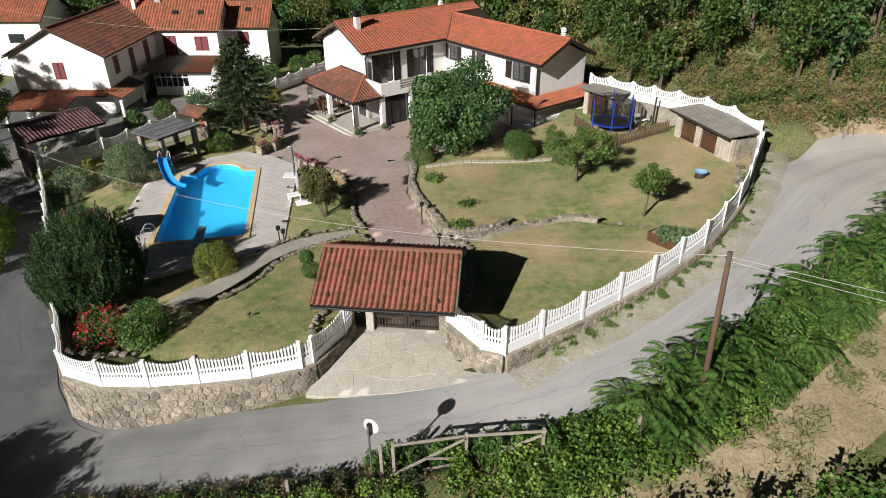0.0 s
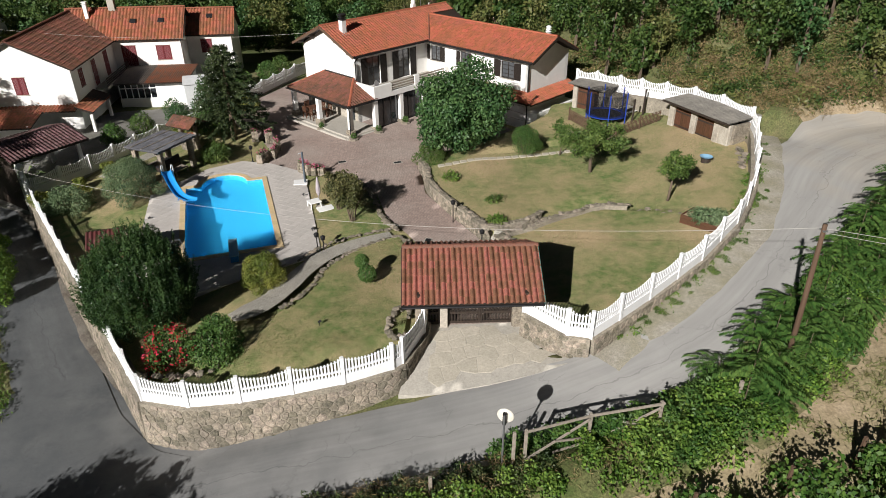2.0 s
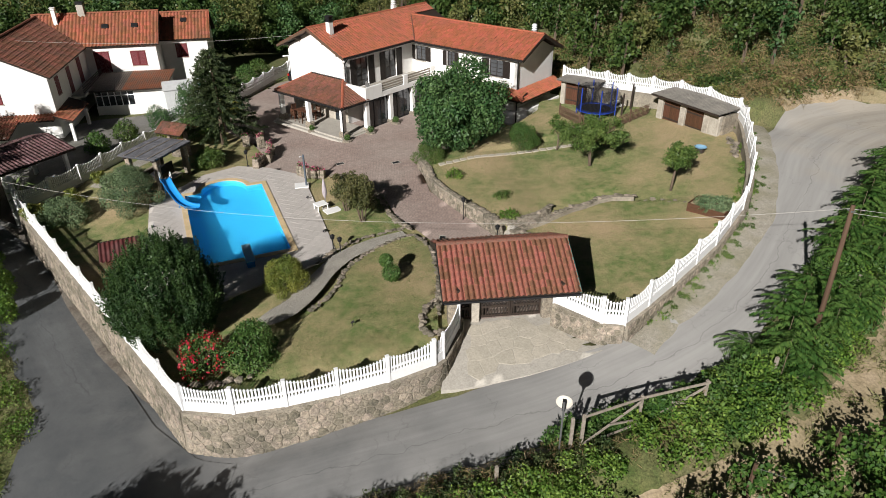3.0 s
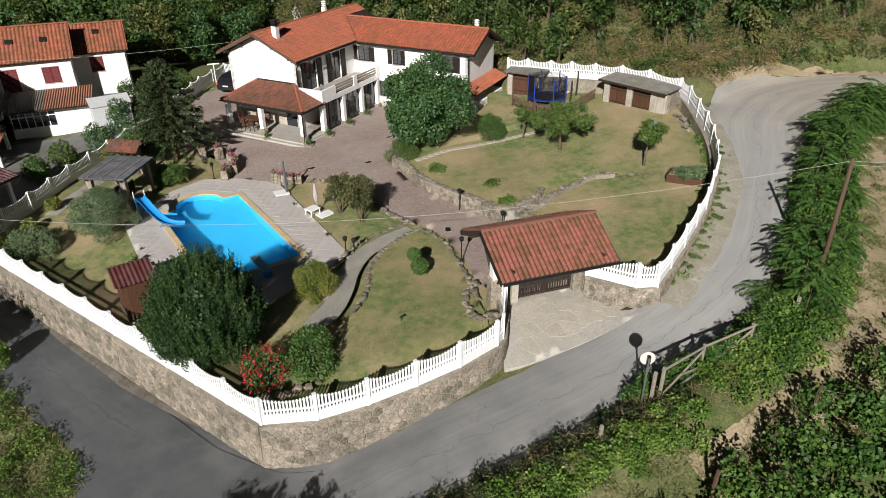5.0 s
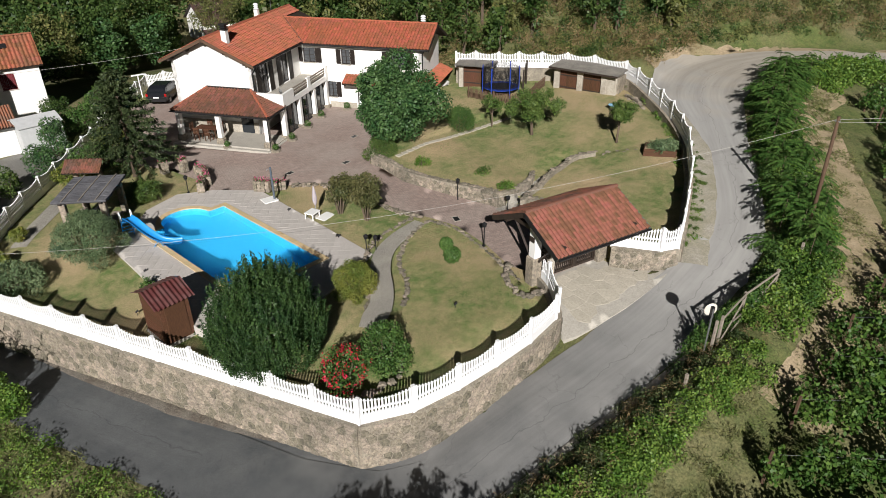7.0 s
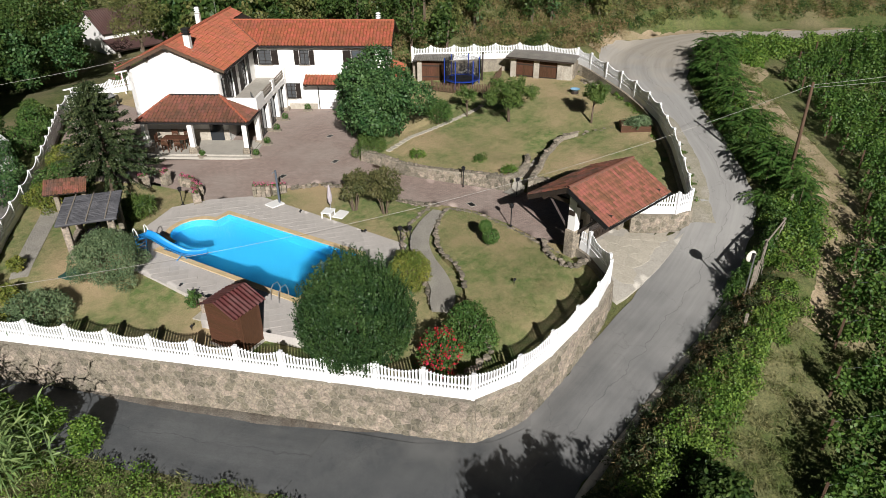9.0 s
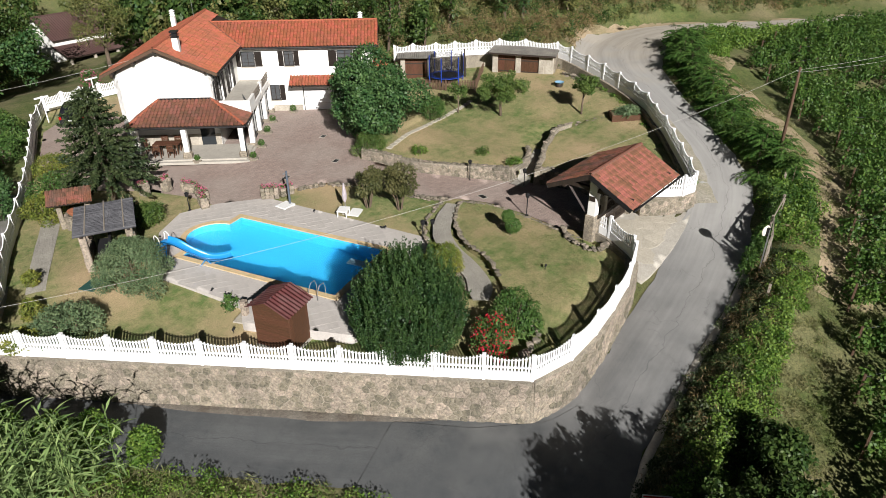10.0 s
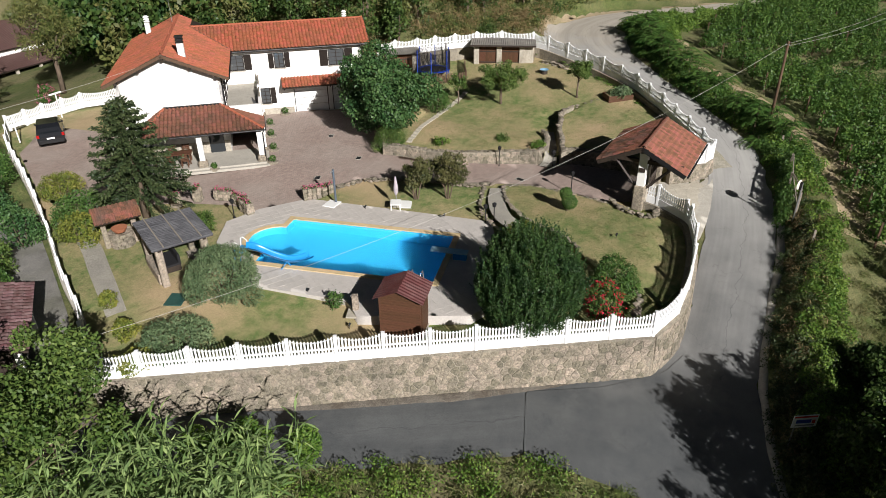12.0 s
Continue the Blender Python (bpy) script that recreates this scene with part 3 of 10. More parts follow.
def yard_z(x, y):
    d = (x + 15.6) * 0.869 + (y - 20.9) * 0.495
    z = -1.45 + 0.43 * smoothstep(1.5, 6, d)
    return z + 0.27 * smoothstep(-10, -6, x) * smoothstep(26, 36, y) + 0.25 * smoothstep(-9, -4, x) * (1 - smoothstep(26, 36, y))


def hill(x, y):
    """The wooded slope behind the house and the far road."""
    d = 0.6 * (x - 24) + 0.8 * (y - 45.0)
    k = smoothstep(5, 19, x - 0.25 * (y - 50))
    return k * (0.55 * max(0.0, d) if d < 26 else 14.3 + 0.42 * (d - 26)) + (1 - k) * (-2.9 * smoothstep(74, 92, y) * smoothstep(-24, -8, x) + 0.3 * max(0.0, y - 108))


def land_z(x, y):
    d1, z1, s1 = nearest(road_c, x, y)
    d2, z2, s2 = nearest(lane_c, x, y)
    w1, w2 = 1 / (d1 + 0.3) ** 3, 1 / (d2 + 0.3) ** 3
    z = (z1 * w1 + z2 * w2) / (w1 + w2)
    if s1 < 0 and d1 < d2:
        w = 1 - smoothstep(-1, 5, x)
        z += (0.25 + 0.6 * w) * smoothstep(1.9, 3.6, d1) - 0.10 * max(0, d1 - 4) - 0.45 * w * smoothstep(4.0, 6.0, d1)
    if x < -14 and y > 40:
        z = z * (1 - smoothstep(2, 7, d2)) + -1.35 * smoothstep(2, 7, d2)
    z += 0.12 * noise.noise((x * 0.4, y * 0.4, 0)) * smoothstep(2.2, 4, min(d1, d2))
    if s1 > 0 and x > 17 and 0.6 * (x - 24) + 0.8 * (y - 45) > -9:
        z += 1.2 * smoothstep(3.0, 5.2, d1)
    h = hill(x, y)
    if d1 < 4.5 and h > 0:
        h *= smoothstep(2.8, 4.5, d1)
    if y > 60 or h > 0:
        z = max(z, -0.9) if y > 55 and x > -20 else z
    return z + h


def ground_point(x, y):
    z = land_z(x, y)
    if inside(PLOT, x, y):
        z = min(z, yard_z(x, y) - 0.5, -1.4 if x < 2 else 3)
        if x > 0.3:
            z = min(z, 0.09 * x - 0.7)
        if -21 < x < -7 and 27 < y < 46:
            z = -4.2
    return (x, y, z)


xs = [-420, -260, -160, -110, -85, -70, -60, -52, -46] + [-42 + 0.6 * i for i in range(139)] + [44, 48, 54, 62, 74, 92, 130, 190, 300, 440]
ys = [-260, -150, -90, -55, -35, -22, -13, -6, -1] + [3 + 0.6 * i for i in range(122)] + [78, 82, 88, 96, 106, 120, 140, 170, 220, 320, 460]
gm = Mesh()
gm.v = [ground_point(x, y) for y in ys for x in xs]
nx = len(xs)
gm.f = [(j * nx + i, j * nx + i + 1, (j + 1) * nx + i + 1, (j + 1) * nx + i) for j in range(len(ys) - 1) for i in range(nx - 1)]
structure("ground", gm, M["grass_ground"], "rough grassy ground with bare dry earth", True, "ground")


def ribbon(line, lift, name, material, label, category, edge=0.12):
    """A road along a line of x, y, z, half width."""
    vs, n = [], 9
    for i, p in enumerate(line):
        d = np.array(line[min(i + 1, len(line) - 1)][:2]) - np.array(line[max(i - 1, 0)][:2])
        d = d / np.linalg.norm(d)
        for k in range(n):
            s = (k / (n - 1) * 2 - 1)
            w = p[3] + (edge * noise.noise((p[0] * 0.9, p[1] * 0.9, s)) * 2 if abs(s) == 1 else 0)
            x, y = p[0] - d[1] * w * s, p[1] + d[0] * w * s
            vs.append((x, y, land_z(x, y) + lift - 0.02 * s * s))
    me = Mesh()
    me.v = vs
    me.f = [(i * n + k, i * n + k + 1, (i + 1) * n + k + 1, (i + 1) * n + k) for i in range(len(line) - 1) for k in range(n - 1)]
    ob = structure(name, me, material, label, True, category)
    arc = [0.0]
    for a, b in zip(line, line[1:]):
        arc.append(arc[-1] + float(np.linalg.norm(np.array(b[:2]) - np.array(a[:2]))))
    uv = ob.data.uv_layers.new(name="course")
    for lp in ob.data.loops:
        i, k = divmod(lp.vertex_index, n)
        uv.data[lp.index].uv = (arc[i], (k / (n - 1) * 2 - 1) * line[i][3])
    return ob


ribbon(road_line, 0.05, "road", M["asphalt"], "worn pale grey asphalt road", "road")
ribbon(lane_line, 0.042, "lane", M["asphalt"], "narrow grey asphalt lane below the wall", "road")


def sheet(name, poly, z, material, label, category, step=0.5, skirt=0.0):
    """Ground cover inside a polygon, its rim drawn onto the outline; skirt: depth of its upright edge."""
    x0, x1 = min(p[0] for p in poly), max(p[0] for p in poly)
    y0, y1 = min(p[1] for p in poly), max(p[1] for p in poly)
    nx_, ny_ = int((x1 - x0) / step) + 2, int((y1 - y0) / step) + 2
    ring = [(*p[:2], 0.0) for p in poly] + [(*poly[0][:2], 0.0)]
    pts, keep = {}, []

    def snap(x, y):
        best = (1e9, x, y)
        for a, b in zip(ring, ring[1:]):
            dx, dy = b[0] - a[0], b[1] - a[1]
            t = min(1.0, max(0.0, ((x - a[0]) * dx + (y - a[1]) * dy) / (dx * dx + dy * dy + 1e-9)))
            px, py = a[0] + t * dx, a[1] + t * dy
            d = math.hypot(x - px, y - py)
            if d < best[0]:
                best = (d, px, py)
        return best

    state = {}
    for j in range(ny_ + 1):
        for i in range(nx_ + 1):
            x, y = x0 - step * 0.5 + i * step, y0 - step * 0.5 + j * step
            state[i, j] = (x, y, inside(poly, x, y))
    me = Mesh()
    idx = {}

    def vert(i, j):
        if (i, j) not in idx:
            x, y, inn = state[i, j]
            d, px, py = snap(x, y)
            if not inn or d < step * 0.35:
                x, y = px, py
            idx[i, j] = len(me.v)
            me.v.append((x, y, z(x, y) if callable(z) else z))
        return idx[i, j]

    for j in range(ny_):
        for i in range(nx_):
            cs = ((i, j), (i + 1, j), (i + 1, j + 1), (i, j + 1))
            if sum(state[c][2] for c in cs) >= 2 or (sum(state[c][2] for c in cs) == 1):
                me.f.append(tuple(vert(*c) for c in cs))
    if skirt:
        dense = []
        for a, b in zip(ring, ring[1:]):
            n = max(1, int(math.hypot(b[0] - a[0], b[1] - a[1]) / 0.4))
            dense += [(a[0] + (b[0] - a[0]) * k / n, a[1] + (b[1] - a[1]) * k / n) for k in range(n)]
        tops = [(x, y, z(x, y) if callable(z) else z) for x, y in dense]
        n, k = len(tops), len(me.v)
        me.v += tops + [(x, y, q - skirt) for x, y, q in tops]
        me.f += [(k + i, k + n + i, k + n + (i + 1) % n, k + (i + 1) % n) for i in range(n)]
    return structure(name, me, material, label, True, category)


POOL_O, POOL_U, POOL_V = Vector((-15.93, 31.35)), Vector((-0.175, 0.985)).normalized(), Vector((0.985, 0.175)).normalized()
POOL_W, POOL_L, POOL_R, DECK_Z = 4.85, 9.5, 1.45, -0.92


def pool_xy(v, u):
    p = POOL_O + POOL_V * v + POOL_U * u
    return (p.x, p.y)


def pool_ring(g=0.0, n=14):
    """The pool's outline grown by g, anticlockwise: a rectangle with a round end."""
    out = [(-g, -g), (POOL_W + g, -g), (POOL_W + g, POOL_L + g)]
    r, c = POOL_R + g, POOL_W / 2
    out += [(c + r * math.cos(a), POOL_L + max(g, r * math.sin(a))) for a in [math.pi * k / n for k in range(n + 1)]]
    out += [(-g, POOL_L + g)]
    return [pool_xy(*p) for p in out]


DECK = [(-17.8, 28.7), (-15.4, 27.6), (-8.75, 30.9), (-9.3, 35.6), (-10.1, 42.3), (-12.4, 44.2), (-14.5, 45.0), (-16.7, 43.9), (-19.6, 40.0), (-18.9, 34.5), (-19.8, 33.4)]


# the lawn, left open over the basin
def yard_sheet():
    ob = sheet("lawn", PLOT, yard_z, M["lawn"], "mown lawn with dry yellow patches", "lawn", 0.5)
    me = ob.data
    b = bmesh.new()
    b.from_mesh(me)
    dead = [f for f in b.faces if all(inside(pool_ring(0.75), v.co.x, v.co.y) for v in f.verts)]
    bmesh.ops.delete(b, geom=dead, context="FACES")
    b.to_mesh(me)
    b.free()
    return ob


yard_sheet()

# driveway of reddish blocks, and the court before the house
DRIVE = [(-3.4, 23.3), (-0.1, 23.0), (0.8, 25.5), (0.9, 28.6), (0.4, 29.8), (-0.4, 31.4), (-1.3, 33.8), (-2.4, 37.2), (-2.3, 39.5), (-2.5, 41.6), (0, 42.6), (3.5, 44.0), (6.4, 45.6),
         (4, 52), (1, 55), (-6, 60), (-7, 69), (-11.5, 66), (-15.0, 60.0), (-16.6, 56.5), (-16.2, 53.5), (-13.6, 49.5), (-12.6, 46.4), (-12.6, 44.1), (-10.2, 42.3), (-8.0, 41.6), (-6.6, 40.3), (-5.4, 37.3),
         (-5.0, 34.1), (-4.1, 32.1), (-3.5, 30.4), (-3.6, 27.7), (-4.1, 25.3)]
sheet("driveway", DRIVE, lambda x, y: yard_z(x, y) + 0.035 + 0.03 * smoothstep(-10, -6, x), M["brick_drive"], "driveway and court of small reddish-grey paving blocks", "driveway", 0.5)

# the raised lawn beside the driveway
EDGING = [(0.35, 29.05, 0), (0.9, 29.3, 0), (1.5, 29.5, 0), (2.3, 29.65, 0), (3.3, 30.1, 0), (4.2, 30.4, 0), (5.0, 30.5, 0), (6.0, 30.75, 0), (6.8, 30.8, 0), (7.9, 30.35, 0)]
RAMP_SIDE = [(-0.1, 30.75, 0), (0.75, 30.6, 0), (2.2, 30.7, 0), (2.9, 31.0, 0), (3.3, 31.35, 0)]
RAMP = [(-0.5, 29.9, -0.62), (0.6, 29.95, -0.5), (1.8, 30.1, -0.28), (3.0, 30.6, -0.02), (4.3, 31.1, 0.12)]
UPPER = [(-2.25, 41.2), (-2.05, 39.5), (-2.1, 37.2), (-1.1, 33.8), (-0.15, 31.5), (0.7, 29.9), (1.15, 28.6), (1.05, 25.5), (0.5, 22.8)] + [(p[0], p[1]) for p in GATE_R_RUN[1:]] \
    + [p[:2] for p in RIGHT_RUN[1:]] + [(9.0, 48.6), (8.2, 46.8), (6.6, 45.4), (3.6, 43.7), (0.2, 42.3)]


def upper_z(x, y):
    z = 0.06 + 0.088 * x + 0.02 * max(0, x - 8)
    d, _, side = nearest(EDGING, x, y)
    if side > 0 and y < 41:
        z -= 0.2 * smoothstep(1.0, 4.0, x) * (1 - smoothstep(8, 12, x)) * smoothstep(0, 0.2, d)
        z -= 0.22 * (1 - smoothstep(0.6, 2.4, d)) * smoothstep(0, 0.2, d) * smoothstep(2.5, 4.5, x) * (1 - smoothstep(6.6, 8.0, x))
        if x < 5:
            dr, zr, _ = nearest(RAMP, x, y)
            k = 1 - smoothstep(0.3, 0.55, dr)
            z = z * (1 - k) + min(z, zr) * k
    return z + 0.03 * noise.noise((x * 0.6, y * 0.6, 3))


sheet("upper_lawn", UPPER, upper_z, M["lawn"], "raised lawn with dry yellow patches behind a low stone wall", "lawn", 0.24, 1.4)

# the lawn between the pool path and the gate
ISLAND = [(-13.2, 20.9), (-11.7, 20.3), (-9.7, 20.3), (-7.7, 20.4), (-5.9, 20.8), (-5.2, 22.2), (-4.9, 23.6), (-4.6, 25.3), (-4.1, 27.6), (-4.0, 30.3), (-4.5, 31.6), (-5.9, 31.0), (-7.2, 30.2), (-8.6, 28.6), (-9.2, 27.0),
          (-10.4, 25.6), (-11.6, 24.4), (-12.6, 22.6)]


def island_z(x, y):
    dip = 0.32 * (1 - smoothstep(0.6, 2.6, nearest(FRONT_RUN, x, y)[0]))
    z = -0.56 - 0.075 * max(0, -8 - x) - dip + 0.03 * noise.noise((x * 0.6, y * 0.6, 5))
    return max(z, yard_z(x, y) + 0.03)


sheet("island_lawn", ISLAND, island_z, M["lawn"], "low mound of lawn edged with rough stones", "lawn", 0.35, 0.7)
PATH = [(-4.9, 31.8, 0.52), (-6.6, 31.35, 0.5), (-8.3, 30.4, 0.52), (-9.5, 29.0, 0.52), (-10.3, 27.6, 0.55), (-11.1, 26.4, 0.55), (-11.9, 25.7, 0.6), (-12.7, 25.2, 0.35)]
pm = Mesh()
pl = spline(PATH, 0.4)
for i, p in enumerate(pl):
    d = pl[min(i + 1, len(pl) - 1)][:2] - pl[max(i - 1, 0)][:2]
    d = d / np.linalg.norm(d)
    for s in (-1, 0, 1):
        x, y = p[0] - d[1] * p[2] * s, p[1] + d[0] * p[2] * s
        pm.v.append((x, y, -0.62 - 0.03 * s * s - 0.03 * i / len(pl)))
pm.f = [(i * 3 + k, i * 3 + k + 1, (i + 1) * 3 + k + 1, (i + 1) * 3 + k) for i in range(len(pl) - 1) for k in range(2)]
structure("garden_path", pm, M["gravel"], "curving grey gravel garden path", True, "path")

# bare track between the brambles and the vines
near_, far_ = [], []
for i, p in enumerate(road_line):
    if -3 < p[0] < 34:
        d = np.array(road_line[i + 1][:2]) - np.array(road_line[i - 1][:2])
        d = d / np.linalg.norm(d)
        near_.append((p[0] + d[1] * (p[3] + 3.3), p[1] - d[0] * (p[3] + 3.3)))
        far_.append((p[0] + d[1] * (p[3] + 5.9), p[1] - d[0] * (p[3] + 5.9)))
trk = Mesh()
for a, b in zip(near_, far_):
    for t in (0, 0.25, 0.5, 0.75, 1):
        x, y = a[0] + (b[0] - a[0]) * t, a[1] + (b[1] - a[1]) * t
        trk.v.append((x, y, land_z(x, y) + (0.05 if 0 < t < 1 else 0.0)))
trk.f = [(i * 5 + k, (i + 1) * 5 + k, (i + 1) * 5 + k + 1, i * 5 + k + 1) for i in range(len(near_) - 1) for k in range(4)]
structure("track", trk, M["earth"], "bare pale earth track beside the vineyard", True, "track")


def side_strip(name, line, lo_off, hi_off, side, lift, material, label, category, wob=0.25, n=5):
    """A strip of ground along a line of x, y, z, half width, between two distances from its edge."""
    me = Mesh()
    for i, p in enumerate(line):
        d = np.array(line[min(i + 1, len(line) - 1)][:2]) - np.array(line[max(i - 1, 0)][:2])
        d = d / np.linalg.norm(d)
        for k in range(n):
            o = p[3] + lo_off + (hi_off - lo_off) * k / (n - 1) + wob * noise.noise((p[0] * 0.7, p[1] * 0.7, k)) * (k > 0)
            x, y = p[0] - side * d[1] * o, p[1] + side * d[0] * o
            me.v.append((x, y, land_z(x, y) + (lift if 0 < k < n - 1 else 0.0)))
    me.f = [(i * n + k, i * n + k + 1, (i + 1) * n + k + 1, (i + 1) * n + k) for i in range(len(line) - 1) for k in range(n - 1)]
    return structure(name, me, material, label, True, category)


side_strip("earth_bank", [p for p in road_line if 23 < p[0] < 60], -0.1, 1.0, 1, 0.05, M["earth"], "bare cut earth bank behind the far road", "bank", 0.5)
M["verge"] = mat("pale gravel and dust", (0.40, 0.37, 0.31), (0.30, 0.275, 0.225), 6, 0.95, (0.20, 0.19, 0.10), 0.6, 0.5, 0.6, grain=(22, 0.35))
verge_line = [(*p, 0.0) for p in spline([p for p in RIGHT_RUN[:13]], 0.7)]
side_strip("verge", verge_line, 0.1, 1.75, -1, 0.085, M["verge"], "pale gravel verge with weeds at the foot of the wall", "verge", 0.2)
side_strip("verge", [p for p in lane_line if p[1] > 21.5][::1], -0.22, 0.6, -1, 0.055, M["litter"], "dark strip of leaf litter at the foot of the wall", "verge", 0.22)
WEST_PATH = [(-17.9, 54.0, -0.98, 0.5), (-19.2, 50.7, -1.02, 0.5), (-21.4, 47.3, -1.04, 0.5), (-23.65, 43.9, -1.08, 0.45)]
wp = Mesh()
wl = spline(WEST_PATH, 0.5)
for i, p in enumerate(wl):
    d = wl[min(i + 1, len(wl) - 1)][:2] - wl[max(i - 1, 0)][:2]
    d = d / np.linalg.norm(d)
    for q in (-1, 0, 1):
        x, y = p[0] - d[1] * p[3] * q, p[1] + d[0] * p[3] * q
        wp.v.append((x, y, yard_z(x, y) + 0.05 - 0.02 * abs(q)))
wp.f = [(i * 3 + k, i * 3 + k + 1, (i + 1) * 3 + k + 1, (i + 1) * 3 + k) for i in range(len(wl) - 1) for k in range(2)]
structure("garden_path", wp, M["gravel"], "straight grey gravel path along the back fence", True, "path")
side_strip("gutter_kerb", [p for p in road_line if -24 < p[0] < 0.5], -0.02, 0.42, -1, 0.09, M["concrete"], "narrow pale concrete gutter along the road", "kerb", 0.05)

# ---------------------------------------------------------------- boundary walls and fence


def wall_strip(line, thick, z_low, name, material, label, outer=0.0, cap=0.0):
    """A wall along x, y, z-of-top points; the course has the outside on its right."""
    me, k = Mesh(), 0
    dense = spline(line, 0.6) if len(line) > 2 else [np.array(line[0]) + (np.array(line[1]) - np.array(line[0])) * t for t in np.linspace(0, 1, 40)]
    for i, p in enumerate(dense):
        d = dense[min(i + 1, len(dense) - 1)][:2] - dense[max(i - 1, 0)][:2]
        d = d / np.linalg.norm(d)
        r = np.array([d[1], -d[0]])
        o, n_ = p[:2] + r * (outer + 0.04), p[:2] + r * (outer - thick)
        ob = p[:2] + r * (outer + 0.14)
        zl = z_low(*ob)
        me.v += [(*ob, zl), (*o, p[2]), (*n_, p[2]), (*n_, zl)]
    n = len(dense)
    for i in range(n - 1):
        a, b = 4 * i, 4 * i + 4
        for q in range(3):
            me.f.append((a + q, b + q, b + q + 1, a + q + 1))
    me.f += [(0, 1, 2, 3), (4 * n - 1, 4 * n - 2, 4 * n - 3, 4 * n - 4)]
    return structure(name, me, material, label, False, "wall"), dense


low = lambda x, y: land_z(x, y) - 0.35
wall_left, dense_left = wall_strip(LEFT_RUN, 0.5, low, "wall_west", M["mortar"], "tall retaining wall of rough rubble stone", 0.16)
wall_front, dense_front = wall_strip(FRONT_RUN + [(-5.3, 20.75, -0.52)], 0.5, low, "wall_south", M["mortar"], "retaining wall of rough rubble stone", 0.16)
wall_gl, dense_gl = wall_strip(GATE_L_RUN, 0.35, low, "wall_gate_west", M["mortar"], "stone wing wall beside the gate", 0.14)
wall_gr, dense_gr = wall_strip(GATE_R_RUN, 0.35, low, "wall_gate_east", M["mortar"], "plastered stone wing wall beside the gate", 0.14)
wall_right, dense_right = wall_strip(RIGHT_RUN, 0.4, lambda x, y: min(land_z(x, y), upper_z(x, y)) - 0.35, "wall_east", M["mortar"], "low stone wall under the fence", 0.14)
wall_back, dense_back = wall_strip(BACK_RUN, 0.25, lambda x, y: -2.2, "wall_north_west", M["concrete"], "low concrete kerb under the fence", 0.08)

corner = Mesh().lathe([(0.44, -3.9), (0.34, -2.6), (0.26, -1.32), (0.0, -1.31)], sides=10)
structure("wall_corner", Mesh().add([(v[0] - 15.55, v[1] + 21.0, v[2]) for v in corner.v], corner.f), M["stone_i"], "rounded stone corner of the retaining wall", False, "wall")
PICKETS = {}


def picket_mesh(h):
    h = round(h, 2)
    if h not in PICKETS:
        me = Mesh()
        w, t = 0.036, 0.02
        me.prism([(-w, -t), (w, -t), (w, t), (-w, t)], 0.40, h - 0.03)
        me.add([(-w, -t, h - 0.03), (w, -t, h - 0.03), (w, t, h - 0.03), (-w, t, h - 0.03), (0, -t, h), (0, t, h)],
               [(0, 1, 4), (2, 3, 5), (1, 2, 5, 4), (3, 0, 4, 5)])
        PICKETS[h] = me.data("slat", M["white_paint"])
    return PICKETS[h]


pm_ = Mesh()
pm_.box(-0.075, -0.075, -0.05, 0.075, 0.075, 1.27, None, 0.012)
pm_.box(-0.082, -0.082, 1.27, 0.082, 0.082, 1.30, None, 0.012)
POST = pm_.data("post", M["white_paint"])


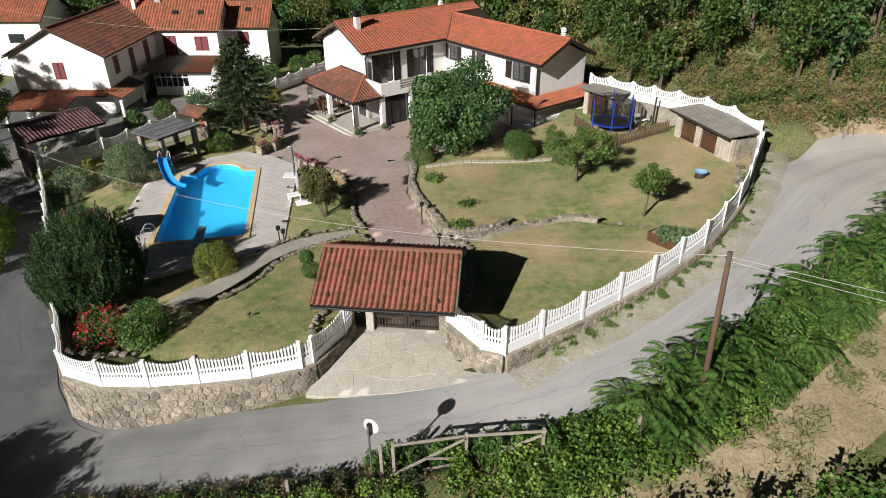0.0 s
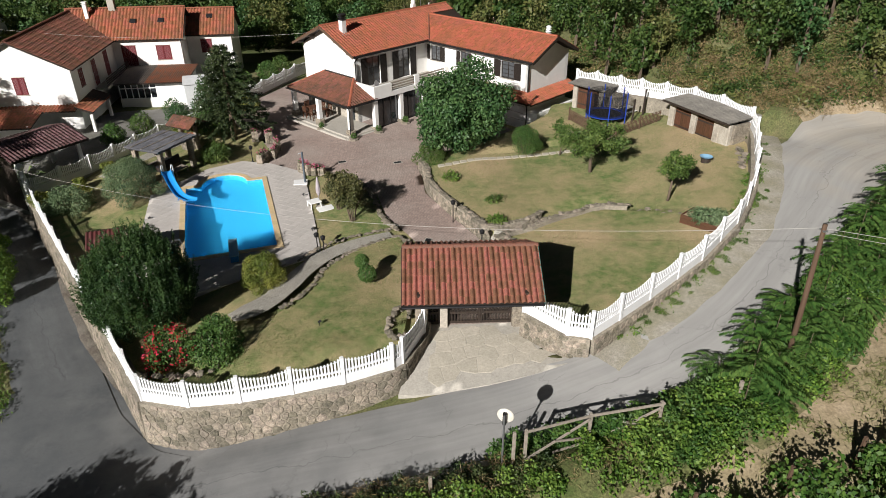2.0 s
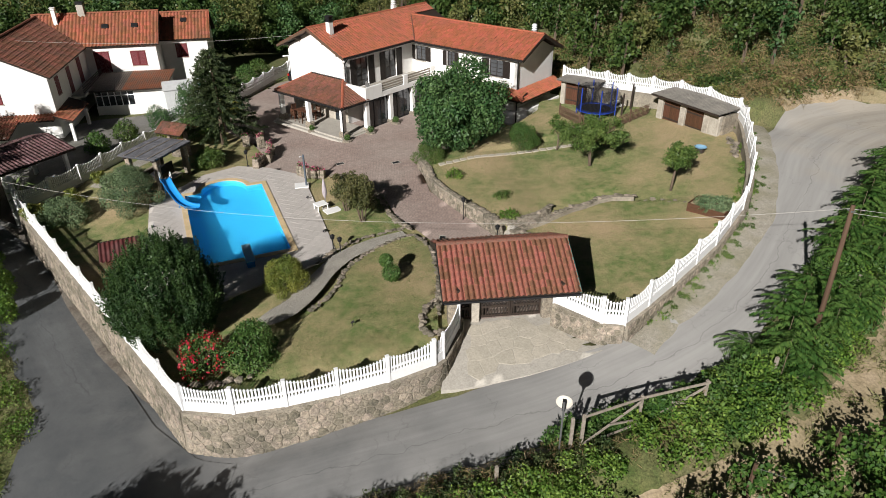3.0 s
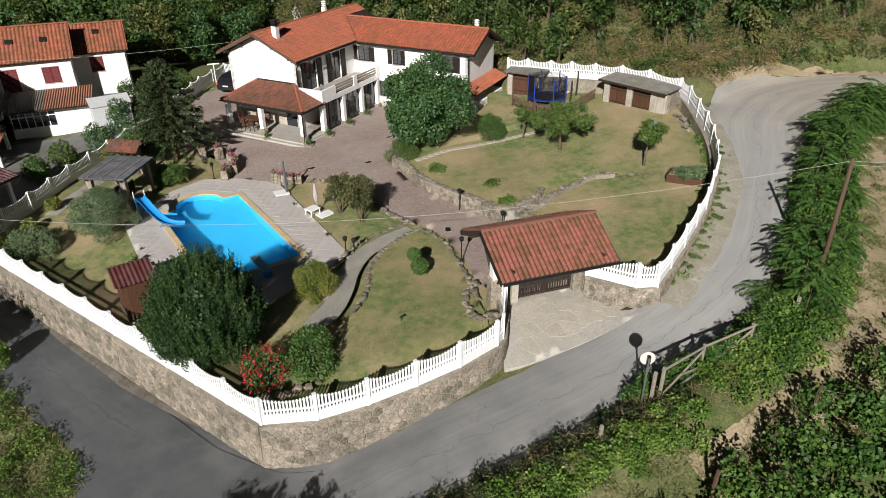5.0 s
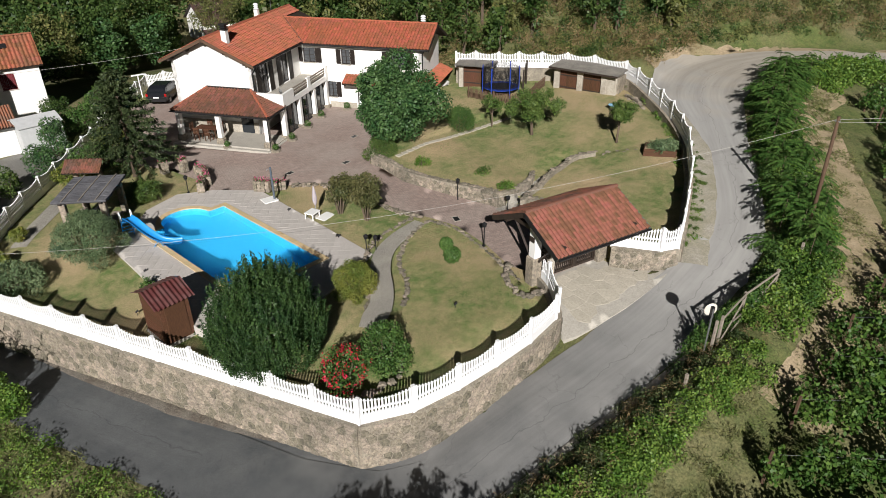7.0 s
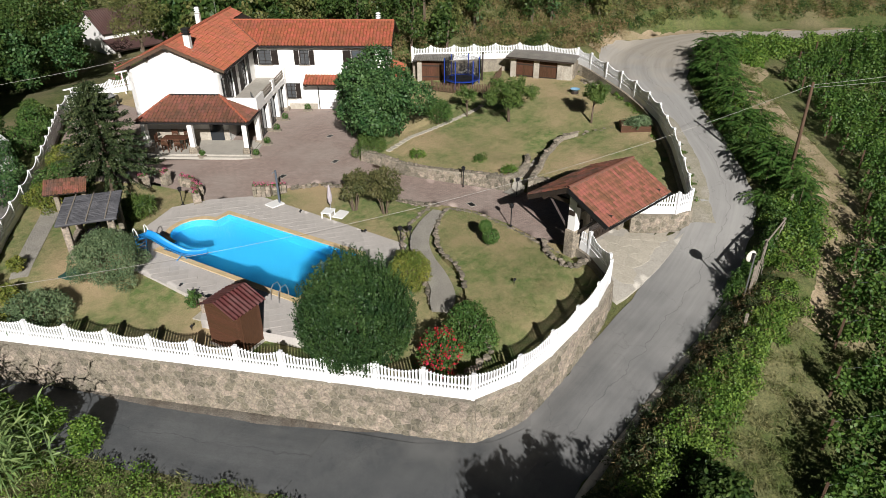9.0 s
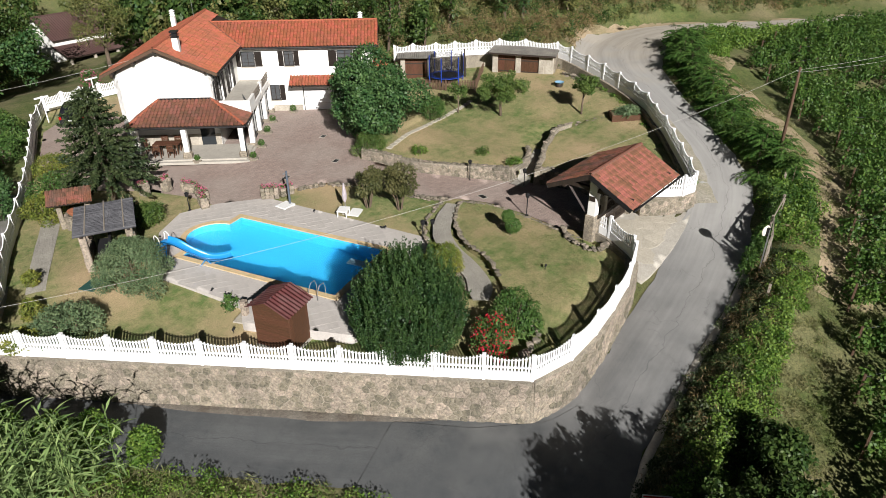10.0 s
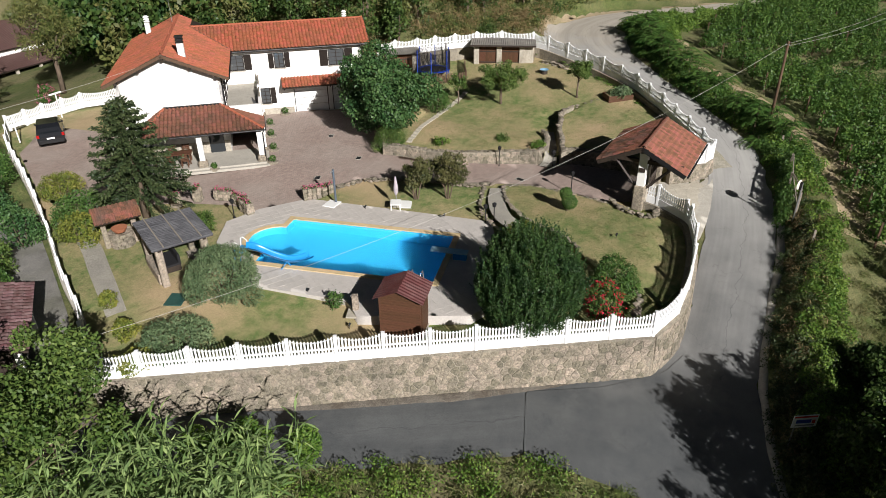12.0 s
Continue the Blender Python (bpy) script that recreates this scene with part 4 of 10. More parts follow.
def fence_run(line, label, spacing=1.95, tall=1.0, posts=(True, True)):
    """White concrete picket fence: posts, and between them panels with a solid foot, a rail and pickets whose tops dip."""
    run = thing("fence", Matrix.Translation((0, 0, 0)), label, "fence", "white picket fences")
    pts = [np.array(line[0], float)]
    seg = []
    for a, b in zip(line, line[1:]):
        a, b = np.array(a, float), np.array(b, float)
        n = max(1, round(np.linalg.norm((b - a)[:2]) / spacing))
        for k in range(n):
            seg.append((a + (b - a) * k / n, a + (b - a) * (k + 1) / n))
    for i, (a, b) in enumerate(seg):
        d = b - a
        length = float(np.linalg.norm(d[:2]))
        ang = math.degrees(math.atan2(d[1], d[0]))
        if i or posts[0]:
            part("post", POST, None, run, m=pose(*a, 0, 0, ang) @ Matrix.Diagonal((1, 1, tall, 1)))
        if i == len(seg) - 1 and posts[1]:
            part("post", POST, None, run, m=pose(*b, 0, 0, ang) @ Matrix.Diagonal((1, 1, tall, 1)))
        slope = d[2] / length
        shear = pose(*a, 0, 0, ang)
        sh = Matrix.Identity(4)
        sh[2][0] = slope
        me = Mesh()
        me.box(0.075, -0.045, -0.02, length - 0.075, 0.045, 0.44, sh)
        me.box(0.075, -0.03, 0.60, length - 0.075, 0.03, 0.68, sh)
        rn = 10
        for j in range(rn):
            x0, x1 = 0.075 + (length - 0.15) * j / rn, 0.075 + (length - 0.15) * (j + 1) / rn
            h0, h1 = [0.965 + 0.20 * ((q - length / 2) / (length / 2)) ** 2 for q in (x0, x1)]
            me.add([tuple(sh @ Vector(v)) for v in ((x0, 0.0, h0), (x1, 0.0, h1), (x1, 0.022, h1), (x0, 0.022, h0), (x0, 0.0, h0 + 0.028), (x1, 0.0, h1 + 0.028), (x1, 0.022, h1 + 0.028), (x0, 0.022, h0 + 0.028))],
                   [(3, 2, 1, 0), (4, 5, 6, 7), (0, 1, 5, 4), (1, 2, 6, 5), (2, 3, 7, 6), (3, 0, 4, 7)])
        panel = part("panel", me, M["white_paint"], run, m=shear @ Matrix.Diagonal((1, 1, tall, 1)))
        n = max(3, round((length - 0.15) / 0.135))
        for k in range(n):
            s = 0.075 + (length - 0.15) * (k + 0.5) / n
            q = (k + 0.5) / n * 2 - 1
            part("slat", picket_mesh(1.07 + 0.2 * q * q), None, panel, m=pose(s, 0, slope * s))
    return run


fence_run(LEFT_RUN, "white concrete picket fence with dipping tops on a stone wall")
fence_run(FRONT_RUN, "white concrete picket fence with dipping tops above the road", posts=(False, True))
fence_run([FRONT_RUN[-1]] + GATE_L_RUN, "short white picket fence turning in to the gate", posts=(False, False))
fence_run(GATE_R_RUN, "short white picket fence stepping round to the road")
fence_run(RIGHT_RUN, "long curving white picket fence climbing along the road", 1.9, posts=(False, True))
fence_run(BACK_RUN, "white picket fence between the two gardens", 2.0)

# ---------------------------------------------------------------- roof tiles
PROFILE = [(0.0, 0.0), (0.16, 0.035), (0.36, 0.065), (0.58, 0.045), (0.74, 0.008), (0.88, -0.008), (1.0, 0.0)]


def tile(w, l, h=1.0):
    """One roof tile, w wide and l long up the slope, with a roll and a lower lip."""
    me = Mesh()
    n = len(PROFILE)
    lo_ = [(x * w, 0.0, z * h + 0.03) for x, z in PROFILE]
    hi_ = [(x * w, l * 1.08, z * h) for x, z in PROFILE]
    lip = [(x * w, 0.005, z * h + 0.003) for x, z in PROFILE]
    me.v = lo_ + hi_ + lip
    me.f = [(i, i + 1, n + i + 1, n + i) for i in range(n - 1)] + [(2 * n + i, 2 * n + i + 1, i + 1, i) for i in range(n - 1)]
    return me


def tiled(eave, along, up, width, rise, tw, tl, keep=None, jitter=0.012, h=1.0, seed=1):
    """Tiles over a slope: eave is its lower corner, along and up unit vectors; keep(u, v) tells which tiles lie on it."""
    rnd = random.Random(seed)
    along, up = Vector(along).normalized(), Vector(up).normalized()
    nrm = along.cross(up)
    nu, nv = max(1, round(width / tw)), max(1, round(rise / tl))
    tw, tl = width / nu, rise / nv
    one = tile(tw, tl, h)
    me = Mesh()
    for j in range(nv):
        for i in range(nu):
            u, v = i * tw, j * tl
            if keep and not keep(u + tw / 2, v + tl / 2):
                continue
            o = Vector(eave) + along * u + up * v + nrm * (rnd.uniform(-jitter, jitter) * 0.6)
            tilt_ = rnd.uniform(-jitter, jitter)
            me.add([o + along * (p[0] + tilt_) + up * p[1] + nrm * p[2] for p in one.v], one.f)
    return me


def ridge_row(parent, a, b, material, r=0.13, step=0.38, name="ridge_tile"):
    """Overlapping half-round ridge tiles from a to b, each one a piece."""
    a, b = Vector(a), Vector(b)
    d = b - a
    n = max(1, round(d.length / step))
    d = d / n
    s = d.cross(Vector((0, 0, 1))).normalized()
    u = s.cross(d).normalized()
    rows = []
    for t, rr in ((0, r * 1.08), (1.06, r * 0.92)):
        for q in (rr, rr - 0.018):
            rows.append([d * t + s * math.cos(w) * q + u * (math.sin(w) * q * 0.8 - 0.02) for w in [math.pi * i / 6 for i in range(7)]])
    me = Mesh()
    me.add(rows[0] + rows[2] + rows[1], [(i, i + 1, 8 + i, 7 + i) for i in range(6)] + [(i + 1, i, 14 + i, 15 + i) for i in range(6)])
    data = me.data(name, material)
    rng_ = random.Random(round(a.x * 7 + b.y * 3))
    for k in range(n):
        part(name, data, None, parent, m=Matrix.Translation(a + d * k + Vector((0, 0, rng_.uniform(-0.008, 0.008)))))


def slab(pts, thick):
    """A flat board under a slope: pts on its upper face, anticlockwise from above."""
    pts = [Vector(p) for p in pts]
    nrm = (pts[1] - pts[0]).cross(pts[2] - pts[0]).normalized()
    n = len(pts)
    return Mesh().add(pts + [p - nrm * thick for p in pts],
                      [tuple(range(n)), tuple(range(2 * n - 1, n - 1, -1))] + [(i, n + i, n + (i + 1) % n, (i + 1) % n) for i in range(n)])

# ---------------------------------------------------------------- the house
HOUSE = pose(-8.08, 53.87, -0.75, 0, 0, 38)
house = thing("house", HOUSE, "white rendered two-storey farmhouse with red tile roofs and dark shutters", "house")
G = 0.75  # height of the court below the world's zero

# wing A: x 0..13, y -3.3..3.3; wing B: x 7.9..13, y -14..-3.3; low glazed part under the terrace
WT = 0.32


def wall_with_holes(length, height, holes, thick=WT, top=None):
    """A wall along x, from z 0, with rectangular holes (x0, z0, x1, z1) right through it. top(x) gives a sloping top."""
    me = Mesh()
    cx = sorted({0.0, length, *[h[0] for h in holes], *[h[2] for h in holes], *([length / 2] if top else [])})
    for x0, x1 in zip(cx, cx[1:]):
        mine = sorted([h for h in holes if h[0] < x1 - 1e-6 and h[2] > x0 + 1e-6], key=lambda h: h[1])
        z = 0.0
        for h in mine + [None]:
            z1a = h[1] if h else (top(x0) if top else height)
            z1b = h[1] if h else (top(x1) if top else height)
            if max(z1a, z1b) > z + 1e-6:
                me.add([(x0, 0, z), (x1, 0, z), (x1, thick, z), (x0, thick, z), (x0, 0, z1a), (x1, 0, z1b), (x1, thick, z1b), (x0, thick, z1a)],
                       [(3, 2, 1, 0), (4, 5, 6, 7), (0, 1, 5, 4), (1, 2, 6, 5), (2, 3, 7, 6), (3, 0, 4, 7)])
            if h:
                z = h[3]
    # one welded shell
    at, idx = {}, []
    for p in me.v:
        idx.append(at.setdefault(tuple(round(c, 4) for c in p), len(at)))
    me.v, me.f = [tuple(p) for p in at], [tuple(idx[i] for i in f) for f in me.f]
    return me


def window(parent, m, w, h, shutters=2, bars=(2, 4), sill=True, shutter_mat="shutter", open_=True, depth=0.12, name="window"):
    """A window in its hole: frame, glazing bars, pane, sill and shutters. m: at the lower left corner on the wall's outer face, x along it, y inwards."""
    fr = Mesh()
    t = 0.07
    fr.box(0, depth, 0, t, depth + 0.06, h).box(w - t, depth, 0, w, depth + 0.06, h)
    fr.box(t, depth, 0, w - t, depth + 0.06, t).box(t, depth, h - t, w - t, depth + 0.06, h)
    for k in range(1, bars[0]):
        x = w * k / bars[0]
        fr.box(x - 0.03, depth + 0.005, t, x + 0.03, depth + 0.055, h - t)
    for k in range(1, bars[1]):
        z = h * k / bars[1]
        fr.box(t, depth + 0.012, z - 0.015, w - t, depth + 0.05, z + 0.015)
    win = part(name, fr, M["shutter"], parent, m=m)
    part("pane", Mesh().box(t, depth + 0.03, t, w - t, depth + 0.04, h - t), M["glass_curtain"], win)
    if sill:
        part("sill", Mesh().box(-0.06, -0.06, -0.06, w + 0.06, depth, 0.0, None, 0.01), M["concrete"], win)
    sw = w / 2
    for side in range(shutters):
        n = max(4, int(h / 0.09))
        prof = [(0.045, 0.0), (0.045, h)]
        for k in range(n, 0, -1):
            prof += [(0.0, h * k / n), (0.02, h * (k - 1) / n + 0.012)]
        sh = Mesh()
        m_ = len(prof)
        sh.v = [(0.0, *q) for q in prof] + [(sw, *q) for q in prof]
        sh.f = [tuple(range(m_)), tuple(range(2 * m_ - 1, m_ - 1, -1))] + [(i, m_ + i, m_ + (i + 1) % m_, (i + 1) % m_) for i in range(m_)]
        if open_:
            mm = pose(-sw - 0.02, -0.045, 0) if side == 0 else pose(w + 0.02, -0.045, 0)
        else:
            mm = pose(0.0 if side == 0 else sw, 0.02, 0)
        part("shutter", sh, M[shutter_mat], win, m=mm)
    return win


EA, RA, SA = 5.42, 7.05, 0.455  # wing A: wall height at its sides, at the ridge's underside
front_holes = [(1.25, 2.75, 2.55, 5.0), (4.55, 2.75, 5.85, 5.0)]
part("wall", wall_with_holes(7.9, EA, front_holes), M["white_wall"], house, "white rendered wall of the terrace front", m=pose(0, -3.3, 0))
part("wall", wall_with_holes(6.6, EA, [], top=lambda x: EA + (RA - EA) * (1 - abs(x - 3.3) / 3.3)), M["white_wall"], house, "blank white gable wall", m=pose(0, 3.3, 0, 0, 0, -90))
part("wall", wall_with_holes(13.0, EA, []), M["white_wall"], house, m=pose(13.0, 3.3, 0, 0, 0, 180))
part("wall", wall_with_holes(17.3, EA, [], top=lambda x: EA if x > 6.6 or x < 0 else EA + (RA - EA) * max(0, 1 - abs(x - 3.3) / 3.3)), M["white_wall"], house, m=pose(13.0, -14.0, 0, 0, 0, 90))
# wing B
EB = 5.28
b_wins = [(0.35, 3.75, 1.45, 4.95), (3.75, 3.75, 4.55, 4.95), (8.0, 3.65, 9.3, 4.95)]
b_low = [(2.35, 0.95, 3.15, 2.25), (5.0, 0.05, 7.75, 2.3), (8.1, 0.05, 10.5, 2.3)]
part("wall", wall_with_holes(10.7, EB, b_wins + b_low), M["white_wall"], house, "white rendered garage front", m=pose(7.9, -3.3, 0, 0, 0, -90))
part("wall", wall_with_holes(5.1, EB, [], top=lambda x: EB + 1.2 * (1 - abs(x - 2.55) / 2.55)), M["white_wall"], house, "white rendered gable wall", m=pose(7.9, -14.0, 0))
for (x, z, x1, z1), sh in zip(b_wins, (2, 2, 2)):
    window(house, pose(7.9, -3.3, 0, 0, 0, -90) @ pose(x, 0, z), x1 - x, z1 - z, sh, (2, 4))
window(house, pose(7.9, -3.3, 0, 0, 0, -90) @ pose(2.35, 0, 0.95), 0.8, 1.3, 2, (2, 4))
for x0, z0, x1, z1 in front_holes:
    window(house, pose(x0, -3.3, z0), x1 - x0, z1 - z0, 2, (2, 5), False)
for x0, z0, x1, z1 in b_low[1:]:
    w = x1 - x0
    d = Mesh()
    for k in range(4):
        d.box(0.06, 0.1, 0.02 + k * (z1 - z0) / 4, w - 0.06, 0.15, (k + 1) * (z1 - z0) / 4 - 0.012, None, 0.006)
    door = part("garage_door", d, M["white_paint"], house, "white sectional garage door", m=pose(7.9, -3.3, 0, 0, 0, -90) @ pose(x0, 0, z0))
    part("door_frame", Mesh().box(-0.1, 0.02, 0, 0.06, 0.2, z1 - z0 + 0.08).box(w - 0.06, 0.02, 0, w + 0.1, 0.2, z1 - z0 + 0.08).box(0.06, 0.02, z1 - z0 - 0.04, w - 0.06, 0.2, z1 - z0 + 0.08), M["shutter"], door)
# floor slabs closing the shell, stone plinth
part("floor", Mesh().box(0.32, -2.98, -0.2, 12.7, 2.98, 0.02).box(8.22, -13.7, -0.2, 12.7, -2.98, 0.02), M["concrete"], house)
part("upper_floor", Mesh().box(0.32, -2.98, 2.6, 12.68, 2.98, 2.72).box(8.22, -13.68, 2.6, 12.68, -2.98, 2.72), M["concrete"], house)


def rise_roof(name, polys, thick=0.14, material="wood_dark", label=""):
    me = Mesh()
    for p in polys:
        s = slab(p, thick)
        me.add(s.v, s.f)
    return part(name, me, M[material], house, label)


# roof A: ridge along x at y 0, z 7.2; eaves at y -3.9 and 3.75
ZR, ZE = 7.2, 5.45
sa = (ZR - ZE) / 3.85
base_a = rise_roof("roof", [[(-0.6, -3.85, ZE), (7.6, -3.85, ZE), (10.45, -1.0, ZR - sa * 1.0), (10.45, 0, ZR), (-0.6, 0, ZR)], [(13.6, 3.85, ZE), (-0.6, 3.85, ZE), (-0.6, 0, ZR), (13.6, 0, ZR)],
                            [(10.45, -1.0, ZR - sa), (13.6, -3.85, ZE), (13.6, 0, ZR), (10.45, 0, ZR)]], label="dark-edged tiled roof of the main wing")
sl = math.hypot(3.85, ZR - ZE)
up_a = Vector((0, 3.85, ZR - ZE))
tA = tiled((-0.62, -3.9, ZE + 0.02), (1, 0, 0), up_a, 14.2, sl, 0.27, 0.36, lambda u, v: u < 8.3 + v * 0.93 or v > sl * 0.74, seed=3)
part("tiles", tA, M["tile_red"], base_a, "red clay tiles")
tA2 = tiled((13.62, 3.9, ZE + 0.02), (-1, 0, 0), Vector((0, -3.85, ZR - ZE)), 14.24, sl, 0.27, 0.36, None, seed=4)
part("tiles", tA2, M["tile_red"], base_a, "red clay tiles")
ridge_row(base_a, (-0.6, 0, ZR + 0.05), (13.6, 0, ZR + 0.05), M["tile_red"])
# bargeboards on the gable
part("bargeboard", slab([(-0.66, -3.95, ZE + 0.03), (-0.60, -3.95, ZE + 0.03), (-0.60, 0, ZR + 0.03), (-0.66, 0, ZR + 0.03)], 0.2), M["wood_pole"], base_a, "brown weathered bargeboard")
part("bargeboard", slab([(-0.66, 0, ZR + 0.03), (-0.60, 0, ZR + 0.03), (-0.60, 3.95, ZE + 0.03), (-0.66, 3.95, ZE + 0.03)], 0.2), M["wood_pole"], base_a, "brown weathered bargeboard")
for y in (-3.1, -1.6, 1.6, 3.1):
    z = ZR - sa * abs(y) - 0.15
    part("purlin", Mesh().box(-0.58, y - 0.07, z - 0.16, 0.1, y + 0.07, z), M["wood_dark"], base_a)
part("purlin", Mesh().box(-0.58, -0.08, ZR - 0.36, 0.1, 0.08, ZR - 0.16), M["wood_dark"], base_a)
# roof B: ridge along y at x 10.45
ZB, ZBE = 6.76, 5.35
sb = (ZB - ZBE) / 2.95
base_b = rise_roof("roof", [[(7.5, -14.6, ZBE), (10.45, -14.6, ZB), (10.45, -1.0, ZB), (7.5, -3.9, ZBE)], [(10.45, -14.6, ZB), (13.4, -14.6, ZBE), (13.4, -3.85, ZBE), (10.45, -1.0, ZB)]], label="dark-edged tiled roof of the garage wing")
slb = math.hypot(2.95, ZB - ZBE)
tB = tiled((7.46, -0.6, ZBE + 0.02), (0, -1, 0), Vector((2.95, 0, ZB - ZBE)), 14.05, slb, 0.27, 0.36, lambda u, v: u > 3.25 - v * 0.90, seed=5)
part("tiles", tB, M["tile_red"], base_b, "red clay tiles")
tB2 = tiled((13.44, -14.65, ZBE + 0.02), (0, 1, 0), Vector((-2.95, 0, ZB - ZBE)), 13.2, slb, 0.27, 0.36, lambda u, v: u < 10.8 + v * 0.9, seed=6)
part("tiles", tB2, M["tile_red"], base_b, "red clay tiles")
ridge_row(base_b, (10.45, -14.62, ZB + 0.05), (10.45, -0.9, ZB + 0.05), M["tile_red"])
part("bargeboard", slab([(7.44, -14.68, ZBE + 0.03), (10.45, -14.68, ZB + 0.03), (10.45, -14.62, ZB + 0.03), (7.44, -14.62, ZBE + 0.03)], 0.22), M["wood_dark"], base_b)
part("bargeboard", slab([(10.45, -14.68, ZB + 0.03), (13.46, -14.68, ZBE + 0.03), (13.46, -14.62, ZBE + 0.03), (10.45, -14.62, ZB + 0.03)], 0.22), M["wood_dark"], base_b)
vl = Mesh()
a_, b_ = Vector((7.45, -3.95, ZBE + 0.12)), Vector((10.45, -0.95, ZB + 0.09))
vl.tube([a_, b_], 0.07, 6)
part("valley", vl, M["tile_old"], base_b, "dark valley gutter")


def gutter(parent, a, b, r=0.06, material="metal_dark"):
    part("gutter", Mesh().tube([a, b], r, 8), M[material], parent)


gutter(house, (-0.6, -3.95, ZE - 0.06), (7.5, -3.95, ZE - 0.06))
gutter(house, (7.42, -4.0, ZBE - 0.06), (7.42, -14.6, ZBE - 0.06))
part("downpipe", Mesh().tube([(-0.2, -3.95, ZE - 0.08), (-0.25, -3.6, ZE - 0.5), (-0.06, -3.40, ZE - 0.7), (-0.06, -3.40, 3.5)], 0.05, 8), M["metal_dark"], house)
part("downpipe", Mesh().tube([(7.42, -14.3, ZBE - 0.08), (7.8, -14.05, ZBE - 0.45), (7.84, -14.05, 0.1)], 0.05, 8), M["metal_dark"], house)


def chimney(at, w, d, h, cap, label):
    ch = Mesh().box(-w / 2, -d / 2, -0.8, w / 2, d / 2, h, None, 0.015)
    c = part("chimney", ch, M["white_wall"], house, label, m=pose(*at))
    part("flashing", Mesh().box(-w / 2 - 0.2, -d / 2 - 0.22, -0.16, w / 2 + 0.2, d / 2 + 0.15, -0.08), M["metal_grey"], c)
    k = Mesh()
    if cap == "cowl":
        for z in (0.0, 0.16, 0.32):
            k.box(-w / 2 - 0.03, -d / 2 - 0.03, h + z, w / 2 + 0.03, d / 2 + 0.03, h + z + 0.07)
        k.box(-w / 2 + 0.05, -d / 2 + 0.05, h, w / 2 - 0.05, d / 2 - 0.05, h + 0.32)
        k.box(-w / 2 - 0.06, -d / 2 - 0.06, h + 0.39, w / 2 + 0.06, d / 2 + 0.06, h + 0.45, None, 0.02)
        part("cowl", k, M["metal_dark"], c, "dark slatted cowl")
    else:
        for z in (0.03, 0.2, 0.37):
            k.lathe([(w * 0.35, h + z), (w * 0.68, h + z + 0.04), (w * 0.35, h + z + 0.15)], sides=10)
        part("cowl", k, M["white_paint"], c, "white stacked concrete cowl")
    return c


chimney((0.75, -1.15, ZR - 0.52), 0.42, 0.42, 0.95, "cowl", "white chimney with a dark cowl")
chimney((11.6, 2.2, ZR - 1.0), 0.36, 0.36, 0.9, "stack", "tall white chimney with a stacked cowl")
chimney((11.2, -13.2, ZB - 0.45), 0.34, 0.34, 0.45, "stack", "white chimney with a stacked cowl")

# terrace and the glazed rooms under it: x -0.3..7.9, y -5.65..-3.3
part("terrace", Mesh().box(-0.3, -5.7, 2.5, 7.88, -3.3, 2.72, None, 0.01), M["concrete"], house, "pale concrete terrace slab")
par_boxes = [(-0.3, -5.75, 2.45, 1.5, -5.55, 3.45), (-0.3, -5.55, 2.45, -0.12, -3.62, 3.45)]
par_boxes += [(4.0, -5.75, 2.45, 4.5, -5.55, 3.55), (7.4, -5.75, 2.45, 7.86, -5.55, 3.55)]
for bx in par_boxes:
    part("parapet", Mesh().box(*bx, None, 0.01), M["white_wall"], house, "white rendered parapet")
part("terrace_edge", Mesh().box(1.5, -5.74, 2.42, 7.4, -5.62, 2.80), M["white_wall"], house)
for x0, x1 in ((1.5, 4.0), (4.5, 7.4)):
    for k in range(3):
        z = 2.95 + k * 0.2
        part("rail", Mesh().box(x0, -5.68, z, x1, -5.62, z + 0.11), M["wood_grey"], house, "grey wooden railing board")
for x in (-0.12, 2.55, 5.2, 7.65):
    part("pillar", Mesh().box(x - 0.18, -5.7, 0, x + 0.18, -5.34, 2.5, None, 0.02), M["white_wall"], house, "white rendered pillar")
    part("pillar_foot", Mesh().box(x - 0.3, -5.85, -0.05, x + 0.3, -5.2, 0.32, None, 0.08), M["stone_i"], house, "rough stone foot")
for x0, x1 in ((0.08, 2.35), (2.75, 5.0), (5.4, 7.45)):
    gl = Mesh()
    n = 3
    for k in range(n + 1):
        x = x0 + (x1 - x0) * k / n
        gl.box(x - 0.035, -5.42, 0.05, x + 0.035, -5.34, 2.5)
    gl.box(x0, -5.42, 0.05, x1, -5.34, 0.15).box(x0, -5.42, 2.4, x1, -5.34, 2.5)
    g = part("glazed_door", gl, M["metal_dark"], house, "dark-framed sliding glass doors")
    part("pane", Mesh().box(x0, -5.39, 0.15, x1, -5.375, 2.4), M["glass"], g)
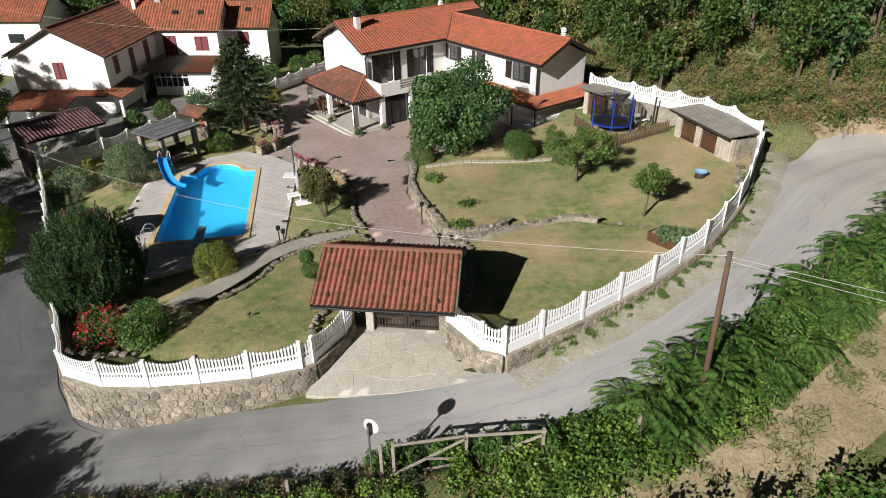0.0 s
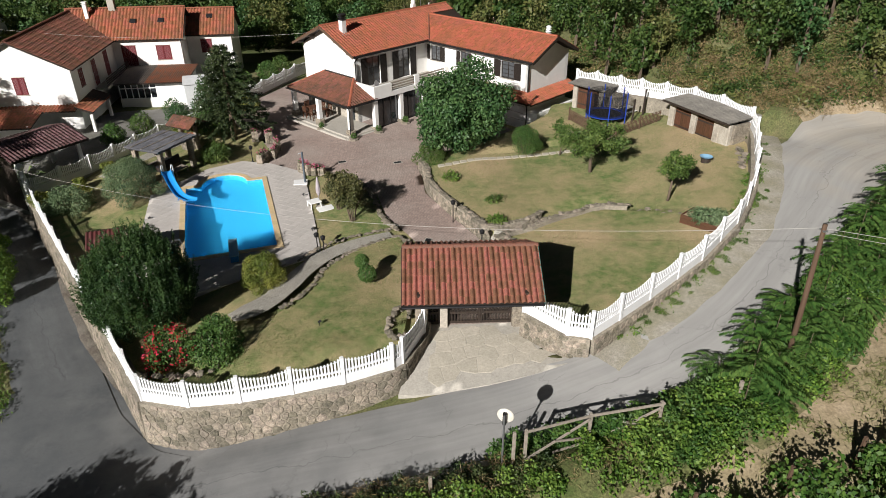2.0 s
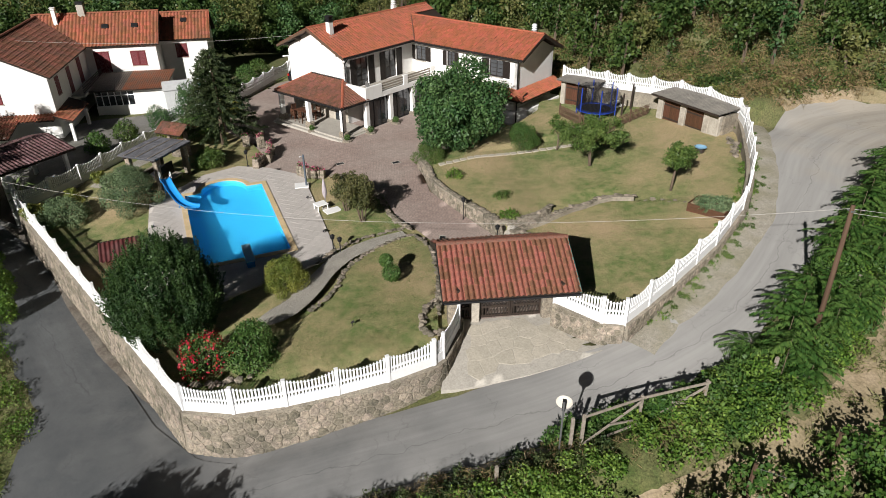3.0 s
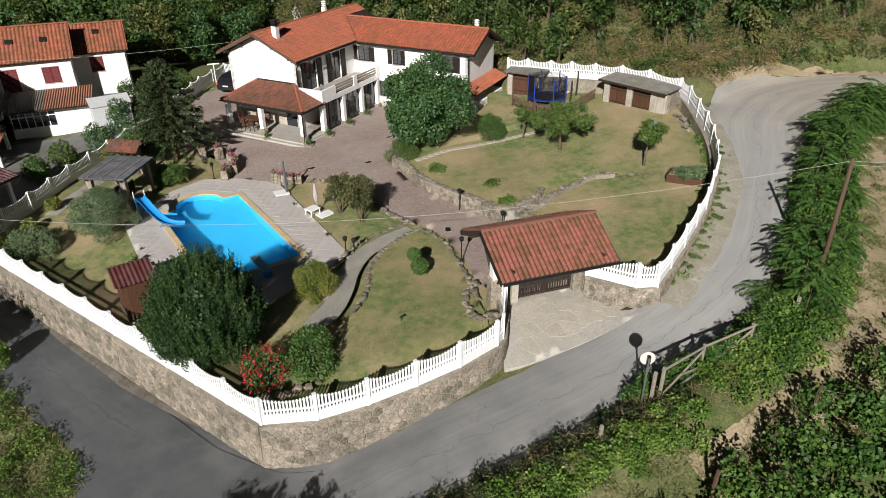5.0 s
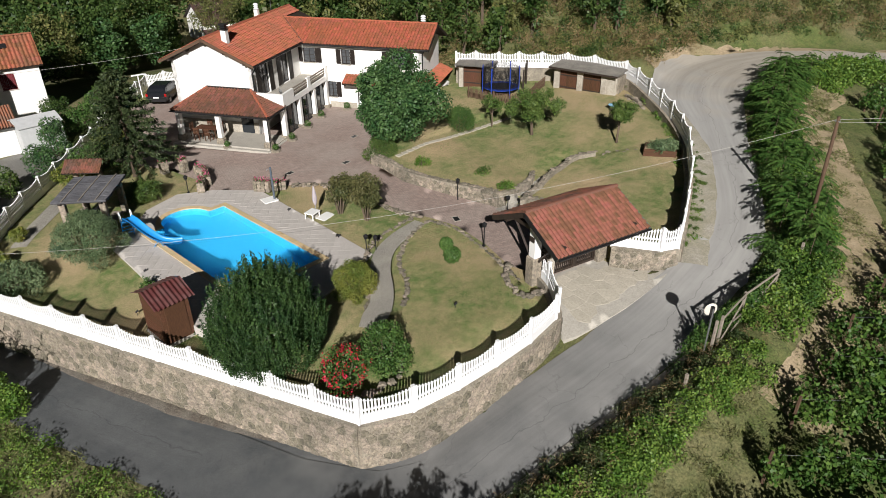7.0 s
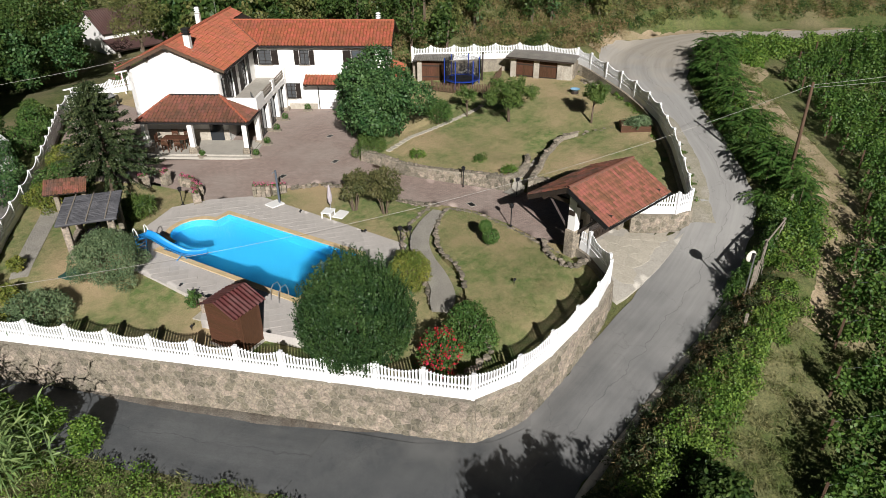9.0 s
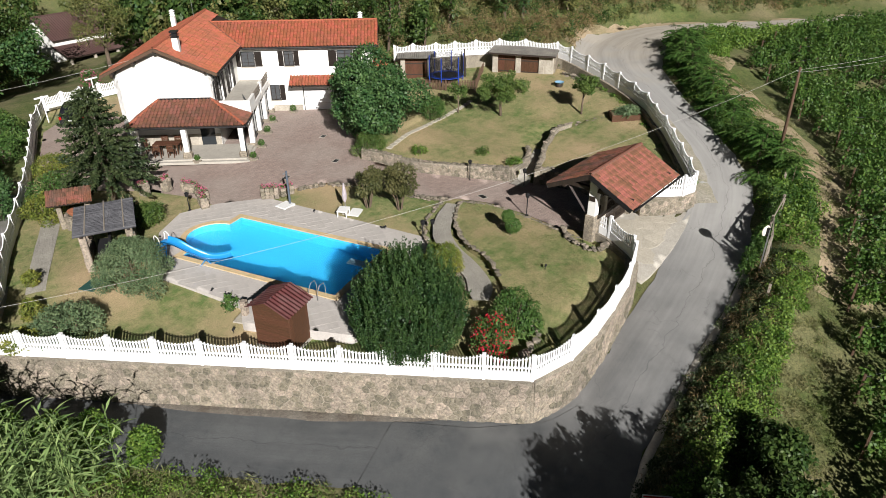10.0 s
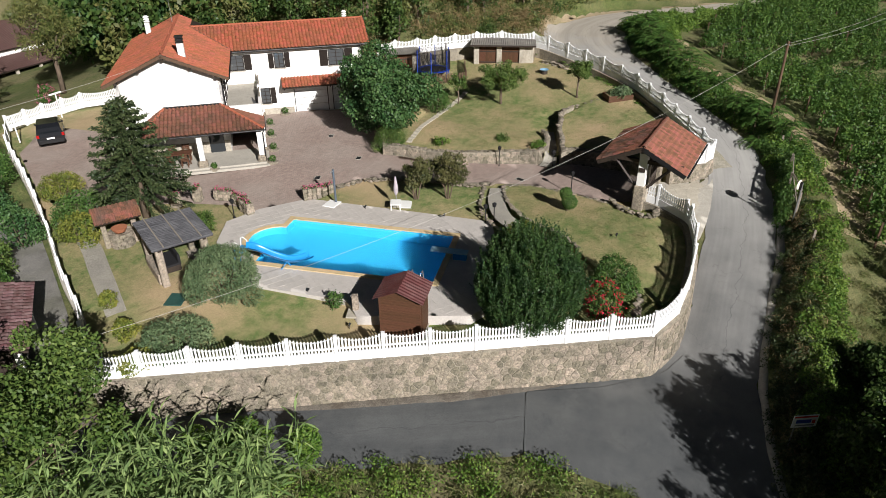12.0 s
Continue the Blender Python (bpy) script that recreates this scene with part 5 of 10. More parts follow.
# porch round the gable: posts, floor, hipped roof
part("porch_floor", Mesh().box(-2.9, -5.6, 0.0, 0.0, 2.2, 0.2, None, 0.02).box(-3.15, -5.8, -0.06, -0.1, -5.6, 0.1, None, 0.02).box(-3.2, -5.6, -0.06, -2.9, 2.2, 0.1, None, 0.02), M["concrete"], house, "pale concrete porch floor with a step")
zt, ze = 3.55, 2.5
po = [(-2.8, -5.75), (-0.15, -5.75), (-0.15, -3.0), (-0.02, 0.6), (-0.02, 2.1), (-2.8, 2.1)]
porch = part("porch_roof", Mesh(), M["wood_dark"], house, "hipped tile roof of the porch")
pm2 = Mesh()
for q in ([(-2.8, -5.75, ze), (0.0, -3.0, zt), (0.0, 0.55, zt), (-2.8, 2.1, ze)][::-1], [(-2.8, -5.75, ze), (0.0, -5.75, ze), (0.0, -3.0, zt)], [(-2.8, 2.1, ze), (0, 0.55, zt), (0, 2.1, ze)]):
    s = slab(q if (Vector(q[1]) - Vector(q[0])).cross(Vector(q[2]) - Vector(q[0])).z > 0 else q[::-1], 0.1)
    pm2.add(s.v, s.f)
porch.data = pm2.data("porch_roof", M["wood_dark"])
rl = math.hypot(2.8, zt - ze)
part("tiles", tiled((-2.85, 2.1, ze + 0.03), (0, -1, 0), Vector((2.8, 0, zt - ze)), 7.85, rl, 0.25, 0.34, lambda u, v: u > v / rl * 1.55 and u < 7.85 - v / rl * 2.75, seed=8), M["tile_old"], porch, "brown clay tiles")
part("tiles", tiled((-2.8, -5.8, ze + 0.03), (1, 0, 0), Vector((0, 2.75, zt - ze)), 2.8, rl, 0.25, 0.34, lambda u, v: u > v / rl * 2.8, seed=9), M["tile_old"], porch, "brown clay tiles")
part("tiles", tiled((0.0, 2.15, ze + 0.03), (-1, 0, 0), Vector((0, -1.55, zt - ze)), 2.8, math.hypot(1.55, zt - ze), 0.25, 0.34, lambda u, v: u < 2.8 - v / 1.87 * 2.8, seed=10), M["tile_old"], porch, "brown clay tiles")
ridge_row(porch, (-2.8, -5.75, ze + 0.06), (0, -3.0, zt + 0.06), M["tile_red"], 0.11, name="hip_tile")
ridge_row(porch, (-2.8, 2.1, ze + 0.06), (0, 0.55, zt + 0.06), M["tile_red"], 0.11, name="hip_tile")
part("flashing", Mesh().box(-0.1, -3.0, zt - 0.02, 0.0, 0.6, zt + 0.12), M["metal_dark"], porch)
gutter(house, (-2.9, -5.8, ze - 0.05), (-2.9, 2.15, ze - 0.05), 0.05)
gutter(house, (-2.9, -5.82, ze - 0.05), (-0.1, -5.82, ze - 0.05), 0.05)
part("porch_beam", Mesh().box(-2.55, -5.5, ze - 0.22, -2.35, 2.0, ze - 0.02).box(-2.5, -5.55, ze - 0.22, -0.2, -5.35, ze - 0.02), M["wood_dark"], house)
for x, y in ((-2.45, -5.35), (-2.45, -1.5), (-2.45, 1.75)):
    part("pillar", Mesh().box(x - 0.17, y - 0.17, 0.2, x + 0.17, y + 0.17, ze - 0.2, None, 0.02), M["white_wall"], house, "white rendered porch pillar")
    part("pillar_foot", Mesh().box(x - 0.32, y - 0.3, 0.0, x + 0.28, y + 0.3, 0.62, None, 0.1), M["stone_i"], house, "rough stone foot")
part("downpipe", Mesh().tube([(-2.85, -5.7, ze - 0.08), (-2.7, -5.6, ze - 0.3), (-2.7, -5.58, 0.2)], 0.045, 8), M["metal_dark"], house)
part("plinth", Mesh().box(-0.04, -3.28, 0.2, -0.002, 3.2, 1.0), M["plaster_old"], house, "rough stone plinth")
part("plinth", Mesh().box(7.86, -8.2, 0, 7.898, -5.8, 0.55), M["plaster_old"], house, "rough stone plinth")
part("door_frame", Mesh().box(-0.06, -2.9, 0.2, -0.004, -1.9, 2.35), M["glass"], house, "dark glazed porch door")
# small tiled roof over the garage doors and round the end
part("pent_roof", slab([(6.75, -14.9, 2.42), (7.88, -14.9, 2.92), (7.88, -7.4, 2.92), (6.75, -7.4, 2.42)], 0.1), M["wood_dark"], house, "small tiled roof over the garage doors")
part("tiles", tiled((6.72, -7.4, 2.45), (0, -1, 0), Vector((1.13, 0, 0.5)), 7.5, 1.24, 0.25, 0.32, seed=11), M["tile_red"], house, "red clay tiles")
part("pent_roof", slab([(6.75, -15.2, 2.42), (13.2, -15.2, 2.42), (13.2, -14.02, 2.92), (7.6, -14.02, 2.92)], 0.1), M["wood_dark"], house, "small tiled roof along the gable end")
part("tiles", tiled((6.75, -15.24, 2.45), (1, 0, 0), Vector((0, 1.18, 0.5)), 6.5, 1.28, 0.25, 0.32, seed=12), M["tile_red"], house, "red clay tiles")
part("wall", Mesh().box(7.9, -15.0, 0, 13.0, -14.02, 1.5), M["white_wall"], house, "low white lean-to wall under the end roof")
for y in (-7.55, -11.2, -14.6):
    part("bracket", Mesh().box(6.95, y - 0.05, 2.2, 7.88, y + 0.05, 2.34), M["wood_dark"], house)

# ---------------------------------------------------------------- entrance gate under its roof
# local x along the ridge, y towards the court
GATE = pose(-2.15, 23.25, -0.78, 0, 0, -6.2)
gate = thing("gate_house", GATE, "roofed entrance with weathered clay tiles on dark timber and pillars", "gate roof")
RZ, EZ, HW, HL = 3.98, 2.78, 2.45, 2.8
gr = part("roof", Mesh(), M["wood_dark"], gate, "dark timber roof boards")
rm = Mesh()
for q in ([(-HL, -HW, EZ), (HL, -HW, EZ), (HL, 0, RZ), (-HL, 0, RZ)], [(HL, HW, EZ), (-HL, HW, EZ), (-HL, 0, RZ), (HL, 0, RZ)]):
    s = slab(q, 0.1)
    rm.add(s.v, s.f)
gr.data = rm.data("roof", M["wood_dark"])
gl_ = math.hypot(HW, RZ - EZ)
up1, up2 = Vector((0, HW, RZ - EZ)).normalized(), Vector((0, -HW, RZ - EZ)).normalized()
NU, NV = 25, 8
tw, tl = (2 * HL + 0.06) / NU, gl_ / NV
TILE = tile(tw, tl, 1.25).data("tile", M["tile_gate"])
rnd = random.Random(21)
for j in range(NV):
    for i in range(NU):
        o = Vector((-HL - 0.03 + i * tw, -HW - 0.06, EZ + 0.03)) + up1 * (j * tl)
        rot = Matrix((Vector((1, 0, 0)), up1, Vector((1, 0, 0)).cross(up1))).transposed().to_4x4()
        part("tile", TILE, None, gr, m=Matrix.Translation(o + Vector((0, 0, rnd.uniform(-0.006, 0.008)))) @ rot @ pose(0, 0, 0, rnd.uniform(-0.6, 0.6), rnd.uniform(-1, 1), rnd.uniform(-0.7, 0.7)))
part("tiles", tiled((HL + 0.03, HW + 0.06, EZ + 0.03), (-1, 0, 0), up2, 2 * HL + 0.06, gl_, 0.225, 0.34, None, 0.014, 1.25, seed=22), M["tile_gate_i"], gr, "dark weathered tiles of the far slope")
ridge_row(gr, (-HL - 0.03, 0, RZ + 0.07), (HL + 0.03, 0, RZ + 0.07), M["tile_gate_i"], 0.13, 0.42)
for s in (-1, 1):
    x = s * (HL + 0.03)
    part("bargeboard", slab([(x - 0.03, -HW - 0.05, EZ + 0.05), (x + 0.03, -HW - 0.05, EZ + 0.05), (x + 0.03, 0, RZ + 0.05), (x - 0.03, 0, RZ + 0.05)], 0.24), M["gutter_green" if s > 0 else "metal_dark"], gr)
    part("bargeboard", slab([(x - 0.03, 0, RZ + 0.05), (x + 0.03, 0, RZ + 0.05), (x + 0.03, HW + 0.05, EZ + 0.05), (x - 0.03, HW + 0.05, EZ + 0.05)], 0.24), M["wood_dark"], gr)
    part("tie_beam", Mesh().box(s * 2.15 - 0.09, -HW + 0.25, EZ + 0.1, s * 2.15 + 0.09, HW - 0.25, EZ + 0.3), M["wood_dark"], gate)
part("gutter", Mesh().tube([(-HL, -HW - 0.12, EZ - 0.03), (HL, -HW - 0.12, EZ - 0.03)], 0.055, 8), M["metal_dark"], gate)
part("ridge_beam", Mesh().box(-HL + 0.05, -0.09, RZ - 0.34, HL - 0.05, 0.09, RZ - 0.12), M["wood_dark"], gate)
for y in (-1.5, 1.5):
    z = RZ - (RZ - EZ) * abs(y) / HW - 0.14
    part("purlin", Mesh().box(-HL + 0.05, y - 0.08, z - 0.18, HL - 0.05, y + 0.08, z), M["wood_dark"], gate)
part("lintel", Mesh().box(-2.3, -0.16, 2.35, 2.3, 0.16, 2.6), M["wood_dark"], gate)
for x in (-2.05, -1.1, 2.12):
    w = 0.2 if x != -1.1 else 0.17
    part("pillar", Mesh().box(x - w, -0.24, -0.1, x + w, 0.24, 2.4 if x > -2 else 3.5, None, 0.025), M["plaster_old"] if x != -2.05 else M["white_wall"], gate, "pale plastered pillar")
part("pillar", Mesh().box(-2.35, -0.32, -0.2, -1.8, 0.32, 1.5, None, 0.06), M["stone_i"], gate, "rough stone pillar base")
part("pillar", Mesh().box(1.9, -0.3, -0.2, 2.45, 0.3, 1.6, None, 0.06), M["stone_i"], gate, "rough stone pillar base")
for x, s in ((-2.05, -1), (-2.05, 1), (2.12, -1), (2.12, 1)):
    part("brace", Mesh().tube([(x, s * 0.25, 1.3), (x, s * 1.7, EZ + 0.15)], 0.075, 4), M["wood_dark"], gate, "slanting timber brace")


def leaf_gate(x0, x1, label):
    me = Mesh()
    h = 1.75
    me.box(x0, -0.05, 0.12, x0 + 0.09, 0.05, h).box(x1 - 0.09, -0.05, 0.12, x1, 0.05, h)
    for z in (0.12, 0.62, h - 0.12):
        me.box(x0 + 0.09, -0.045, z, x1 - 0.09, 0.045, z + 0.12)
    lf = part("gate_leaf", me, M["wood_dark"], gate, label)
    lat = Mesh()
    w, z0, z1 = x1 - x0 - 0.18, 0.74, h - 0.12
    n = max(2, int((w + (z1 - z0)) / 0.16))
    for k in range(n):
        s = -(z1 - z0) + (k + 0.5) * (w + z1 - z0) / n
        for y, flip in ((-0.02, 1), (0.02, -1)):
            a0, a1 = max(0, s), min(w, s + (z1 - z0))
            if a1 - a0 < 0.04:
                continue
            p, q = (a0, z0 + a0 - s), (a1, z0 + a1 - s)
            if flip < 0:
                p, q = (w - p[0], p[1]), (w - q[0], q[1])
            lat.tube([(x0 + 0.09 + p[0], y, p[1]), (x0 + 0.09 + q[0], y, q[1])], 0.022, 4, False)
    part("lattice", lat, M["wood_dark"], lf)
    bars = Mesh()
    nb = max(2, int(w / 0.13))
    for k in range(nb):
        x = x0 + 0.09 + w * (k + 0.5) / nb
        bars.box(x - 0.025, -0.02, 0.24, x + 0.025, 0.02, 0.62)
    part("bars", bars, M["wood_dark"], lf)


leaf_gate(-0.9, 0.5, "dark stained lattice gate leaf, closed")
leaf_gate(0.52, 1.92, "dark stained lattice gate leaf, closed")
leaf_gate(-1.85, -1.28, "narrow dark stained foot gate, closed")

# ---------------------------------------------------------------- pool
basin = Mesh()
ring = pool_ring(0.0)
n = len(ring)
WATER_Z = DECK_Z - 0.06
cx, cy = sum(p[0] for p in ring) / n, sum(p[1] for p in ring) / n


def depth_at(x, y):
    u = (Vector((x, y)) - POOL_O).dot(POOL_U)
    return WATER_Z - 1.45 + 0.06 * u


basin.v = [(x, y, DECK_Z - 0.01) for x, y in ring] + [(x, y, depth_at(x, y)) for x, y in ring]
basin.f = [(i, (i + 1) % n, n + (i + 1) % n, n + i) for i in range(n)] + [tuple(range(n, 2 * n))]
pool = thing("swimming_pool", Matrix.Identity(4), "swimming pool of clear blue water with a rounded end", "pool")
part("basin", basin, M["pool_wall"], pool, "blue pool lining")
wm = Mesh()
wm.v = [(x, y, WATER_Z) for x, y in ring]
wm.f = [tuple(range(n))]
wo = part("water", wm, M["water"], pool, "clear rippled blue water")
wo.visible_shadow = False
# ochre coping stones
outer = pool_ring(0.30)
k = 0
cop_line_i, cop_line_o = pool_ring(-0.02, 14), pool_ring(0.30, 14)
for i in range(n):
    a, b = Vector(cop_line_i[i]), Vector(cop_line_i[(i + 1) % n])
    c, d = Vector(cop_line_o[(i + 1) % n]), Vector(cop_line_o[i])
    steps = max(1, round((b - a).length / 0.5))
    for s in range(steps):
        g = 0.012
        t0, t1 = s / steps, (s + 1) / steps
        q = [a.lerp(b, t0), d.lerp(c, t0), d.lerp(c, t1), a.lerp(b, t1)]
        m_ = sum(q, Vector((0, 0))) / 4
        q = [m_ + (p - m_) * 0.985 for p in q]
        me = Mesh().prism([tuple(p) for p in q][::-1] if (q[1] - q[0]).cross(q[2] - q[1]) < 0 else [tuple(p) for p in q], DECK_Z - 0.03, DECK_Z + 0.035)
        part("coping_stone", me, M["coping"], pool)

# ---------------------------------------------------------------- neighbour's house
NB = pose(-28.2, 55.19, -1.18, 0, 0, -1.7)
nb = thing("neighbour_house", NB, "white farmhouse with dull tile roofs and dark red shutters", "house")


def gable_wing(parent, x0, x1, y0, y1, eave, ridge, axis, material, holes_front=(), over=0.35, seed=30, front="y"):
    """A block with a saddle roof. axis: the ridge's direction."""
    b = Mesh()
    b.box(x0, y0, -1.5, x1, y1, eave)
    if axis == "y":
        xm = (x0 + x1) / 2
        b.add([(x0, y0, eave), (x1, y0, eave), (xm, y0, ridge), (x0, y1, eave), (x1, y1, eave), (xm, y1, ridge)], [(0, 1, 2), (4, 3, 5), (1, 4, 5, 2), (3, 0, 2, 5)])
    else:
        ym = (y0 + y1) / 2
        b.add([(x0, y0, eave), (x0, y1, eave), (x0, ym, ridge), (x1, y0, eave), (x1, y1, eave), (x1, ym, ridge)], [(1, 0, 2), (3, 4, 5), (0, 3, 5, 2), (4, 1, 2, 5)])
    w = part("wall", b, M["white_wall"], parent, "white rendered walls")
    r = part("roof", Mesh(), M["wood_dark"], parent, "saddle roof of dull clay tiles")
    rr = Mesh()
    if axis == "y":
        xm, hw = (x0 + x1) / 2, (x1 - x0) / 2
        k = (ridge - eave) / hw
        e = eave - k * over
        sl_ = math.hypot(hw + over, ridge - e)
        for q in ([(x1 + over, y0 - over, e + 0.1), (x1 + over, y1 + over, e + 0.1), (xm, y1 + over, ridge + 0.1), (xm, y0 - over, ridge + 0.1)],
                  [(x0 - over, y1 + over, e + 0.1), (x0 - over, y0 - over, e + 0.1), (xm, y0 - over, ridge + 0.1), (xm, y1 + over, ridge + 0.1)]):
            s = slab(q, 0.1)
            rr.add(s.v, s.f)
        t1 = tiled((x1 + over, y0 - over, e + 0.12), (0, 1, 0), Vector((-(hw + over), 0, ridge - e)), y1 - y0 + 2 * over, sl_, 0.3, 0.4, seed=seed)
        t2 = tiled((x0 - over, y1 + over, e + 0.12), (0, -1, 0), Vector(((hw + over), 0, ridge - e)), y1 - y0 + 2 * over, sl_, 0.3, 0.4, seed=seed + 1)
        rc = ((xm, y0 - over, ridge + 0.17), (xm, y1 + over, ridge + 0.17))
    else:
        ym, hw = (y0 + y1) / 2, (y1 - y0) / 2
        k = (ridge - eave) / hw
        e = eave - k * over
        sl_ = math.hypot(hw + over, ridge - e)
        for q in ([(x0 - over, y0 - over, e + 0.1), (x1 + over, y0 - over, e + 0.1), (x1 + over, ym, ridge + 0.1), (x0 - over, ym, ridge + 0.1)],
                  [(x1 + over, y1 + over, e + 0.1), (x0 - over, y1 + over, e + 0.1), (x0 - over, ym, ridge + 0.1), (x1 + over, ym, ridge + 0.1)]):
            s = slab(q, 0.1)
            rr.add(s.v, s.f)
        t1 = tiled((x0 - over, y0 - over, e + 0.12), (1, 0, 0), Vector((0, hw + over, ridge - e)), x1 - x0 + 2 * over, sl_, 0.3, 0.4, seed=seed)
        t2 = tiled((x1 + over, y1 + over, e + 0.12), (-1, 0, 0), Vector((0, -(hw + over), ridge - e)), x1 - x0 + 2 * over, sl_, 0.3, 0.4, seed=seed + 1)
        rc = ((x0 - over, ym, ridge + 0.17), (x1 + over, ym, ridge + 0.17))
    r.data = rr.data("roof", M["wood_dark"])
    part("tiles", t1, material, r)
    part("tiles", t2, material, r)
    ridge_row(r, *rc, material)
    return w


gable_wing(nb, -8.05, 0.0, 0.0, 13.8, 4.78, 6.85, "y", M["tile_old"])
gable_wing(nb, -4.0, 6.1, 10.19, 15.43, 4.91, 6.98, "x", M["tile_neigh"], seed=34)
gable_wing(nb, 6.12, 10.28, 12.57, 16.86, 4.73, 6.48, "x", M["tile_neigh"], seed=38)

# ---------------------------------------------------------------- stonework


def cells(w, h, s, rng, stretch=1.25):
    """Irregular stone outlines filling w by h, as polygons; s is their usual size."""
    seeds = []
    rows = max(1, round(h / (s / stretch)))
    for j in range(-1, rows + 1):
        cols = max(2, round(w / s))
        for i in range(-1, cols + 1):
            seeds.append(((i + 0.5 + 0.5 * (j % 2) + rng.uniform(-0.36, 0.36)) * w / cols, (j + 0.5 + rng.uniform(-0.33, 0.33)) * h / rows))
    out = []
    for a in seeds:
        if not (0 <= a[0] <= w and 0 <= a[1] <= h):
            continue
        poly = [(max(0, a[0] - 2 * s), max(0, a[1] - 2 * s)), (min(w, a[0] + 2 * s), max(0, a[1] - 2 * s)), (min(w, a[0] + 2 * s), min(h, a[1] + 2 * s)), (max(0, a[0] - 2 * s), min(h, a[1] + 2 * s))]
        for b in seeds:
            if b == a or abs(b[0] - a[0]) > 2.6 * s or abs(b[1] - a[1]) > 2.6 * s:
                continue
            mx, my, dx, dy = (a[0] + b[0]) / 2, (a[1] + b[1]) / 2, b[0] - a[0], b[1] - a[1]
            new_, n = [], len(poly)
            side = [(p[0] - mx) * dx + (p[1] - my) * dy for p in poly]
            for i in range(n):
                p, q, sp, sq = poly[i], poly[(i + 1) % n], side[i], side[(i + 1) % n]
                if sp <= 0:
                    new_.append(p)
                if (sp < 0 < sq) or (sq < 0 < sp):
                    t = sp / (sp - sq)
                    new_.append((p[0] + (q[0] - p[0]) * t, p[1] + (q[1] - p[1]) * t))
            poly = new_
            if len(poly) < 3:
                break
        if len(poly) >= 3:
            out.append(poly)
    return out


def stone_mesh(poly, place, gap, depth, rng):
    """One stone: its outline drawn in by gap, its face proud by depth with worn edges. place(u, v, out) gives the point."""
    n = len(poly)
    cu, cv = sum(p[0] for p in poly) / n, sum(p[1] for p in poly) / n
    size = max(0.05, sum(math.hypot(p[0] - cu, p[1] - cv) for p in poly) / n)
    k1, k2 = max(0.3, 1 - gap / size), max(0.2, 1 - (gap + 0.045) / size)
    me = Mesh()
    for k, d in ((k1, -0.03), (k1 * 0.99, depth * 0.6), (k2, depth)):
        me.v += [tuple(place(cu + (p[0] - cu) * k, cv + (p[1] - cv) * k, d + rng.uniform(-0.006, 0.006) * (d > 0))) for p in poly]
    for r in (0, n):
        me.f += [(r + i, r + (i + 1) % n, r + n + (i + 1) % n, r + n + i) for i in range(n)]
    me.f.append(tuple(range(2 * n, 3 * n)))
    return me


def face_stones(parent, dense, z_low, outer, s, seed, limit=300, gap=0.02, depth=0.04, first=True, flip=False):
    """Stones over the outer face of a wall strip; those past the limit are joined."""
    rng = random.Random(seed)
    pts = [np.array(p) for p in dense]
    if flip:
        pts = pts[::-1]
    arc = [0.0]
    for a, b in zip(pts, pts[1:]):
        arc.append(arc[-1] + float(np.linalg.norm((b - a)[:2])))
    tops = max(p[2] for p in pts)
    lows = min(z_low(*p[:2]) for p in pts)
    sgn = -1 if flip else 1

    def at(u):
        i = min(len(arc) - 2, max(0, int(np.searchsorted(arc, u)) - 1))
        t = min(1.0, max(0.0, (u - arc[i]) / max(1e-6, arc[i + 1] - arc[i])))
        p = pts[i] + (pts[i + 1] - pts[i]) * t
        d = (pts[i + 1] - pts[i])[:2]
        d = d / max(1e-9, np.linalg.norm(d)) * sgn
        return p, np.array([d[1], -d[0]])

    def place(u, v, out):
        p, r = at(u)
        z = lows + v
        zl = z_low(*(p[:2] + r * (outer + 0.14)))
        f = min(1.0, max(0.0, (z - zl) / max(0.05, p[2] - zl)))
        q = p[:2] + r * (outer + 0.14 - 0.10 * f + out)
        return (q[0], q[1], min(z, p[2] - 0.01))

    rest, made = Mesh(), 0
    for poly in cells(arc[-1], tops - lows, s, rng):
        cu, cv = sum(p[0] for p in poly) / len(poly), sum(p[1] for p in poly) / len(poly)
        p, r = at(cu)
        ground_ = z_low(*(p[:2] + r * (outer + 0.14))) + 0.3
        z = lows + cv
        if z > p[2] - 0.02 or z < ground_ - 0.05:
            continue
        me = stone_mesh(poly, place, gap, depth * rng.uniform(0.6, 1.4), rng)
        if not flip:
            me.f = [f[::-1] for f in me.f]
        if made < limit:
            part("stone", me, M["stone"], parent)
            made += 1
        else:
            rest.add(me.v, me.f)
    if rest.v:
        tagged(part("stones", rest, M["stone_i"], parent), "", "", "", "stuff")


face_stones(wall_left, dense_left, low, 0.16, 0.40, 401, flip=True, gap=0.024, depth=0.03)
face_stones(wall_front, dense_front, low, 0.16, 0.39, 402, gap=0.024, depth=0.03)
face_stones(wall_gl, dense_gl, low, 0.14, 0.30, 403, gap=0.024, depth=0.03)
face_stones(wall_right, dense_right, lambda x, y: min(land_z(x, y), upper_z(x, y)) - 0.35, 0.14, 0.30, 404, 220, gap=0.012, depth=0.028)

face_stones(wall_gr, dense_gr, low, 0.14, 0.34, 406, gap=0.024, depth=0.02)

# low wall between driveway and raised lawn
def wall_top(x, y):
    return 0.06 + 0.088 * x + 0.12


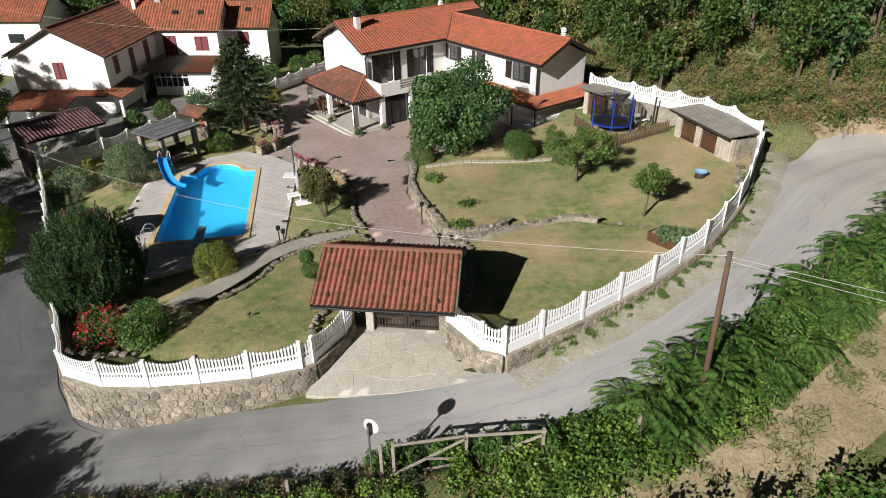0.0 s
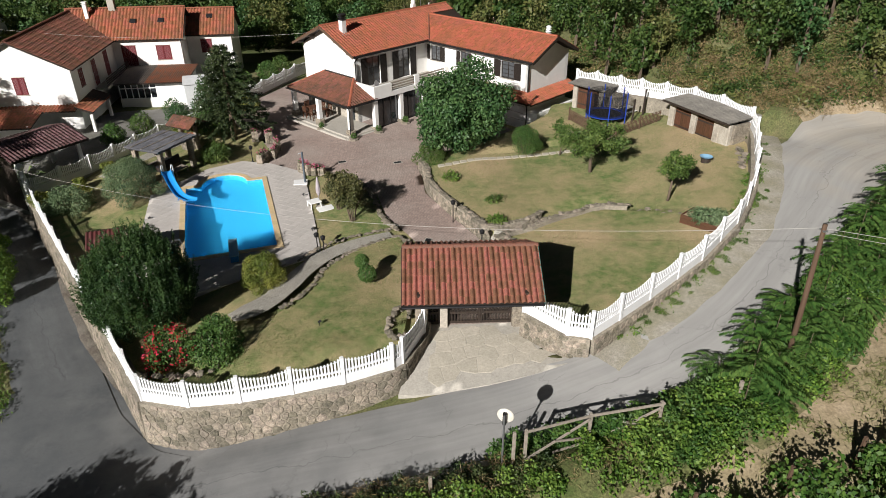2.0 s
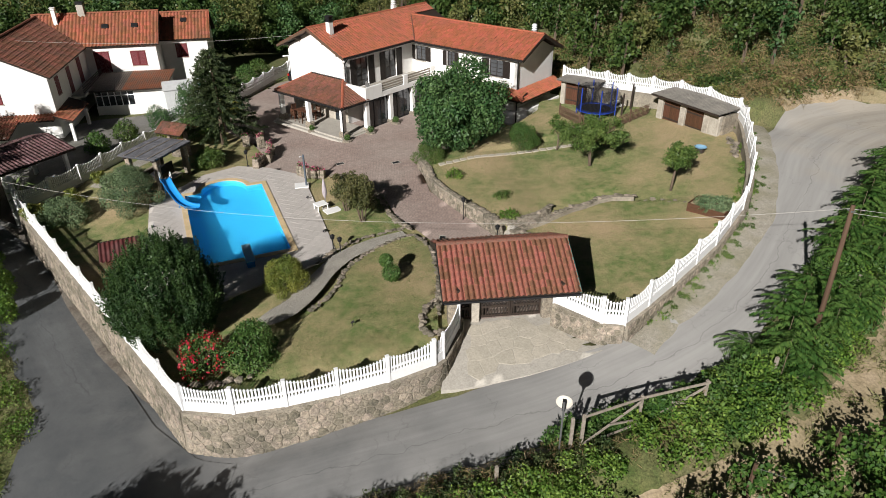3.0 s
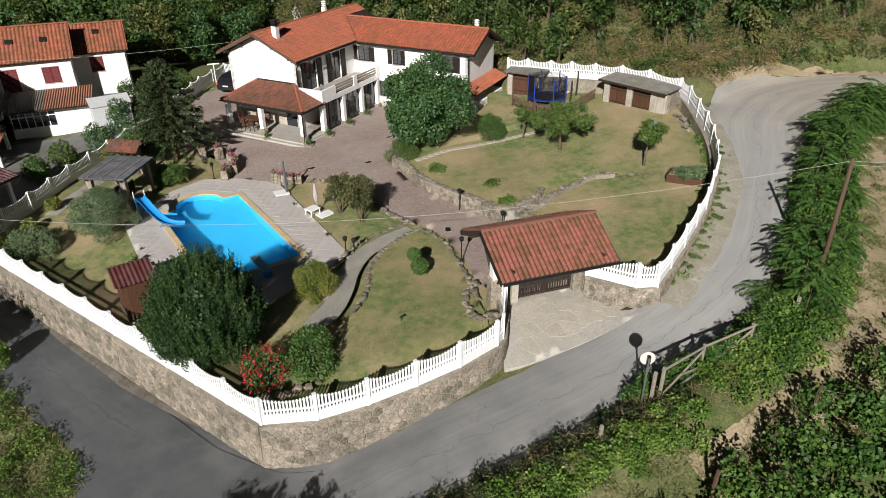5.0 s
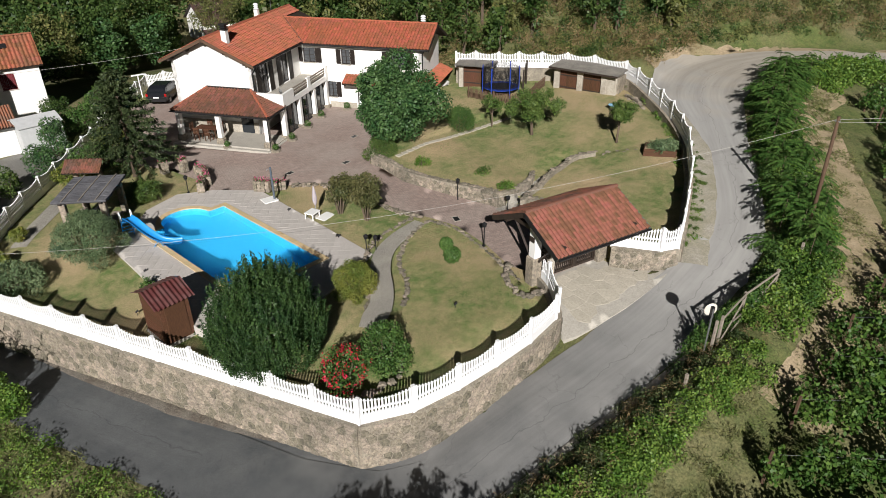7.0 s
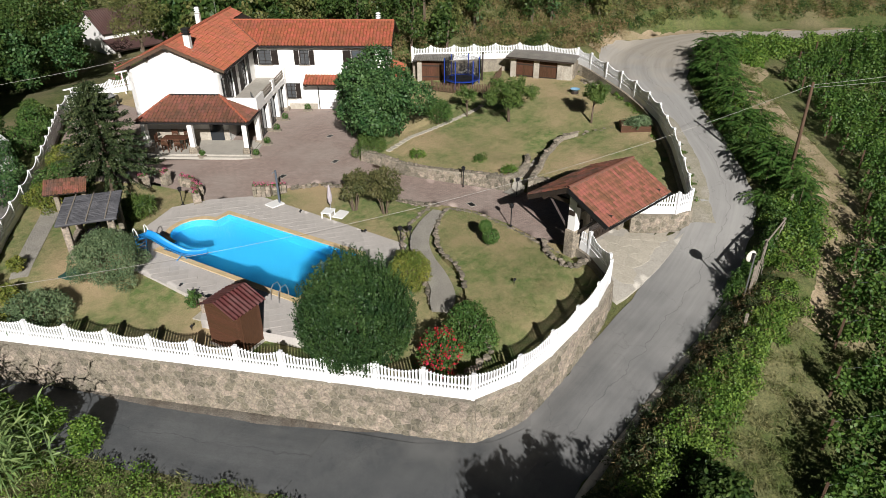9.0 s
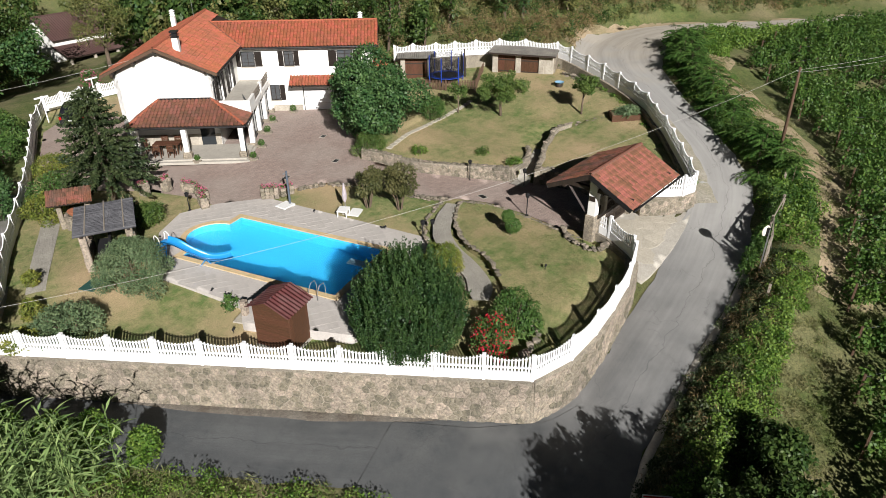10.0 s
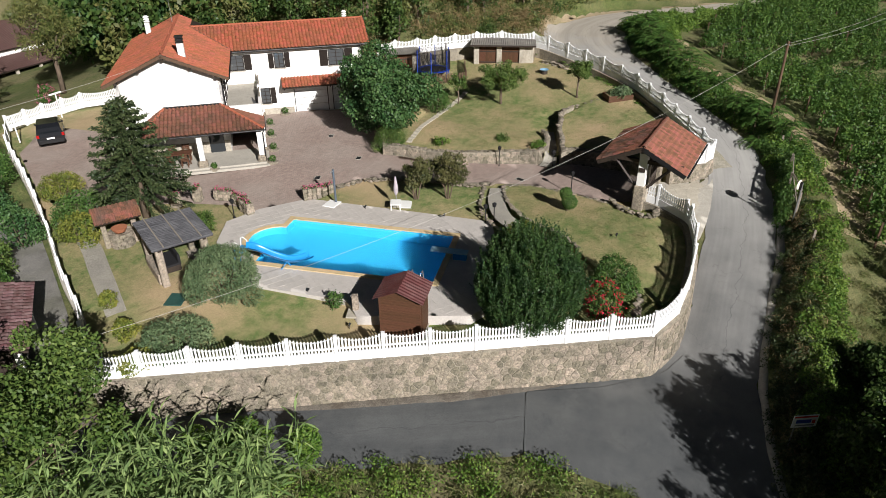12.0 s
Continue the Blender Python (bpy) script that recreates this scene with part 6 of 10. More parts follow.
UW = [(x, y, wall_top(x, y)) for x, y in UPPER[:4] + [(-0.4, 32.1), (-0.1, 31.2), (0.0, 30.75)]]
wall_terrace, dense_terrace = wall_strip(UW, 0.34, lambda x, y: yard_z(x, y) - 0.35, "wall_terrace", M["mortar"], "low dry stone wall holding up the lawn", 0.06)
face_stones(wall_terrace, dense_terrace, lambda x, y: yard_z(x, y) - 0.35, 0.06, 0.27, 405, 260, 0.014, 0.035)
UW2 = [(x, y, wall_top(x, y)) for x, y in [(0.55, 29.25), (0.95, 28.6)] + UPPER[7:9]]
wall_terrace2, dense_terrace2 = wall_strip(UW2, 0.34, lambda x, y: yard_z(x, y) - 0.35, "wall_terrace", M["mortar"], "low dry stone wall beside the covered gate", 0.06)
face_stones(wall_terrace2, dense_terrace2, lambda x, y: yard_z(x, y) - 0.35, 0.06, 0.27, 407, 120, 0.014, 0.035)
ramp_side, dense_ramp = wall_strip([(x, y, wall_top(x, y) - 0.02) for x, y, _ in RAMP_SIDE], 0.26, lambda x, y: -1.0, "wall_ramp", M["mortar"], "low curved stone wall beside the ramp", 0.1)
face_stones(ramp_side, dense_ramp, lambda x, y: -1.0, 0.1, 0.24, 408, 90, 0.014, 0.03)
edge_wall, dense_edge = wall_strip([(x, y, wall_top(x, y) + 0.12) for x, y, _ in EDGING[::-1]], 0.26, lambda x, y: -0.9 if x < 5 else -0.1, "wall_edging", M["mortar"], "low winding stone wall between two lawns", 0.1)
face_stones(edge_wall, dense_edge, lambda x, y: -0.9 if x < 5 else -0.1, 0.1, 0.26, 409, 150, 0.014, 0.03)
sheet("ramp", [(-0.55, 29.5), (0.4, 29.5), (1.8, 29.85), (3.2, 30.4), (4.4, 30.8), (4.2, 31.2), (2.9, 30.85), (1.8, 30.5), (0.4, 30.4), (-0.5, 30.5)], lambda x, y: upper_z(x, y) + 0.03 if x > 0.4 else -0.6, M["gravel"], "short sandy ramp between stone walls", "path", 0.25)

LUMPS = []
for k in range(7):
    rng = random.Random(500 + k)
    b = bmesh.new()
    bmesh.ops.create_icosphere(b, subdivisions=1, radius=0.5)
    for v in b.verts:
        v.co *= rng.uniform(0.68, 1.2)
        v.co.z *= 0.5
        v.co.x *= 1.2
    me = bpy.data.meshes.new("stone")
    b.to_mesh(me)
    b.free()
    me.materials.append(M["stone"])
    LUMPS.append(me)


def lump_row(name, line, z, size, seed, label, rows=1, wide=0.0, lift=0.0):
    """Rough stones laid along a line."""
    rng = random.Random(seed)
    row = new(name)
    tagged(row, label, "stone edging", "", "structure")
    dense = spline([(*p[:2], 0) for p in line], size * 0.58)
    for i, p in enumerate(dense):
        for k in range(rows):
            x, y = p[0] + rng.uniform(-0.06, 0.06) + wide * rng.uniform(-1, 1), p[1] + rng.uniform(-0.06, 0.06) + wide * rng.uniform(-1, 1)
            s = size * rng.uniform(0.6, 1.15)
            part("stone", rng.choice(LUMPS), None, row, m=pose(x, y, (z(x, y) if callable(z) else z) + lift + k * size * 0.4, rng.uniform(-12, 12), rng.uniform(-12, 12), rng.uniform(0, 360)) @ Matrix.Diagonal((s, s, s, 1)))


lump_row("terrace_edging", EDGING, lambda x, y: wall_top(x, y) + 0.14, 0.34, 510, "rough stones capping the winding wall across the lawn", 1, 0.06, 0.0)
lump_row("terrace_edging", RAMP_SIDE, lambda x, y: wall_top(x, y), 0.30, 520, "rough stones capping the curved wall by the ramp", 1, 0.04)
lump_row("terrace_edging", [(8.4, 30.2), (8.9, 30.1)], upper_z, 0.36, 511, "loose rough stones at the wall's end", 1, 0.1, 0.02)
lump_row("terrace_edging", [(9.3, 29.6), (9.9, 29.2), (10.3, 28.9)], upper_z, 0.3, 521, "loose rough stones beside the planter", 1, 0.14, -0.04)
lump_row("wall_coping", [(x + 0.12, y) for x, y in UPPER[:4] + [(-0.3, 31.9), (0.0, 30.9)]], lambda x, y: wall_top(x, y) + 0.02, 0.32, 512, "rough stones along the top of the terrace wall", 1, 0.06)
lump_row("wall_coping", [(0.75, 29.2), (1.2, 28.4), (1.15, 25.5), (0.7, 23.0)], lambda x, y: wall_top(x, y) + 0.02, 0.32, 522, "rough stones along the top of the terrace wall", 1, 0.06)
lump_row("island_edging", ISLAND[9:11] + ISLAND[10:11] + ISLAND[11:16], lambda x, y: -0.56, 0.30, 513, "rough stones along the edge of the small lawn", 1, 0.04)
lump_row("island_edging", [(-4.75, 24.0), (-4.5, 25.3), (-4.05, 27.6), (-3.95, 30.3), (-4.5, 31.6)], lambda x, y: -0.6, 0.32, 514, "rough stones between driveway and lawn", 1, 0.05)
lump_row("path_edging", [(-5.0, 32.7), (-6.8, 32.3), (-8.6, 31.4), (-9.9, 30.0)], lambda x, y: -0.72, 0.30, 515, "rough stones along the gravel path", 1, 0.04)
lump_row("path_edging", [(-10.7, 28.6), (-11.1, 27.4), (-12.2, 26.2)], lambda x, y: -0.85, 0.28, 516, "rough stones along the gravel path", 1, 0.04)
lump_row("drive_edging", [(-4.6, 32.4), (-5.3, 34.2), (-5.7, 37.3), (-6.9, 40.1), (-8.2, 41.3)], lambda x, y: yard_z(x, y) + 0.08, 0.34, 517, "low wall of rough stones beside the driveway", 2, 0.06)
lump_row("bed_edging", [(-4.35, 25.0), (-5.1, 24.45), (-5.6, 23.7), (-5.75, 22.95), (-5.45, 22.35), (-4.75, 22.3)], lambda x, y: -0.5, 0.34, 518, "rough stones round the bed by the gate", 2, 0.08)
lump_row("bush_edging", [(-15.9, 22.2), (-14.6, 21.9), (-13.2, 22.0), (-12.2, 22.6)], lambda x, y: -1.0, 0.36, 519, "rough stones round the flower bed", 1, 0.1)

# stepping stones
steps_ = new("stepping_stones")
tagged(steps_, "line of pale stepping slabs across the lawn", "stepping stones", "", "structure")
rng = random.Random(530)
slab_m = Mesh().box(-0.22, -0.19, -0.05, 0.22, 0.19, 0.03, None, 0.02).data("slab", M["flag"])
for k in range(21):
    x = -1.0 + k * 0.5
    y = 39.75 + 0.25 * math.sin(k * 0.25)
    part("slab", slab_m, None, steps_, m=pose(x, y, upper_z(x, y) + 0.03, 0, 0, rng.uniform(-8, 8)))

# forecourt of flagstones between gate and road
FORE = [(-5.4, 20.4), (-5.6, 19.95), (-5.0, 19.75), (-3.8, 19.6), (-2.0, 19.5), (0.2, 19.55), (1.4, 19.7), (1.5, 19.9), (1.3, 20.2), (0.15, 22.4), (0.05, 23.2), (-4.2, 23.5), (-4.35, 22.4)]


def fore_z(x, y):
    t = min(1.0, max(0.0, (23.0 - y) / 3.4))
    return (1 - t) * -0.76 + t * (nearest(road_c, x, 18.6)[1] + 0.06)


fore = sheet("forecourt", FORE, lambda x, y: fore_z(x, y) + 0.02, M["concrete"], "pale concrete forecourt set with irregular flagstones", "forecourt", 0.35, 0.5)
rng = random.Random(540)
for poly in cells(9.2, 5.0, 0.78, rng, 1.1):
    q = [(-6.8 + p[0], 18.8 + p[1]) for p in poly]
    cx_, cy_ = sum(p[0] for p in q) / len(q), sum(p[1] for p in q) / len(q)
    if cy_ < 20.0 or not all(inside(FORE, *p) for p in q):
        continue
    me = stone_mesh(q, lambda u, v, o: (u, v, fore_z(u, v) + 0.024 + o * 0.25), 0.008, 0.025, rng)
    part("flagstone", me, M["flag"], fore)

# pool deck of diagonal slabs
deck = sheet("pool_deck", DECK, DECK_Z - 0.008, M["paver"], "pale slab deck round the swimming pool", "deck", 0.25, 0.75)
b = bmesh.new()
b.from_mesh(deck.data)
rim = pool_ring(-0.03)
bmesh.ops.delete(b, geom=[f for f in b.faces if any(inside(rim, v.co.x, v.co.y) for v in f.verts)], context="FACES")
b.to_mesh(deck.data)
b.free()
PS = 0.48
paver_m = Mesh().box(-PS / 2 + 0.004, -PS / 2 + 0.004, -0.03, PS / 2 - 0.004, PS / 2 - 0.004, 0.0)
paver_d = paver_m.data("paver", M["paver"])
keep_out = pool_ring(0.4)
ang = math.atan2(POOL_V.y, POOL_V.x) + math.pi / 4
rest, spots_ = Mesh(), []
for j in range(-40, 41):
    for i in range(-40, 41):
        x, y = -14 + PS * (i * math.cos(ang) - j * math.sin(ang)), 36 + PS * (i * math.sin(ang) + j * math.cos(ang))
        q = [(x + PS * 0.7 * math.cos(ang + math.pi / 4 + k * math.pi / 2), y + PS * 0.7 * math.sin(ang + math.pi / 4 + k * math.pi / 2)) for k in range(4)]
        if all(inside(DECK, *c) for c in q) and not any(inside(keep_out, *c) for c in q):
            spots_.append((y + x * 0.3, x, y))
for k, (_, x, y) in enumerate(sorted(spots_)):
    mm = pose(x, y, DECK_Z, 0, 0, math.degrees(ang))
    if k < 300:
        part("paver", paver_d, None, deck, m=mm)
    else:
        rest.add([tuple(mm @ Vector(p)) for p in paver_m.v], paver_m.f)
tagged(part("pavers", rest, mat("pale grey concrete slab, laid", (0.52, 0.485, 0.45), (0.47, 0.44, 0.41), 5, 0.85, (0.42, 0.39, 0.36), 0.4, 0.5, 0.2, vary=0.05, grain=(12, 0.1), island=True), deck), "", "", "", "stuff")

# road junction
JUNCTION = [(-14.6, 16.4), (-13.9, 19.5), (-15.4, 20.2), (-17.4, 22.6), (-19.0, 25.6), (-22.6, 24.6), (-22.6, 21.0), (-22.9, 18.6), (-22.5, 14.9)]
junction = sheet("junction", JUNCTION,
      lambda x, y: land_z(x, y) + 0.062, M["asphalt"], "grey asphalt where lane and road meet", "road", 0.5)
junction.data.polygons.foreach_set("use_smooth", [False] * len(junction.data.polygons))

# ---------------------------------------------------------------- plants


def unit(a):
    return a / np.maximum(np.linalg.norm(a, axis=-1, keepdims=True), 1e-9)


def leaf_quads(pts, outward, length, width, rng, spread=0.9, along=None):
    """Diamond leaves at pts, their faces turned roughly outward."""
    n = len(pts)
    nrm = unit(outward + rng.normal(0, spread, (n, 3)))
    t = along if along is not None else unit(np.cross(nrm, rng.normal(0, 1, (n, 3))))
    b = unit(np.cross(nrm, t))
    le = (length * rng.uniform(0.65, 1.3, n))[:, None]
    wi = (width * rng.uniform(0.7, 1.25, n))[:, None]
    sag = np.array([0, 0, -0.12]) * le
    v = np.stack([pts, pts + t * le * 0.5 - b * wi * 0.5, pts + t * le + sag, pts + t * le * 0.5 + b * wi * 0.5], 1)
    return v.reshape(-1, 3)


def blob_points(clumps, n, rng, shell=0.55):
    """Points in the outer shells of clumps of x, y, z, rx, ry, rz."""
    c = np.asarray(clumps, float)
    area = c[:, 3] * c[:, 4] + c[:, 5] * (c[:, 3] + c[:, 4])
    pick = rng.choice(len(c), n, p=area / area.sum())
    d = unit(rng.normal(0, 1, (n, 3)))
    r = rng.uniform(shell, 1.0, n)[:, None]
    p = c[pick, :3] + d * r * c[pick, 3:6]
    # leave out what lies deep inside another clump
    keep = np.ones(n, bool)
    for q in c:
        e = (p - q[:3]) / (q[3:6] * shell * 0.95)
        keep &= (e * e).sum(1) > 1.0
    return p[keep], d[keep]


def crown_clumps(rng, rx, ry, z0, z1, n, cr):
    """Clumps spread unevenly through an ellipsoid from z0 to z1."""
    cz, rz = (z0 + z1) / 2, (z1 - z0) / 2
    out = [(0, 0, cz, rx * 0.6, ry * 0.6, rz * 0.6)]
    for _ in range(n):
        d = unit(rng.normal(0, 1, 3))
        k = rng.uniform(0.55, 0.9)
        s = cr * rng.uniform(0.65, 1.3)
        out.append((d[0] * (rx - s * 0.7) * k / 0.8, d[1] * (ry - s * 0.7) * k / 0.8, cz + d[2] * (rz - s * 0.5) * k / 0.8, s, s, s * 0.85))
    return out


def trunk_mesh(rng, h, r, forks=4, spread=1.0, lean=0.1):
    me = Mesh()
    top = Vector((rng.uniform(-lean, lean), rng.uniform(-lean, lean), h))
    me.tube([(0, 0, -0.3), tuple(top * 0.45 + Vector((rng.uniform(-.05, .05), rng.uniform(-.05, .05), 0))), tuple(top)], [r * 1.25, r, r * 0.75], 8)
    for k in range(forks):
        a = 2 * math.pi * (k + rng.uniform(0, 0.6)) / forks
        s = spread * rng.uniform(0.7, 1.1)
        start = top * rng.uniform(0.75, 0.98)
        mid = start + Vector((math.cos(a) * s * 0.45, math.sin(a) * s * 0.45, s * 0.45))
        end = start + Vector((math.cos(a) * s, math.sin(a) * s, s * rng.uniform(0.6, 1.1)))
        me.tube([tuple(start), tuple(mid), tuple(end)], [r * 0.55, r * 0.38, r * 0.15], 6)
    return me


def plant(name, at, label, category, leaf, rx, z0, z1, n, size, seed, clumps=14, cr=None, trunk=None, ry=None, group="", aspect=0.62, shell=0.5, spread=0.8):
    """A tree or shrub: trunk=(height, radius, forks) and a crown of leaves in uneven clumps."""
    rng = np.random.default_rng(seed)
    t = thing(name, pose(*at, 0, 0, 0), label, category, group)
    if trunk:
        part("trunk", trunk_mesh(random.Random(seed), trunk[0], trunk[1], trunk[2], rx * 0.7), M["bark"], t, smooth=True)
    cl = crown_clumps(rng, rx, ry or rx, z0, z1, clumps, cr or rx * 0.4)
    p, d = blob_points(cl, n, rng, shell)
    part("crown" if trunk else "foliage", ngon_mesh(leaf_quads(p, d, size, size * aspect, rng, spread), 4, name, L[leaf]), None, t)
    return t


def dome_clumps(rng, r, h, n, cr):
    out = [(0, 0, h * 0.45, r * 0.8, r * 0.8, h * 0.48)]
    for _ in range(n):
        a, e = rng.uniform(0, 2 * math.pi), rng.uniform(0, 1) ** 0.7
        s = cr * rng.uniform(0.7, 1.2)
        out.append((math.cos(a) * (r - s * 0.6) * math.sqrt(1 - e * e), math.sin(a) * (r - s * 0.6) * math.sqrt(1 - e * e), s * 0.5 + e * (h - s * 1.2), s, s, s))
    return out


def bush(name, at, label, leaf, r, h, n, size, seed, clumps=10, cr=None, aspect=0.6, flower=None, group="", spread=0.8):
    """A dense shrub on the ground, perhaps in flower."""
    rng = np.random.default_rng(seed)
    t = thing(name, pose(*at), label, "bush", group)
    st = Mesh()
    for k in range(5):
        a = 2 * math.pi * k / 5
        st.tube([(0.08 * math.cos(a), 0.08 * math.sin(a), -0.1), (0.3 * r * math.cos(a), 0.3 * r * math.sin(a), h * 0.35), (0.5 * r * math.cos(a), 0.5 * r * math.sin(a), h * 0.7)], [0.035, 0.028, 0.01], 5)
    part("stem", st, M["bark"], t)
    cl = dome_clumps(rng, r, h, clumps, cr or r * 0.36)
    p, d = blob_points(cl, n, rng, 0.62)
    part("foliage", ngon_mesh(leaf_quads(p, d, size, size * aspect, rng, spread), 4, name, L[leaf]), None, t)
    if flower:
        kind, nf, fs = flower
        p, d = blob_points([(c[0], c[1], c[2], c[3] * 1.06, c[4] * 1.06, c[5] * 1.06) for c in cl], nf, rng, 0.9)
        p = np.repeat(p, 6, 0) + rng.normal(0, fs * 0.8, (len(p) * 6, 3))
        part("blossoms", ngon_mesh(leaf_quads(p, np.repeat(d, 6, 0), fs, fs, rng, 0.8), 4, "blossoms", L[kind]), None, t)
    return t


zy = yard_z
# garden trees
plant("fig_tree", (0.8, 42.6, -0.3), "large dark-leaved tree with a broad dense crown by the court", "tree", "fig", 3.7, 0.35, 5.9, 30000, 0.22, 101, 26, 1.25, (1.9, 0.22, 5), shell=0.6)
plant("fruit_tree", (7.8, 36.0, upper_z(7.8, 36.0)), "low spreading fruit tree on the lawn", "tree", "fruit", 2.3, 1.5, 3.1, 8500, 0.13, 102, 26, 0.45, (1.6, 0.10, 6), group="garden trees", shell=0.35)
plant("fruit_tree", (10.3, 30.6, upper_z(10.3, 30.6)), "small upright fruit tree on the lawn", "tree", "fruit", 1.1, 1.5, 3.0, 3800, 0.13, 103, 16, 0.34, (1.55, 0.07, 5), group="garden trees", shell=0.35)
plant("fruit_tree", (6.8, 39.2, upper_z(6.8, 39.2)), "thin young fruit tree beside the stepping stones", "tree", "fruit", 0.85, 1.05, 2.4, 1300, 0.13, 104, 12, 0.26, (1.15, 0.05, 4), group="garden trees", shell=0.3)
for i, (x, y, top, r) in enumerate(((-7.0, 34.3, 2.95, 1.25), (-7.75, 36.1, 2.75, 1.05))):
    t = plant("crape_myrtle", (x, y, zy(x, y)), "brown-green crape myrtle with several bare stems", "tree", "olive", r, 0.75, top, 4200, 0.14, 110 + i, 16, 0.42, None, group="crape myrtles", shell=0.4)
    st = Mesh()
    for k in range(6):
        a = 2 * math.pi * k / 6 + 0.3
        st.tube([(0.1 * math.cos(a), 0.1 * math.sin(a), -0.1), (0.28 * math.cos(a), 0.28 * math.sin(a), 0.8), (0.7 * r * math.cos(a), 0.7 * r * math.sin(a), 1.9)], [0.045, 0.035, 0.012], 6)
    part("stem", st, M["bark"], t)
# shrubs
# laurel: a dense body with hundreds of upright leafy shoots
t = thing("laurel_bush", pose(-16.65, 26.35, zy(-16.65, 26.35) - 0.05) @ Matrix.Diagonal((1.09, 1.09, 1.05, 1)), "very large dense dark green laurel bush by the fence", "bush")
rng = np.random.default_rng(120)
part("stem", Mesh().tube([(0, 0, -0.2), (0.1, 0, 1.2), (0, 0.1, 2.6)], [0.16, 0.12, 0.05], 8), M["bark"], t)
R_, H_ = 2.4, 4.8
n = 1250
a = rng.uniform(0, 2 * math.pi, n)
e = rng.uniform(0.0, 1.0, n)
rad = R_ * np.sqrt(np.clip(1 - e ** 2.0, 0, 1)) * (0.66 + 0.34 * np.minimum(1, e * 2.6))
base = np.stack([rad * np.cos(a), rad * np.sin(a), 0.15 + e * (H_ - 0.75)], 1) * rng.uniform(0.86, 1.0, (n, 1))
dirs = unit(np.stack([0.32 * np.cos(a) * (1 - e), 0.32 * np.sin(a) * (1 - e), np.ones(n)], 1) + rng.normal(0, 0.09, (n, 3)))
ln = rng.uniform(0.5, 1.15, n)
k = rng.integers(0, n, 56000)
f = rng.uniform(0, 1, 56000)
side_ = unit(rng.normal(0, 1, (56000, 3)))
p = base[k] + dirs[k] * (ln[k] * f)[:, None] + side_ * (0.06 * (1.05 - f))[:, None]
lv = leaf_quads(p, side_ + dirs[k] * 0.3, 0.10, 0.045, rng, 0.35, unit(dirs[k] + side_ * 0.8))
p2, d2 = blob_points([(0, 0, H_ * 0.46, R_ * 0.74, R_ * 0.74, H_ * 0.42)], 7000, rng, 0.85)
part("foliage", ngon_mesh(np.concatenate([lv, leaf_quads(p2, d2, 0.16, 0.10, rng, 0.6)]), 4, "laurel_bush", L["laurel"]), None, t)
bush("flowering_bush", (-14.9, 23.3, zy(-14.9, 23.3) - 0.02), "loose bush covered in red blossoms", "box", 1.05, 1.9, 2600, 0.13, 121, 12, 0.4, 0.6, ("flower_red", 210, 0.09))
bush("camellia_bush", (-13.0, 23.2, zy(-13.0, 23.2) - 0.02), "rounded dark green bush at the edge of the lawn", "box", 1.15, 2.05, 7500, 0.11, 122, 16, 0.42)
bush("euonymus_bush", (-11.4, 28.3, zy(-11.4, 28.3) - 0.02), "clipped yellow-green bush beside the pool deck", "euonymus", 1.1, 1.9, 15000, 0.085, 123, 26, 0.42)
bush("round_bush", (4.7, 40.2, upper_z(4.7, 40.2)), "clipped round green bush on the lawn", "box", 1.15, 1.95, 9500, 0.085, 124, 26, 0.34)
bush("rosemary_bush", (-1.5, 41.2, -0.5), "upright green rosemary bush at the wall's end", "fruit", 1.25, 1.6, 7500, 0.15, 125, 20, 0.4, 0.25)
bush("juniper_bush", (-20.6, 40.0, zy(-20.6, 40.0) - 0.02), "large rounded blue-green juniper", "juniper", 1.9, 2.65, 24000, 0.12, 126, 36, 0.55, 0.35)
bush("juniper_bush", (-24.4, 39.6, zy(-24.4, 39.6) - 0.02), "spreading dark juniper by the fence", "juniper", 1.5, 1.6, 8000, 0.16, 127, 24, 0.5, 0.3)
bush("grass_clump", (-16.4, 45.3, -1.0), "bright green clump of broom-like shoots", "fruit", 1.05, 1.35, 3200, 0.34, 128, 14, 0.4, 0.14, spread=1.2)
bush("round_bush", (-15.6, 56.6, -0.95), "clipped yellow-green round bush beside the parking court", "euonymus", 1.35, 1.6, 6500, 0.11, 129, 24, 0.45)
bush("hedge_bush", (-17.6, 52.6, zy(-17.6, 52.6) - 0.02), "broad green hedge bush by the fence", "box", 1.7, 1.9, 8000, 0.13, 130, 26, 0.6)
bush("hedge_bush", (-19.3, 51.0, zy(-19.3, 51.0) - 0.02), "yellow-green hedge bush by the fence", "euonymus", 1.3, 1.6, 4500, 0.13, 131, 16, 0.5)
bush("small_bush", (-24.6, 42.4, zy(-24.6, 42.4) - 0.02), "small yellow-leaved bush by the fence", "euonymus", 0.65, 0.9, 1600, 0.12, 132)
bush("small_bush", (-23.4, 44.6, zy(-23.4, 44.6) - 0.02), "small golden bush beside the path", "euonymus", 0.55, 0.85, 1200, 0.11, 133)
bush("small_bush", (-26.2, 40.3, zy(-26.2, 40.3) - 0.02), "yellow-green bush in the corner of the fence", "euonymus", 0.85, 1.2, 2200, 0.12, 134)
bush("small_bush", (-19.2, 34.9, zy(-19.2, 34.9) - 0.02), "small leggy green shrub at the deck's edge", "box", 0.45, 0.9, 500, 0.12, 135)
